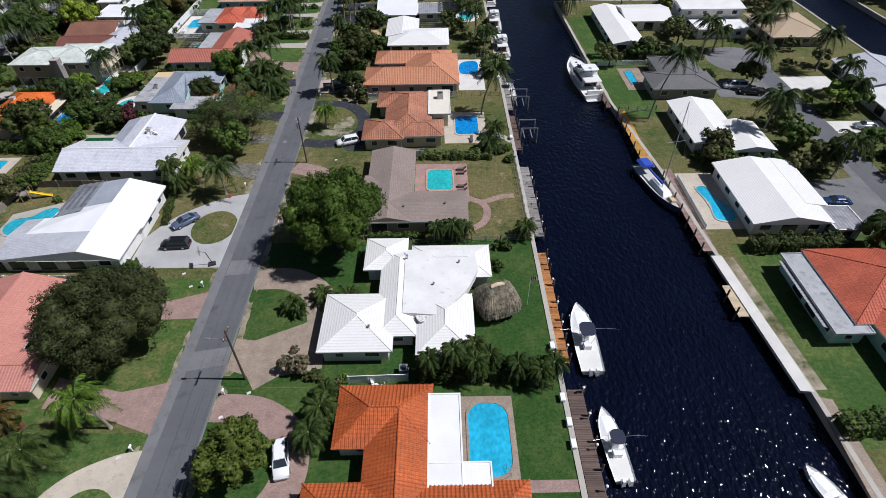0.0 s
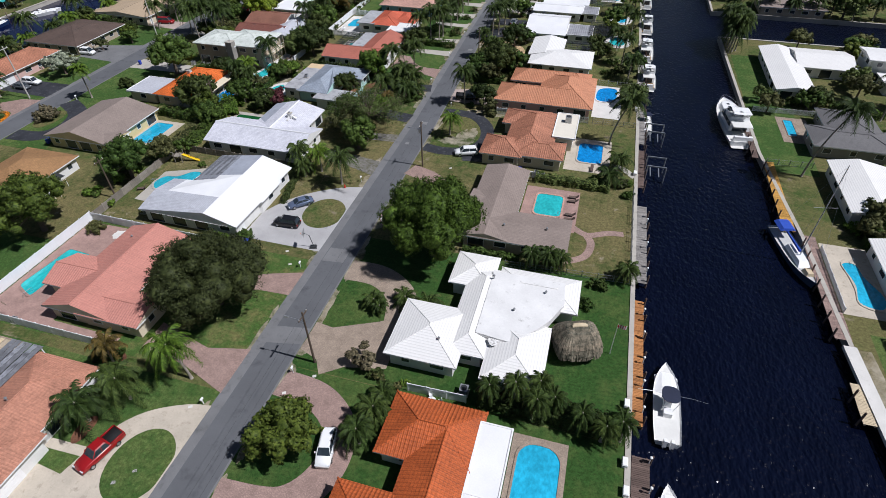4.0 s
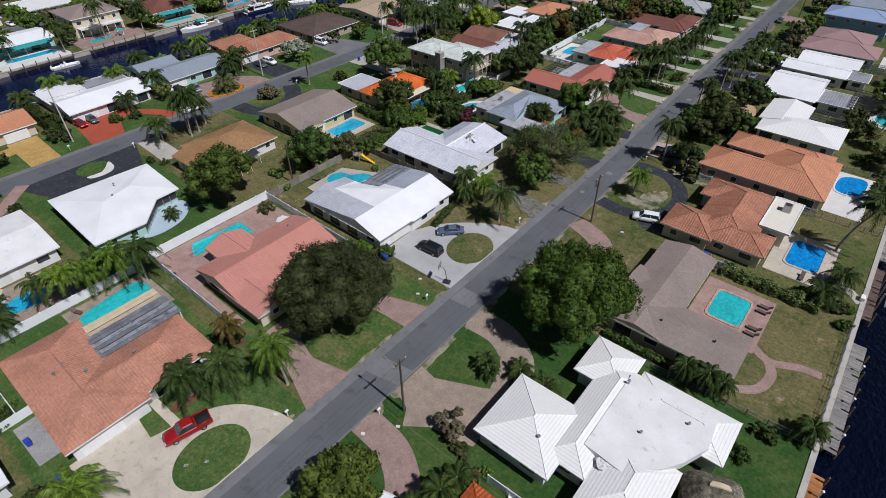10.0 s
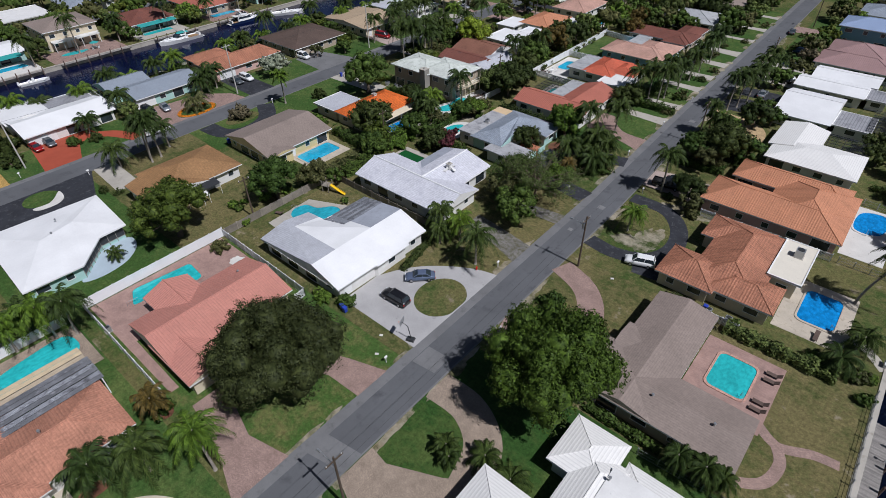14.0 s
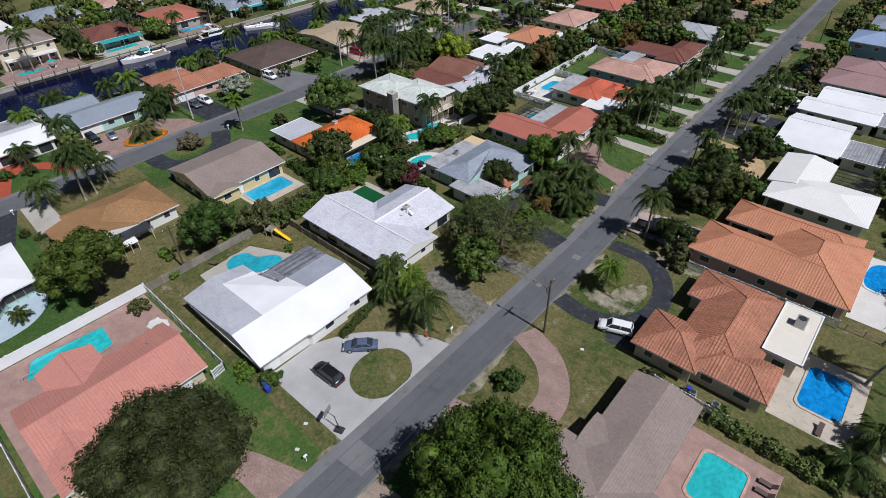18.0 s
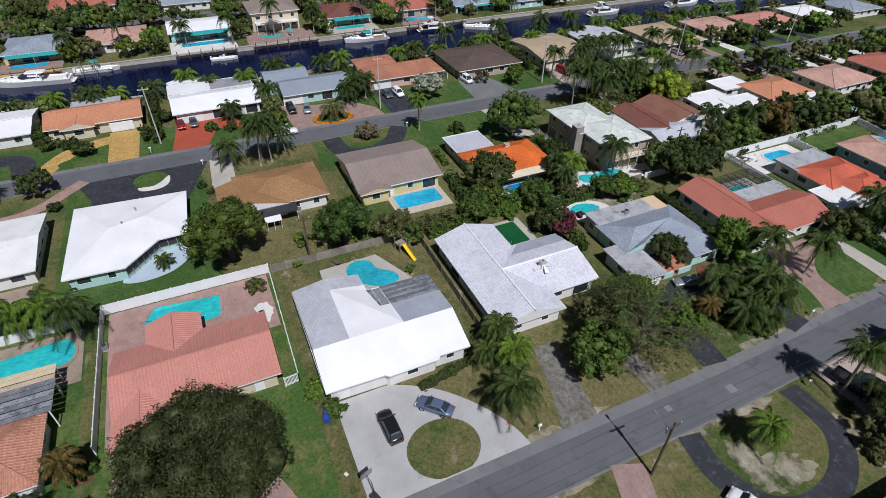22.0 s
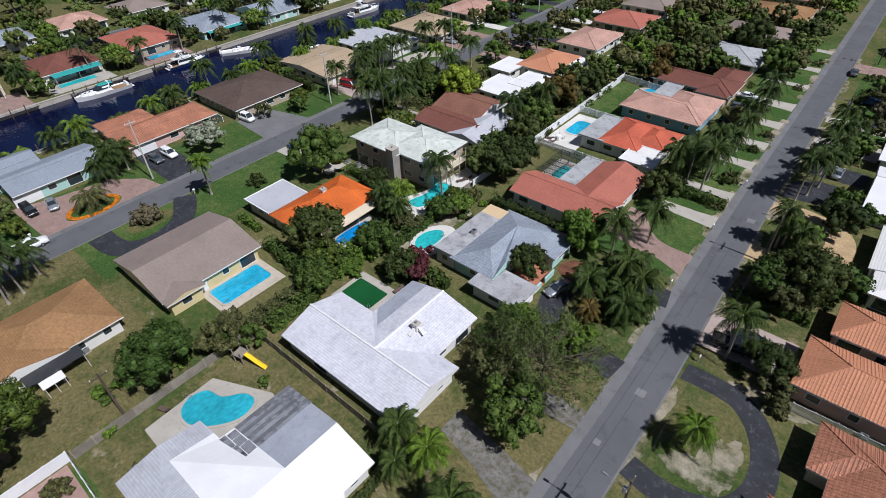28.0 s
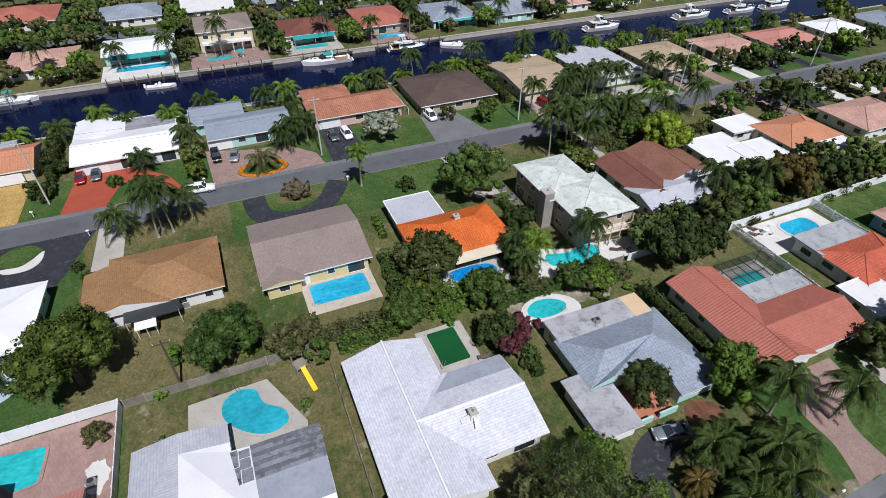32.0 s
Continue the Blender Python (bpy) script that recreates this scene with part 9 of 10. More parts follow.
        pts = [(L * (0.2 + 0.29 * k / 8), W / 2 * (1 - max(0, (0.7 + 0.29 * k / 8 - 0.45) / 0.55) ** 2.9) * 0.93, H * (0.75 + 0.35 * (0.7 + 0.29 * k / 8) ** 2)) for k in range(9)]
        for s in (1, -1):
            m.tube([(p[0], s * p[1], p[2] + 0.7) for p in pts], 0.025, 5)
            for p in pts[::2]:
                m.tube([(p[0], s * p[1], p[2]), (p[0], s * p[1], p[2] + 0.7)], 0.018, 4)
        part("bow_rail", m, ALU, b)
    else:
        m = Mesh()
        m.frustum((-0.12 * L, 0.24 * L, -0.28 * W, 0.28 * W), (-0.1 * L, 0.18 * L, -0.2 * W, 0.2 * W), H * 0.8, H + 0.45)
        part("cabin", m, GEL, b)
        m = Mesh()
        m.tube([(0.08 * L, 0, H * 0.7), (0.08 * L, 0, 1.25 * L)], [0.1, 0.06], 8)
        m.tube([(0.08 * L, -0.12 * L, 0.75 * L), (0.08 * L, 0.12 * L, 0.75 * L)], 0.03, 5)
        part("mast", m, ALU, b)
        m = Mesh()
        for e in ((0.49 * L, 0, H), (-0.48 * L, 0, H), (0.05 * L, W * 0.45, H), (0.05 * L, -W * 0.45, H)):
            m.tube([(0.08 * L, 0, 1.24 * L), e], 0.012, 4, cap=False)
        part("rigging", m, ALU, b)
        m = Mesh()
        m.tube([(0.06 * L, 0, H + 0.95), (-0.34 * L, 0, H + 0.95)], [0.22, 0.14], 8)
        part("sail_cover", m, CANVAS_BLUE, b, "furled sail under a blue cover")
        m = Mesh()
        m.frustum((-0.46 * L, -0.27 * L, -0.38 * W, 0.38 * W), (-0.45 * L, -0.28 * L, -0.22 * W, 0.22 * W), H + 1.2, H + 1.6)
        part("awning", m, CANVAS_BLUE, b, "blue canvas cockpit awning")
        m = Mesh()
        m.frustum((0.27 * L, 0.38 * L, -0.2 * W, 0.2 * W), (0.28 * L, 0.37 * L, -0.12 * W, 0.12 * W), H * 0.8, H + 0.3)
        part("dinghy_cover", m, CANVAS_TAN, b, "tan canvas over gear on the foredeck")
    return b


boat(20.0, 47.6, 90, 12.0, "console", "white centre-console motorboat with a dark top")
boat(20.2, 31.7, 94, 9.4, "console", "white centre-console motorboat with outboard engines")
boat(43.0, 24.6, 112, 8.6, "skiff", "white motorboat with a navy cover")
boat(36.2, 128.9, 96, 21.0, "yacht", "large white motor yacht with a flybridge")
boat(40.9, 82.4, -78, 15.0, "sail", "grey sailing boat with blue canvas covers", hull=HULL_BLUE)
boat(17.4, 149.5, 92, 14.5, "yacht", "white motor yacht moored at a dock")
boat(16.9, 168.5, 90, 15.0, "yacht", "white motor yacht with a flybridge")
boat(17.2, 124, 92, 10.0, "console", "white motorboat beside a boat lift")
boat(17.2, 190, 92, 13.0, "yacht", "white motor yacht at a far dock")
boat(17.2, 215, 92, 12.0, "yacht", "white motor yacht at a far dock")
boat(-185.6, 15.0, 262, 19.5, "express", "long low white motor cruiser in the far canal")
boat(-189.2, 31.0, 88, 11.5, "console", "white boat raised on a lift", CANVAS_TEAL)
boat(-185.4, 65.6, 84, 7.6, "skiff", "small white motorboat on the canal")
boat(-186.4, 110.6, 268, 14.6, "express", "white motor yacht by a dock", CANVAS_TEAL)
boat(-188.2, 137, 86, 12.5, "yacht", "blue and white motor yacht", hull=PAINTS["blue"])
boat(-183.4, 152.6, 60, 12, "skiff", "white motorboat at a dock")
boat(-181.9, 204.9, 86, 13.5, "yacht", "white motor yacht moored in the far canal")
boat(-180.3, 242.9, 86, 15, "yacht", "white motor yacht at a far dock")
boat(-179.0, 264.5, 86, 13, "yacht", "white motor yacht at a far dock")
boat(-178.2, 281, 86, 13, "yacht", "white motor yacht at a far dock")
boat(-165.0, 58.0, 92, 8.0, "skiff", "small blue and white boat at a backyard dock")
boat(-165.4, 14.5, 100, 12.0, "express", "white motor yacht behind a house")
boat(-165.2, 106, 92, 8.5, "skiff", "small boat under palms")
boat(-166, 165, 92, 11.0, "console", "white motorboat at a dock")
boat(-166, 205, 92, 9, "skiff", "white motorboat at a dock")


# ---- docks ----
def dock(x0, x1, y0, y1, material, label, z=0.1, across=True, piles="+x", step=0.22):
    """A timber dock: one board after another over beams, with round mooring piles."""
    d = thing("dock", 0, 0, 0, label, "dock")
    beam = Mesh()
    for f in (0.15, 0.85):
        xx = x0 + (x1 - x0) * f
        beam.box(xx - 0.08, xx + 0.08, y0, y1, z - 0.32, z - 0.06)
    part("beam", beam, material, d)
    board = Mesh()
    board.box(x0, x1, 0, step - 0.025, z - 0.06, z)
    data = board.data("plank", material)
    n = int((y1 - y0) / step)
    for k in range(n):
        o = part("plank", data, None, d)
        o.matrix_basis = Matrix.Translation((0, y0 + k * step, 0.012 * (k * 7 % 3) * 0.5))
    pile = Mesh()
    pile.tube([(0, 0, -2.2), (0, 0, 1.35), (0, 0, 1.5)], [0.14, 0.14, 0.03], 8)
    data = pile.data("pile", WOOD_BROWN)
    y = y0 + 0.6
    while y < y1:
        o = part("mooring_post", data, None, d)
        o.matrix_basis = Matrix.Translation(((x1 + 0.1) if piles == "+x" else (x0 - 0.1), y, 0))
        y += 3.4
    return d


dock(15.7, 17.0, 42.6, 64.2, WOOD_ORANGE, "orange-brown timber dock along the seawall")
dock(15.7, 17.4, 68.2, 89.0, WOOD_GREY, "weathered grey timber dock")
dock(15.8, 17.8, 24.0, 38.6, WOOD_BROWN, "dark brown timber dock")
dock(15.7, 16.9, 95.0, 109.5, WOOD_BROWN, "reddish-brown timber dock along the seawall")
dock(15.7, 16.9, 112.0, 130.0, WOOD_GREY, "weathered grey timber dock")
dock(15.7, 16.9, 140.0, 176.0, WOOD_GREY, "weathered grey timber dock")
dock(40.0, 42.0, 88.2, 111.4, WOOD_YELLOW, "yellow-orange new timber dock", 0.12, piles="-x")
dock(38.2, 39.4, 112.4, 124.0, WOOD_BROWN, "brown timber dock beside a yacht", piles="-x")
dock(42.6, 44.8, 64.0, 87.6, WOOD_ROSE, "faded reddish-brown timber dock", piles="-x")
dock(42.6, 44.2, 50.2, 56.4, CANVAS_TAN, "short pale timber jetty", 0.05, piles="-x")
dock(-191.2, -189.6, 52, 70, WOOD_GREY, "pale dock along the far bank", step=0.45)
dock(-191.2, -189.4, 75, 96, WOOD_GREY, "pale dock along the far bank", step=0.45)
dock(-191.2, -189.6, 104, 120, WOOD_GREY, "pale dock along the far bank", step=0.45)
dock(-191.2, -189.8, 6, 22, WOOD_YELLOW, "tan dock along the far bank", step=0.45)
dock(-191.2, -189.8, 127, 150, WOOD_GREY, "pale dock along the far bank", step=0.45)
dock(-163.4, -161.8, 97, 118, WOOD_GREY, "grey dock behind a tiled house", piles="-x", step=0.45)
dock(-163.4, -161.8, 72, 92, WOOD_GREY, "grey dock behind a house", piles="-x", step=0.45)
m = Mesh()
m.slab([(45.2, 37.8), (46.9, 37.6), (45.0, 62.8), (43.3, 62.8)], -0.3, 0.2)
tagged(part("seawall_walk", m, CONCRETE_WHITE), "broad white concrete seawall walk", "seawall", kind="structure")
m = Mesh()
m.slab([(46.9, 38.0), (48.8, 38.0), (46.8, 62.6), (45.1, 62.6)], -0.1, 0.02)
tagged(part("bare_soil", m, GRASS_SANDY), "strip of bare pale sand along a seawall walk", "ground", kind="structure")
m = Mesh()
m.slab([(46.0, 18), (49.0, 18), (48.6, 36.5), (46.8, 37)], -0.3, 0.12)
tagged(part("pavement", m, PAVER_TAN), "tan paved terrace at the canal", "pavement", kind="structure")

# ---- poles and wires ----
def utility_pole(x, y, height, material, label, arm=2.2, turn=180, lamp=True, can=False):
    p = thing("utility_pole", x, y, 0, label, "utility pole", "poles along the street", turn=turn)
    m = Mesh()
    m.tube([(0, 0, -0.2), (0, 0, height)], [0.17, 0.11], 10)
    part("pole", m, material, p)
    m = Mesh()
    m.box(-0.06, 0.06, -1.1, 1.1, height - 0.7, height - 0.56)
    part("crossarm", m, material, p)
    for s in (-0.95, 0.0, 0.95):
        m = Mesh()
        m.tube([(0, s, height - 0.56), (0, s, height - 0.32)], [0.05, 0.03], 6)
        part("insulator", m, GEL, p)
    if lamp:
        m = Mesh()
        m.tube([(0, 0, height - 2.0), (arm * 0.5, 0, height - 1.5), (arm, 0, height - 1.45)], 0.035, 6)
        part("lamp_arm", m, GREY_METAL, p)
        m = Mesh()
        m.frustum((arm - 0.05, arm + 0.6, -0.14, 0.14), (arm, arm + 0.5, -0.08, 0.08), height - 1.55, height - 1.35)
        part("street_lamp", m, GREY_METAL, p)
    if can:
        m = Mesh()
        m.tube([(0.32, 0, height - 2.4), (0.32, 0, height - 1.5)], 0.22, 12)
        part("transformer", m, GREY_METAL, p)
    return p


ROW1 = [(-25.3, -12), (-25.55, 40.9), (-26.3, 91.7), (-27.0, 144.8), (-27.2, 197), (-27.2, 249)]
for k, (x, y) in enumerate(ROW1):
    utility_pole(x, y, 9.9, WOOD_POLE, "wooden utility pole with a street lamp arm", can=k in (2, 4))
ROW2 = [(-131.9, -3), (-131.9, 45.5), (-130.6, 96.3), (-129.2, 142.9), (-127.9, 189.8), (-127.9, 238)]
for x, y in ROW2:
    utility_pole(x, y, 13.0, POLE_CONCRETE, "tall pale concrete utility pole", turn=0, lamp=False)
utility_pole(-79.0, 66.0, 8.6, WOOD_POLE, "wooden back-yard utility pole", lamp=False)
utility_pole(-79.4, 100.5, 8.6, WOOD_POLE, "wooden back-yard utility pole", lamp=False)
utility_pole(-79.6, 143.5, 8.6, WOOD_POLE, "wooden back-yard utility pole", lamp=False)
WIRE = mottled("wire", (0.03, 0.03, 0.03), 0.6, 0.1, 1, 5, 0)


def wires(row, height, offsets, label, r=0.016):
    w = thing("power_line", 0, 0, 0, label, "power line")
    for o, dz in offsets:
        m = Mesh()
        for (xa, ya), (xb, yb) in zip(row, row[1:]):
            m.tube([(xa + o * 0 + (xb - xa) * k / 10, ya + (yb - ya) * k / 10 + 0 * o, height + dz - 3.6 * (k / 10) * (1 - k / 10) * 0.35) for k in range(11)], r, 4, cap=False)
        part("cable", m, WIRE, w)


wires(ROW1, 9.9, ((0, -0.3), (0, -2.2)), "black power cables sagging between wooden poles", 0.012)
wires(ROW2, 13.0, ((0, -0.3), (0, -2.5)), "power cables between concrete poles")

# ---- small structures and garden things ----
def strip_roof(x0, x1, y0, y1, z, label, strips, mats, posts=True):
    """A lean-to patio roof of loose metal sheets laid side by side."""
    t = thing("patio_roof", 0, 0, 0, label, "patio roof")
    w = (x1 - x0) / strips
    for k in range(strips):
        m = Mesh()
        a, b = x0 + k * w, x0 + (k + 1) * w - 0.13
        zz = z + 0.035 * (k % 2) + 0.05 * k / strips
        m.box(a, b, y0, y1, zz, zz + 0.04)
        for j in range(1, 4):
            xx = a + (b - a) * j / 4
            m.box(xx - 0.02, xx + 0.02, y0, y1, zz + 0.04, zz + 0.065)
        part("roof_sheet", m, mats[k % len(mats)] if k else mats[-1], t)
    if posts:
        for x in (x0 + 0.3, x1 - 0.3):
            for y in (y0 + 0.3, (y0 + y1) / 2, y1 - 0.3):
                m = Mesh()
                m.box(x - 0.07, x + 0.07, y - 0.07, y + 0.07, 0, z)
                part("post", m, WHITE_PAINT, t)
    return t


TAN_SHEET = mottled("tan_sheet", (0.46, 0.38, 0.28), 0.5, 0.12, 0.4, 4, 0.1, (0.3, 0.24, 0.17), 0.58)
strip_roof(-67.8, -65.1, 21.0, 31.4, 2.86, "tan metal patio roof strips beside a pool", 3, [TAN_SHEET, CANVAS_TAN])
strip_roof(-65.0, -59.7, 20.2, 31.6, 3.06, "worn grey metal sheets over a patio", 6, [GREY_SHEET, SHEET_DARK])
for x, y, w, d in ((-64.7, 70.7, 2.3, 1.2), (-62.3, 70.9, 2.2, 1.1), (-64.5, 72.0, 1.1, 1.1), (-63.3, 72.0, 1.4, 1.1), (-61.8, 72.1, 1.7, 1.1), (-60.9, 71.0, 0.9, 1.0)):
    m = Mesh()
    m.solid([(0, 0, 0), (w, 0, 0.171 * w), (w, d, 0.171 * w), (0, d, 0), (0, 0, 0.06), (w, 0, 0.171 * w + 0.06), (w, d, 0.171 * w + 0.06), (0, d, 0.06)], [(3, 2, 1, 0), (4, 5, 6, 7), (0, 1, 5, 4), (1, 2, 6, 5), (2, 3, 7, 6), (3, 0, 4, 7)])
    s = tagged(part("solar_panel", m, GREY_SHEET), "square grey solar heating panel on a roof", "solar panel", "solar panels on the white house")
    s.matrix_basis = pose(x, y, 2.98 + 0.171 * (x + 64.9) + (0.06 if y < 71.5 else 0.0))


def screen_cage(x0, x1, y0, y1, h, label, step=1.6, dark=True):
    """A pool cage: slim frame bars under mesh, open between."""
    t = thing("pool_cage", 0, 0, 0, label, "screen enclosure")
    nx, ny = max(2, round((x1 - x0) / step)), max(2, round((y1 - y0) / step))
    mat = DARK_METAL if dark else FENCE_WHITE
    for k in range(nx + 1):
        m = Mesh()
        x = x0 + (x1 - x0) * k / nx
        m.box(x - 0.04, x + 0.04, y0, y1, h - 0.08, h)
        part("beam", m, mat, t)
        for y in (y0, y1):
            m = Mesh()
            m.box(x - 0.04, x + 0.04, y - 0.04, y + 0.04, 0, h)
            part("post", m, mat, t)
    for k in range(ny + 1):
        m = Mesh()
        y = y0 + (y1 - y0) * k / ny
        m.box(x0, x1, y - 0.04, y + 0.04, h - 0.07, h + 0.012)
        part("purlin", m, mat, t)
    m = Mesh()
    for k in range(int((x1 - x0) / 0.3)):
        m.box(x0 + k * 0.3, x0 + k * 0.3 + 0.045, y0, y1, h - 0.035, h - 0.025)
    for k in range(int((y1 - y0) / 0.3)):
        m.box(x0, x1, y0 + k * 0.3, y0 + k * 0.3 + 0.045, h - 0.034, h - 0.024)
    tagged(part("screen_mesh", m, DARK_METAL, t), kind="stuff")
    return t


screen_cage(-68.6, -63.3, 143.3, 152.8, 2.75, "dark pool cage with a grid of screen frames")
pool(rounded(-67.4, -64.6, 146.6, 151.6, 0.8), POOL_AQUA, [(-69.2, 144.6), (-62.8, 144.6), (-62.8, 153.8), (-69.2, 153.8)], CONCRETE, "pool under a screen cage")
screen_cage(-5.0, 2.6, 155.3, 161.6, 2.8, "dark screen cage behind a white house")
screen_cage(0.4, 7.2, 168.0, 181.0, 2.8, "dark screen cage behind a white house")
screen_cage(-0.8, 6.4, 195.5, 203.5, 2.8, "dark screen cage behind a house")
m = Mesh()
m.slab(smooth_line([(-91.0, 48.2), (-87.8, 48.2), (-84.9, 45.4), (-83.9, 41.6), (-84.4, 38.6), (-85.8, 38.4), (-90.6, 43.4)], 5, True), -0.1, 0.06)
PATIO_BLUE = mottled("patio_pale_blue", (0.4, 0.48, 0.54), 0.7, 0.06, 0.5, 5, 0.1)
tagged(part("patio", m, PATIO_BLUE), "pale blue painted concrete patio", "patio", kind="structure")
palm(-86.4, 44.4, 1, "small potted palm on a patio", 3, 0.8, 0.1)

# thatched hut on the lawn of the white house
hut = thing("thatched_hut", 7.9, 52.3, 0, "round thatched hut with a shaggy grey roof", "hut", turn=20)
for k in range(6):
    a = k * math.tau / 6
    m = Mesh()
    m.tube([(2.3 * math.cos(a), 2.0 * math.sin(a), -0.1), (2.3 * math.cos(a), 2.0 * math.sin(a), 2.5)], 0.09, 8)
    part("post", m, WOOD_POLE, hut)
rng = random.Random(3)
for ring in range(7):
    # shaggy courses of palm-leaf blades on a steep dome
    m = Mesh()
    t0, t1 = ring / 7, min((ring + 1.5) / 7, 0.985)
    for k in range(150):
        a, b = (k + rng.uniform(-0.3, 0.3)) * math.tau / 150, (k + 1.3) * math.tau / 150
        d = rng.uniform(-0.14, 0.1)
        q = []
        for ang, t, e in ((a, t0, d), (b, t0, d), (b, t1, -0.1), (a, t1, -0.1)):
            r = 3.3 * (1 - t ** 1.7) ** 0.7 / (abs(math.cos(ang)) ** 4 + abs(math.sin(ang)) ** 4) ** 0.25 * 0.96 + e
            q.append((r * 1.02 * math.cos(ang) + (0.7 * t if math.cos(ang) > 0 else -0.7 * t), r * 0.95 * math.sin(ang), 1.5 + 3.7 * t - e * 0.8))
        m.face(q)
    tagged(part("thatch_layer", m, THATCH, hut), kind="stuff")
m = Mesh()
for k in range(3):
    m.tube([(-1.0 + 0.1 * k, -0.16 + 0.16 * k, 5.12), (0.0, -0.16 + 0.16 * k, 5.24), (1.0 - 0.1 * k, -0.16 + 0.16 * k, 5.12)], 0.17, 7)
part("ridge_cap", m, CANVAS_TAN, hut, "tan palm-leaf ridge")
m = Mesh()
m.tube([(0, 0, -0.1), (0, 0, 3.4)], 0.6, 10)
part("counter", m, WOOD_BROWN, hut)
hut2 = thing("thatched_hut", -197.5, 98.6, 0, "small thatched hut at the waterside", "hut")
m = Mesh()
m.tube([(0, 0, 2.2), (0, 0, 3.4), (0, 0, 4.4)], [2.0, 1.1, 0.15], 14)
part("thatch_layer", m, THATCH, hut2)
for sx in (-1, 1):
    for sy in (-1, 1):
        m = Mesh()
        m.tube([(sx * 1.2, sy * 1.2, -0.1), (sx * 1.2, sy * 1.2, 2.5)], 0.07, 6)
        part("post", m, WOOD_POLE, hut2)

# grime where water stands on the flat middle of the white roof, and on other low roofs
for x, y, rx, ry, z, k in ((3.4, 58.6, 1.2, 1.7, 3.372, 1), (-2.6, 48.2, 0.9, 0.7, 3.372, 2), (0.6, 60.4, 1.6, 0.5, 3.373, 3)):
    m = Mesh()
    m.slab(oval(x, y, rx, ry, 26, 0.5, seed=k), z - 0.01, z)
    tagged(part("roof_stain", m, ROOF_GRIME), "dark weathered stain on a flat white roof", "stain", kind="structure")

# sun loungers, tables, chairs
def lounger(x, y, turn, label="dark sun lounger beside a pool"):
    t = thing("sun_lounger", x, y, 0.055, label, "sun lounger", "sun loungers beside the pool", turn)
    m = Mesh()
    m.box(-0.9, 0.35, -0.3, 0.3, 0.28, 0.36)
    part("seat", m, WOOD_BROWN, t)
    m = Mesh()
    m.solid([(0.35, -0.3, 0.28), (0.35, 0.3, 0.28), (0.95, 0.3, 0.72), (0.95, -0.3, 0.72), (0.35, -0.3, 0.36), (0.35, 0.3, 0.36), (0.9, 0.3, 0.8), (0.9, -0.3, 0.8)], [(0, 1, 2, 3), (7, 6, 5, 4), (0, 4, 5, 1), (1, 5, 6, 2), (2, 6, 7, 3), (3, 7, 4, 0)])
    part("backrest", m, WOOD_BROWN, t)
    for sx in (-0.8, 0.3):
        for sy in (-0.26, 0.26):
            m = Mesh()
            m.box(sx - 0.03, sx + 0.03, sy - 0.03, sy + 0.03, 0, 0.3)
            part("leg", m, DARK_METAL, t)
    return t


for x, y, a in ((4.3, 88.2, 0), (4.3, 86.9, 0), (4.2, 82.6, 0), (4.2, 81.3, 0)):
    lounger(x, y, a)
for x, y, a in ((-68.0, 103.6, 80), (-66.4, 103.8, 85), (-75.0, 22.4, 200), (-75.4, 159.6, 10), (-74.2, 158.6, 30), (-80.0, 134.0, 60), (-79.4, 135.4, 60), (-80.4, 84.6, 10), (6.8, 99.0, 90), (-76.0, 69.6, 20)):
    lounger(x, y, a, "pale sun lounger on a pool deck")


def patio_table(x, y, shade, label):
    t = thing("patio_table", x, y, 0.05, label, "table")
    m = Mesh()
    m.tube([(0, 0, 0.7), (0, 0, 0.74)], 0.6, 16)
    part("tabletop", m, WHITE_PAINT, t)
    m = Mesh()
    m.tube([(0, 0, 0), (0, 0, 2.3)], 0.035, 6)
    part("pole", m, WHITE_PAINT, t)
    if shade:
        m = Mesh()
        m.tube([(0, 0, 2.0), (0, 0, 2.5)], [1.4, 0.05], 8)
        part("parasol", m, shade, t)
    for k in range(4):
        a = k * math.pi / 2 + 0.4
        c = thing("patio_chair", x + 1.1 * math.cos(a), y + 1.1 * math.sin(a), 0.05, "white garden chair at a patio table", "chair", "patio chairs", math.degrees(a))
        m = Mesh()
        m.box(-0.22, 0.22, -0.22, 0.22, 0.4, 0.45)
        part("seat", m, WHITE_PAINT, c)
        m = Mesh()
        m.box(0.18, 0.23, -0.22, 0.22, 0.45, 0.9)
        part("backrest", m, WHITE_PAINT, c)
        for sx in (-0.18, 0.18):
            for sy in (-0.18, 0.18):
                m = Mesh()
                m.box(sx - 0.02, sx + 0.02, sy - 0.02, sy + 0.02, 0, 0.4)
                part("leg", m, WHITE_PAINT, c)


patio_table(-92.0, 81.8, None, "white round patio table beside a pool")
patio_table(-86.4, 15.6, CANVAS_TAN, "patio table under a tan parasol")
patio_table(-74.0, 161.0, None, "white round table on a pool deck")
patio_table(-197.0, 88.0, CANVAS_TEAL, "patio table under a teal parasol")
patio_table(-8.5, 38.9, None, "small round terrace table")


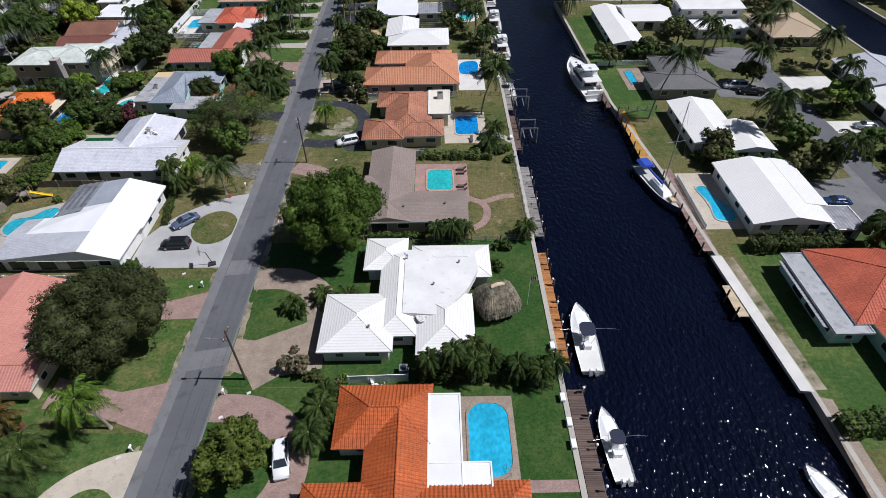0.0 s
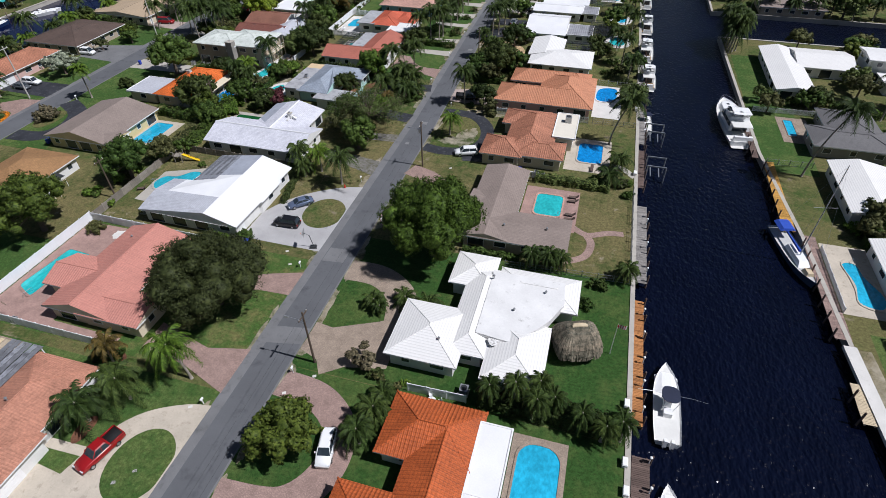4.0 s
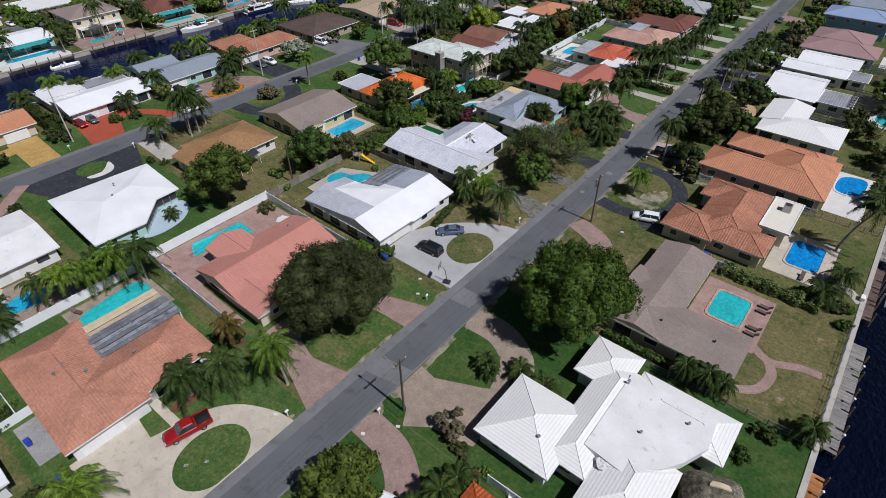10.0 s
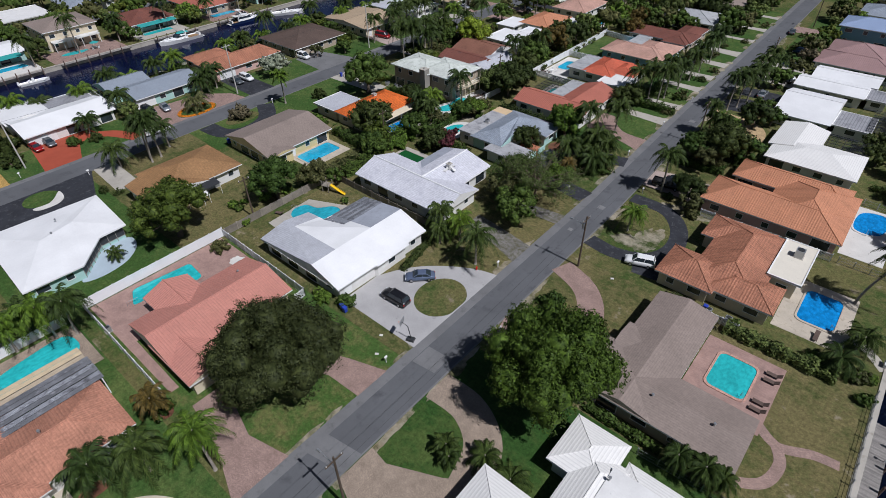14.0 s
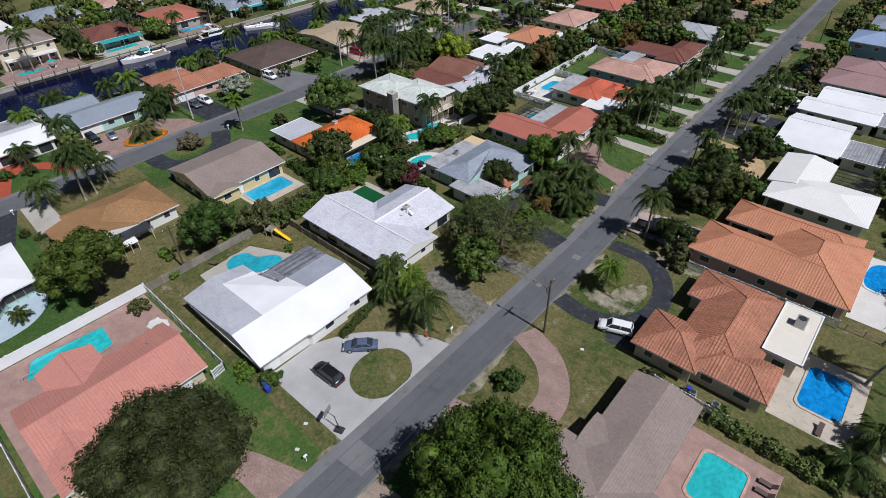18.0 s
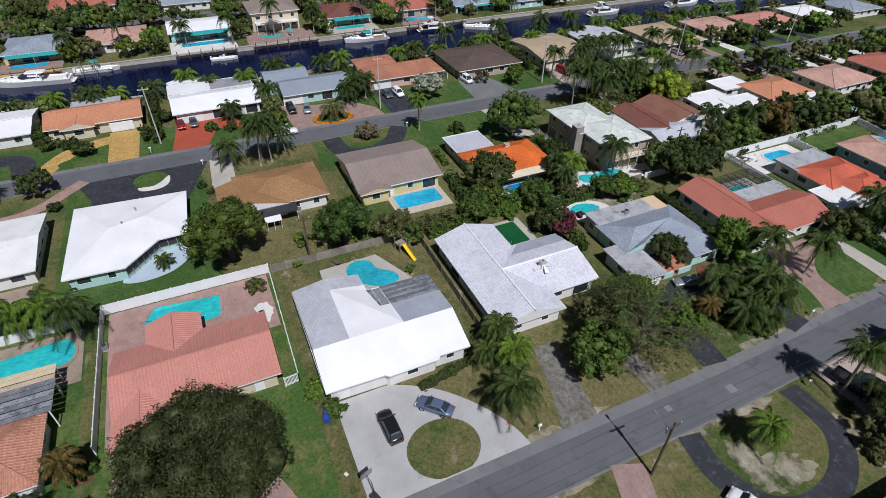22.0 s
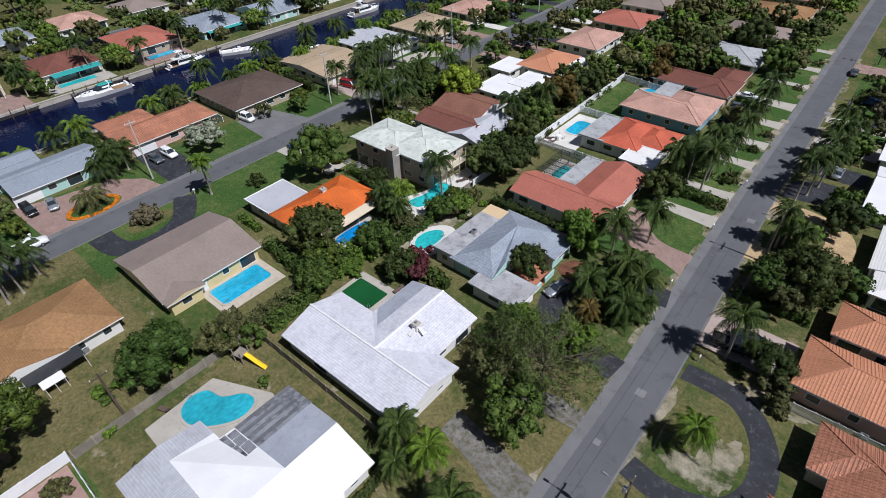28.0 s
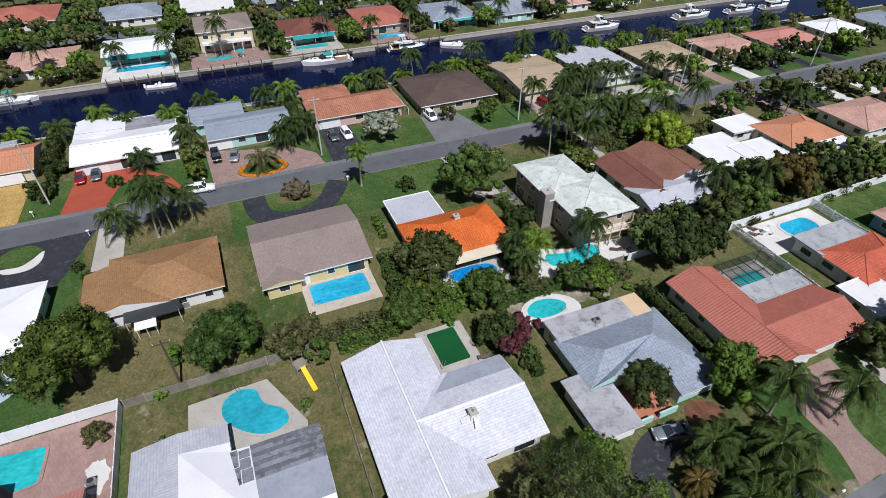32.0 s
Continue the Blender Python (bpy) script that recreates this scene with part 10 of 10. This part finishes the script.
# air conditioners, bins, meters
def air_conditioner(x, y, z=0.0, size=1.0, label="grey air-conditioning unit with a round fan grille"):
    t = thing("air_conditioner", x, y, z, label, "air conditioner")
    m = Mesh()
    m.slab(rounded(-0.42 * size, 0.42 * size, -0.42 * size, 0.42 * size, 0.08, 3), 0.05, 0.85 * size)
    part("casing", m, GREY_METAL, t)
    m = Mesh()
    m.tube([(0, 0, 0.85 * size), (0, 0, 0.89 * size)], 0.33 * size, 16)
    part("fan_grille", m, DARK_METAL, t)
    m = Mesh()
    m.box(-0.5 * size, 0.5 * size, -0.5 * size, 0.5 * size, -0.02, 0.06)
    part("base", m, CONCRETE, t)


for x, y, s in ((-5.0, 41.6, 1.3), (-3.6, 94.4, 1.1), (-6.4, 94.5, 1.0), (-70.6, 63.4, 1.1), (-78.6 + 26, 60.5, 1.0), (-103.6, 125.4, 1.1), (-100.6, 125.5, 1.1), (-98.8, 125.5, 1.0), (-93.8, 67.5, 1.0), (-68.8, 56.5, 1.0), (-9.0, 118.9, 1.0), (-106.9, 84, 1.0), (-71.0, 35.9, 1.0)):
    air_conditioner(x, y, 0.0, s)
air_conditioner(0.4, 111.8, 3.3, 1.5, "large roof-mounted air-conditioning unit")
air_conditioner(-65.4, 119.2, 3.02, 0.9, "small roof-mounted air-conditioning unit")


def bin_(x, y, turn=0):
    t = thing("wheelie_bin", x, y, 0.03, "blue plastic wheeled rubbish bin", "bin", "blue bins", turn)
    m = Mesh()
    m.frustum((-0.25, 0.25, -0.25, 0.25), (-0.32, 0.32, -0.3, 0.3), 0.08, 1.0)
    part("body", m, BLUE_PLASTIC, t)
    m = Mesh()
    m.frustum((-0.35, 0.35, -0.33, 0.33), (-0.28, 0.3, -0.26, 0.26), 1.0, 1.1)
    part("lid", m, BLUE_PLASTIC, t)
    for s in (-1, 1):
        m = Mesh()
        m.tube([(-0.25, s * 0.28, 0.12), (-0.25, s * 0.22, 0.12)], 0.12, 8)
        part("wheel", m, RUBBER, t)


for x, y in ((-48.4, 60.6), (-47.6, 60.4), (-7.0, 94.6), (-56.8, 9.2), (-107.8, 79.2), (-107.8, 80.2), (-118.0, 121.5), (-139.8, 146.0), (-62.0, 6.8), (-49.2, 9.8)):
    bin_(x, y)

# chimneys, roof cupola, balcony
def chimney(x, y, z0, z1, w, mat, label):
    t = thing("chimney", x, y, 0, label, "chimney")
    m = Mesh()
    m.box(-w, w, -w, w, z0, z1)
    part("flue", m, mat, t)
    m = Mesh()
    m.box(-w - 0.08, w + 0.08, -w - 0.08, w + 0.08, z1, z1 + 0.12)
    part("cap", m, CONCRETE, t)
    m = Mesh()
    m.tube([(0, 0, z1 + 0.12), (0, 0, z1 + 0.4)], 0.14, 8)
    part("flue", m, GREY_METAL, t)


chimney(-91.0, 126.6, 0, 7.0, 0.9, WALL_GREY, "grey stucco chimney on a house wall")
chimney(-92.6, 110.4, 3.0, 5.4, 0.45, WALL_WHITE, "white chimney on an orange tile roof")
chimney(-58.0, 97.0, 3.6, 5.0, 0.4, WALL_WHITE, "white vent stack on a weathered roof")
for dx, dy in ((1, 0), (-1, 0), (0, 1), (0, -1)):
    m = Mesh()
    m.solid([(0.0, 0, 0.75), (dx * 1.5 + dy * 0.35, dy * 1.5 + dx * 0.35, 0.0), (dx * 1.5 - dy * 0.35, dy * 1.5 - dx * 0.35, 0.0), (0, 0, 0.0)], [(0, 1, 2), (0, 2, 3), (0, 3, 1)])
    tagged(part("roof_cricket", m, WHITE_FLAT), "white folded flashing on a roof", "roof", kind="structure").matrix_basis = pose(-58.0, 97.0, 4.02)
bal = thing("balcony", -83.0, 133.6, 0, "cream balcony on a two-storey house", "balcony")
m = Mesh()
m.box(-0.4, 1.5, -4.2, 4.2, 2.7, 2.9)
part("slab", m, WALL_CREAM, bal)
for k in range(5):
    m = Mesh()
    m.box(1.3, 1.45, -4.1 + 2.0 * k, -3.95 + 2.0 * k, 0.0, 5.5)
    part("column", m, WALL_CREAM, bal)
for z in (3.3, 3.85):
    m = Mesh()
    m.box(1.36, 1.42, -4.1, 4.1, z, z + 0.07)
    part("rail", m, WHITE_PAINT, bal)
bal = thing("balcony", -204.6, 85.3, 0, "pale balcony with columns facing the canal", "balcony")
m = Mesh()
m.box(-0.4, 2.6, -7.0, 7.0, 2.8, 3.1)
part("slab", m, WALL_WHITE, bal)
for k in range(6):
    m = Mesh()
    m.box(2.3, 2.5, -6.9 + 2.7 * k, -6.7 + 2.7 * k, 0.0, 3.0)
    part("column", m, WALL_WHITE, bal)
m = Mesh()
m.box(2.44, 2.5, -7, 7, 3.7, 3.8)
part("rail", m, WHITE_PAINT, bal)

# awnings
for x0, x1, y0, y1, z, mat, lab in ((-203.6, -200.4, 53, 69, 2.45, CANVAS_TEAL, "long teal awning over a glazed porch"), (-200.2, -197.6, 8, 22, 2.4, CANVAS_TEAL, "teal awning on a waterside house"), (-201.6, -198.6, 104, 117, 2.4, CANVAS_TEAL, "teal awning on a waterside house"), (-92.8, -90.6, 59.8, 67.0, 2.45, DARK_METAL, "dark grey lean-to roof on posts"), (-90.6, -89.3, 61.0, 63.8, 1.9, WHITE_FLAT, "white lean-to shed roof"), (-200, -197.4, 151, 165, 2.4, CANVAS_TEAL, "teal awning on a waterside house"), (51.4, 52.8, 46, 59, 2.3, PANEL_GREY, "grey awning along a waterside house"), (-86.4, -84.4, 105, 117, 2.5, WALL_CREAM, "cream porch roof beside a pool")):
    t = thing("awning", 0, 0, 0, lab, "awning")
    m = Mesh()
    m.solid([(x0, y0, z + 0.25), (x1, y0, z - 0.1), (x1, y1, z - 0.1), (x0, y1, z + 0.25), (x0, y0, z + 0.31), (x1, y0, z - 0.04), (x1, y1, z - 0.04), (x0, y1, z + 0.31)], [(3, 2, 1, 0), (4, 5, 6, 7), (0, 1, 5, 4), (1, 2, 6, 5), (2, 3, 7, 6), (3, 0, 4, 7)])
    part("cover", m, mat, t)
    for y in (y0 + 0.2, (y0 + y1) / 2, y1 - 0.2):
        m = Mesh()
        m.tube([(x1 - 0.1, y, 0), (x1 - 0.1, y, z)], 0.04, 6)
        part("post", m, WHITE_PAINT, t)

# play slide, basketball stand, flag, hydrant, letterboxes
t = thing("play_set", -75.4, 80.6, 0, "wooden play frame with a yellow plastic slide", "play set", turn=15)
for sx in (-0.7, 0.7):
    for sy in (-0.7, 0.7):
        m = Mesh()
        m.box(sx - 0.06, sx + 0.06, sy - 0.06, sy + 0.06, 0, 2.4)
        part("post", m, WOOD_FENCE, t)
m = Mesh()
m.box(-0.8, 0.8, -0.8, 0.8, 1.35, 1.45)
part("platform", m, WOOD_FENCE, t)
m = Mesh()
for k in range(8):
    a, b = k / 8, (k + 1) / 8
    za, zb = 1.45 * (1 - a) ** 1.2 + 0.1, 1.45 * (1 - b) ** 1.2 + 0.1
    for y0, y1, up in ((-0.28, 0.28, 0), (-0.32, -0.26, 0.18), (0.26, 0.32, 0.18)):
        m.face([(0.8 + 3.2 * a, y0, za + up), (0.8 + 3.2 * b, y0, zb + up), (0.8 + 3.2 * b, y1, zb + up), (0.8 + 3.2 * a, y1, za + up)])
    for y in (-0.29, 0.29):
        m.face([(0.8 + 3.2 * a, y, za), (0.8 + 3.2 * b, y, zb), (0.8 + 3.2 * b, y, zb + 0.18), (0.8 + 3.2 * a, y, za + 0.18)])
part("slide", m, YELLOW_PLASTIC, t, "yellow plastic slide")
m = Mesh()
m.tube([(-0.7, -0.7, 2.35), (-3.4, -0.7, 2.35)], 0.07, 6)
m.tube([(-3.4, -0.7, 2.35), (-3.7, -1.4, 0)], 0.06, 6)
m.tube([(-3.4, -0.7, 2.35), (-3.7, 0.0, 0)], 0.06, 6)
part("swing_frame", m, WOOD_FENCE, t)

t = thing("basketball_stand", -36.6, 62.6, 0.03, "dark portable basketball stand by the street", "basketball stand", turn=200)
m = Mesh()
m.frustum((-0.8, 0.4, -0.45, 0.45), (-0.7, 0.3, -0.35, 0.35), 0, 0.3)
part("base", m, DARK_METAL, t)
m = Mesh()
m.tube([(-0.3, 0, 0.25), (0.1, 0, 2.6), (0.9, 0, 3.1)], 0.06, 6)
part("pole", m, DARK_METAL, t)
m = Mesh()
m.box(0.9, 0.95, -0.7, 0.7, 2.8, 3.7)
part("backboard", m, GREY_METAL, t)
m = Mesh()
pts = [(1.2 + 0.23 * math.cos(k * math.tau / 14), 0.23 * math.sin(k * math.tau / 14), 3.05) for k in range(15)]
m.tube(pts, 0.015, 5, cap=False)
part("hoop", m, ORANGE_PLASTIC, t)

t = thing("flagpole", 12.6, 53.0, 0, "slim white flagpole with a small flag", "flagpole")
m = Mesh()
m.tube([(0, 0, -0.1), (0, 0, 6.0)], [0.05, 0.03], 8)
part("pole", m, WHITE_PAINT, t)
m = Mesh()
for k in range(8):
    m.face([(0.03 + 0.14 * k, 0.05 * math.sin(k * 0.9), 5.2), (0.03 + 0.14 * (k + 1), 0.05 * math.sin((k + 1) * 0.9), 5.2), (0.03 + 0.14 * (k + 1), 0.05 * math.sin((k + 1) * 0.9), 5.9), (0.03 + 0.14 * k, 0.05 * math.sin(k * 0.9), 5.9)], k % 2)
part("flag", m, [LAMP_RED, WHITE_PAINT], t)

t = thing("fire_hydrant", -38.4, 80.4, 0, "small red fire hydrant on the verge", "fire hydrant")
m = Mesh()
m.tube([(0, 0, -0.05), (0, 0, 0.6), (0, 0, 0.75)], [0.14, 0.13, 0.05], 10)
part("barrel", m, paint("hydrant_red", (0.6, 0.03, 0.02)), t)
for s in (-1, 1):
    m = Mesh()
    m.tube([(0, s * 0.1, 0.45), (0, s * 0.24, 0.45)], 0.06, 8)
    part("outlet", m, paint("hydrant_red_cap", (0.6, 0.03, 0.02)), t)
for x, y in ((-36.2, 31.2), (-27.6, 38.6), (-36.2, 57.6), (-36.2, 83.2), (-27.6, 71.8), (-27.6, 118.6), (-36.2, 130.4), (-36.2, 148.4), (-27.6, 142.4), (-36.2, 166), (-118.4, 53.0), (-128.4, 43.4), (-128.4, 72.6), (-118.4, 98.6)):
    t = thing("letterbox", x, y, 0, "white letterbox on a short post", "letterbox", "letterboxes along the street")
    m = Mesh()
    m.box(-0.05, 0.05, -0.05, 0.05, -0.05, 1.0)
    part("post", m, WHITE_PAINT, t)
    m = Mesh()
    m.frustum((-0.12, 0.12, -0.24, 0.24), (-0.07, 0.07, -0.24, 0.24), 1.0, 1.22)
    part("box", m, WHITE_PAINT, t)
m = Mesh()
m.box(-0.25, 0.25, -0.18, 0.18, -0.05, 0.05)
COVER = m.data("meter_cover", CONCRETE_WHITE)
for x, y in ((-40.0, 19.6), (-38.6, 21.4), (-37.6, 30.4), (-27.2, 35.4), (-24.6, 38.8), (-38.2, 57.8), (-40.2, 60.6), (-20.6, 92.4)):
    t = tagged(new("meter_cover", COVER), "small square concrete meter cover in grass", "meter cover", "meter covers")
    t.matrix_basis = pose(x, y, 0.01, 0, 0, 30)

# boat lifts, dock boxes, mooring gear
def boat_lift(x, y, label="grey steel boat lift with four piles"):
    t = thing("boat_lift", x, y, 0, label, "boat lift")
    for sx in (0, 3.4):
        for sy in (-1.8, 1.8):
            m = Mesh()
            m.tube([(sx, sy, -2.2), (sx, sy, 2.2)], 0.13, 8)
            part("lift_post", m, GREY_METAL, t)
    for sy in (-1.8, 1.8):
        m = Mesh()
        m.box(0, 3.4, sy - 0.1, sy + 0.1, 2.0, 2.25)
        part("beam", m, GREY_METAL, t)
    for sx in (0.9, 2.5):
        m = Mesh()
        m.box(sx - 0.1, sx + 0.1, -1.8, 1.8, -0.3, -0.1)
        part("cradle", m, GREY_METAL, t)


boat_lift(17.2, 101.8)
boat_lift(17.2, 116.0)
boat_lift(-189.0, 29)
for x, y in ((15.0, 37.2), (15.2, 33.8), (15.2, 31.0), (15.0, 45.2), (15.1, 99.5), (14.9, 128)):
    t = thing("dock_box", x, y, 0.14, "white storage box on the dock", "dock box")
    m = Mesh()
    m.box(-0.3, 0.3, -0.55, 0.55, 0, 0.5)
    part("box", m, WHITE_PAINT, t)
    m = Mesh()
    m.frustum((-0.33, 0.33, -0.58, 0.58), (-0.28, 0.2, -0.5, 0.5), 0.5, 0.6)
    part("lid", m, WHITE_PAINT, t)


# white globe lamps on short posts along the docks
for x, y in ((16.9, 44.6), (16.9, 48.6), (16.9, 52.4), (16.9, 57.0), (16.9, 61.4), (17.7, 25.6), (17.7, 30.4), (17.7, 34.4), (17.7, 38.0), (17.3, 70.5), (17.3, 77.0), (17.3, 83.5)):
    t = thing("dock_lamp", x, y, 0.1, "white globe lamp on a short white dock post", "lamp", "dock lamps")
    m = Mesh()
    m.tube([(0, 0, -0.3), (0, 0, 1.15)], 0.06, 8)
    part("post", m, WHITE_PAINT, t)
    m = Mesh()
    m.tube([(0, 0, 1.12), (0, 0, 1.18), (0, 0, 1.28), (0, 0, 1.38), (0, 0, 1.43)], [0.07, 0.15, 0.19, 0.14, 0.04], 10)
    part("globe", m, WHITE_PAINT, t, smooth=True)
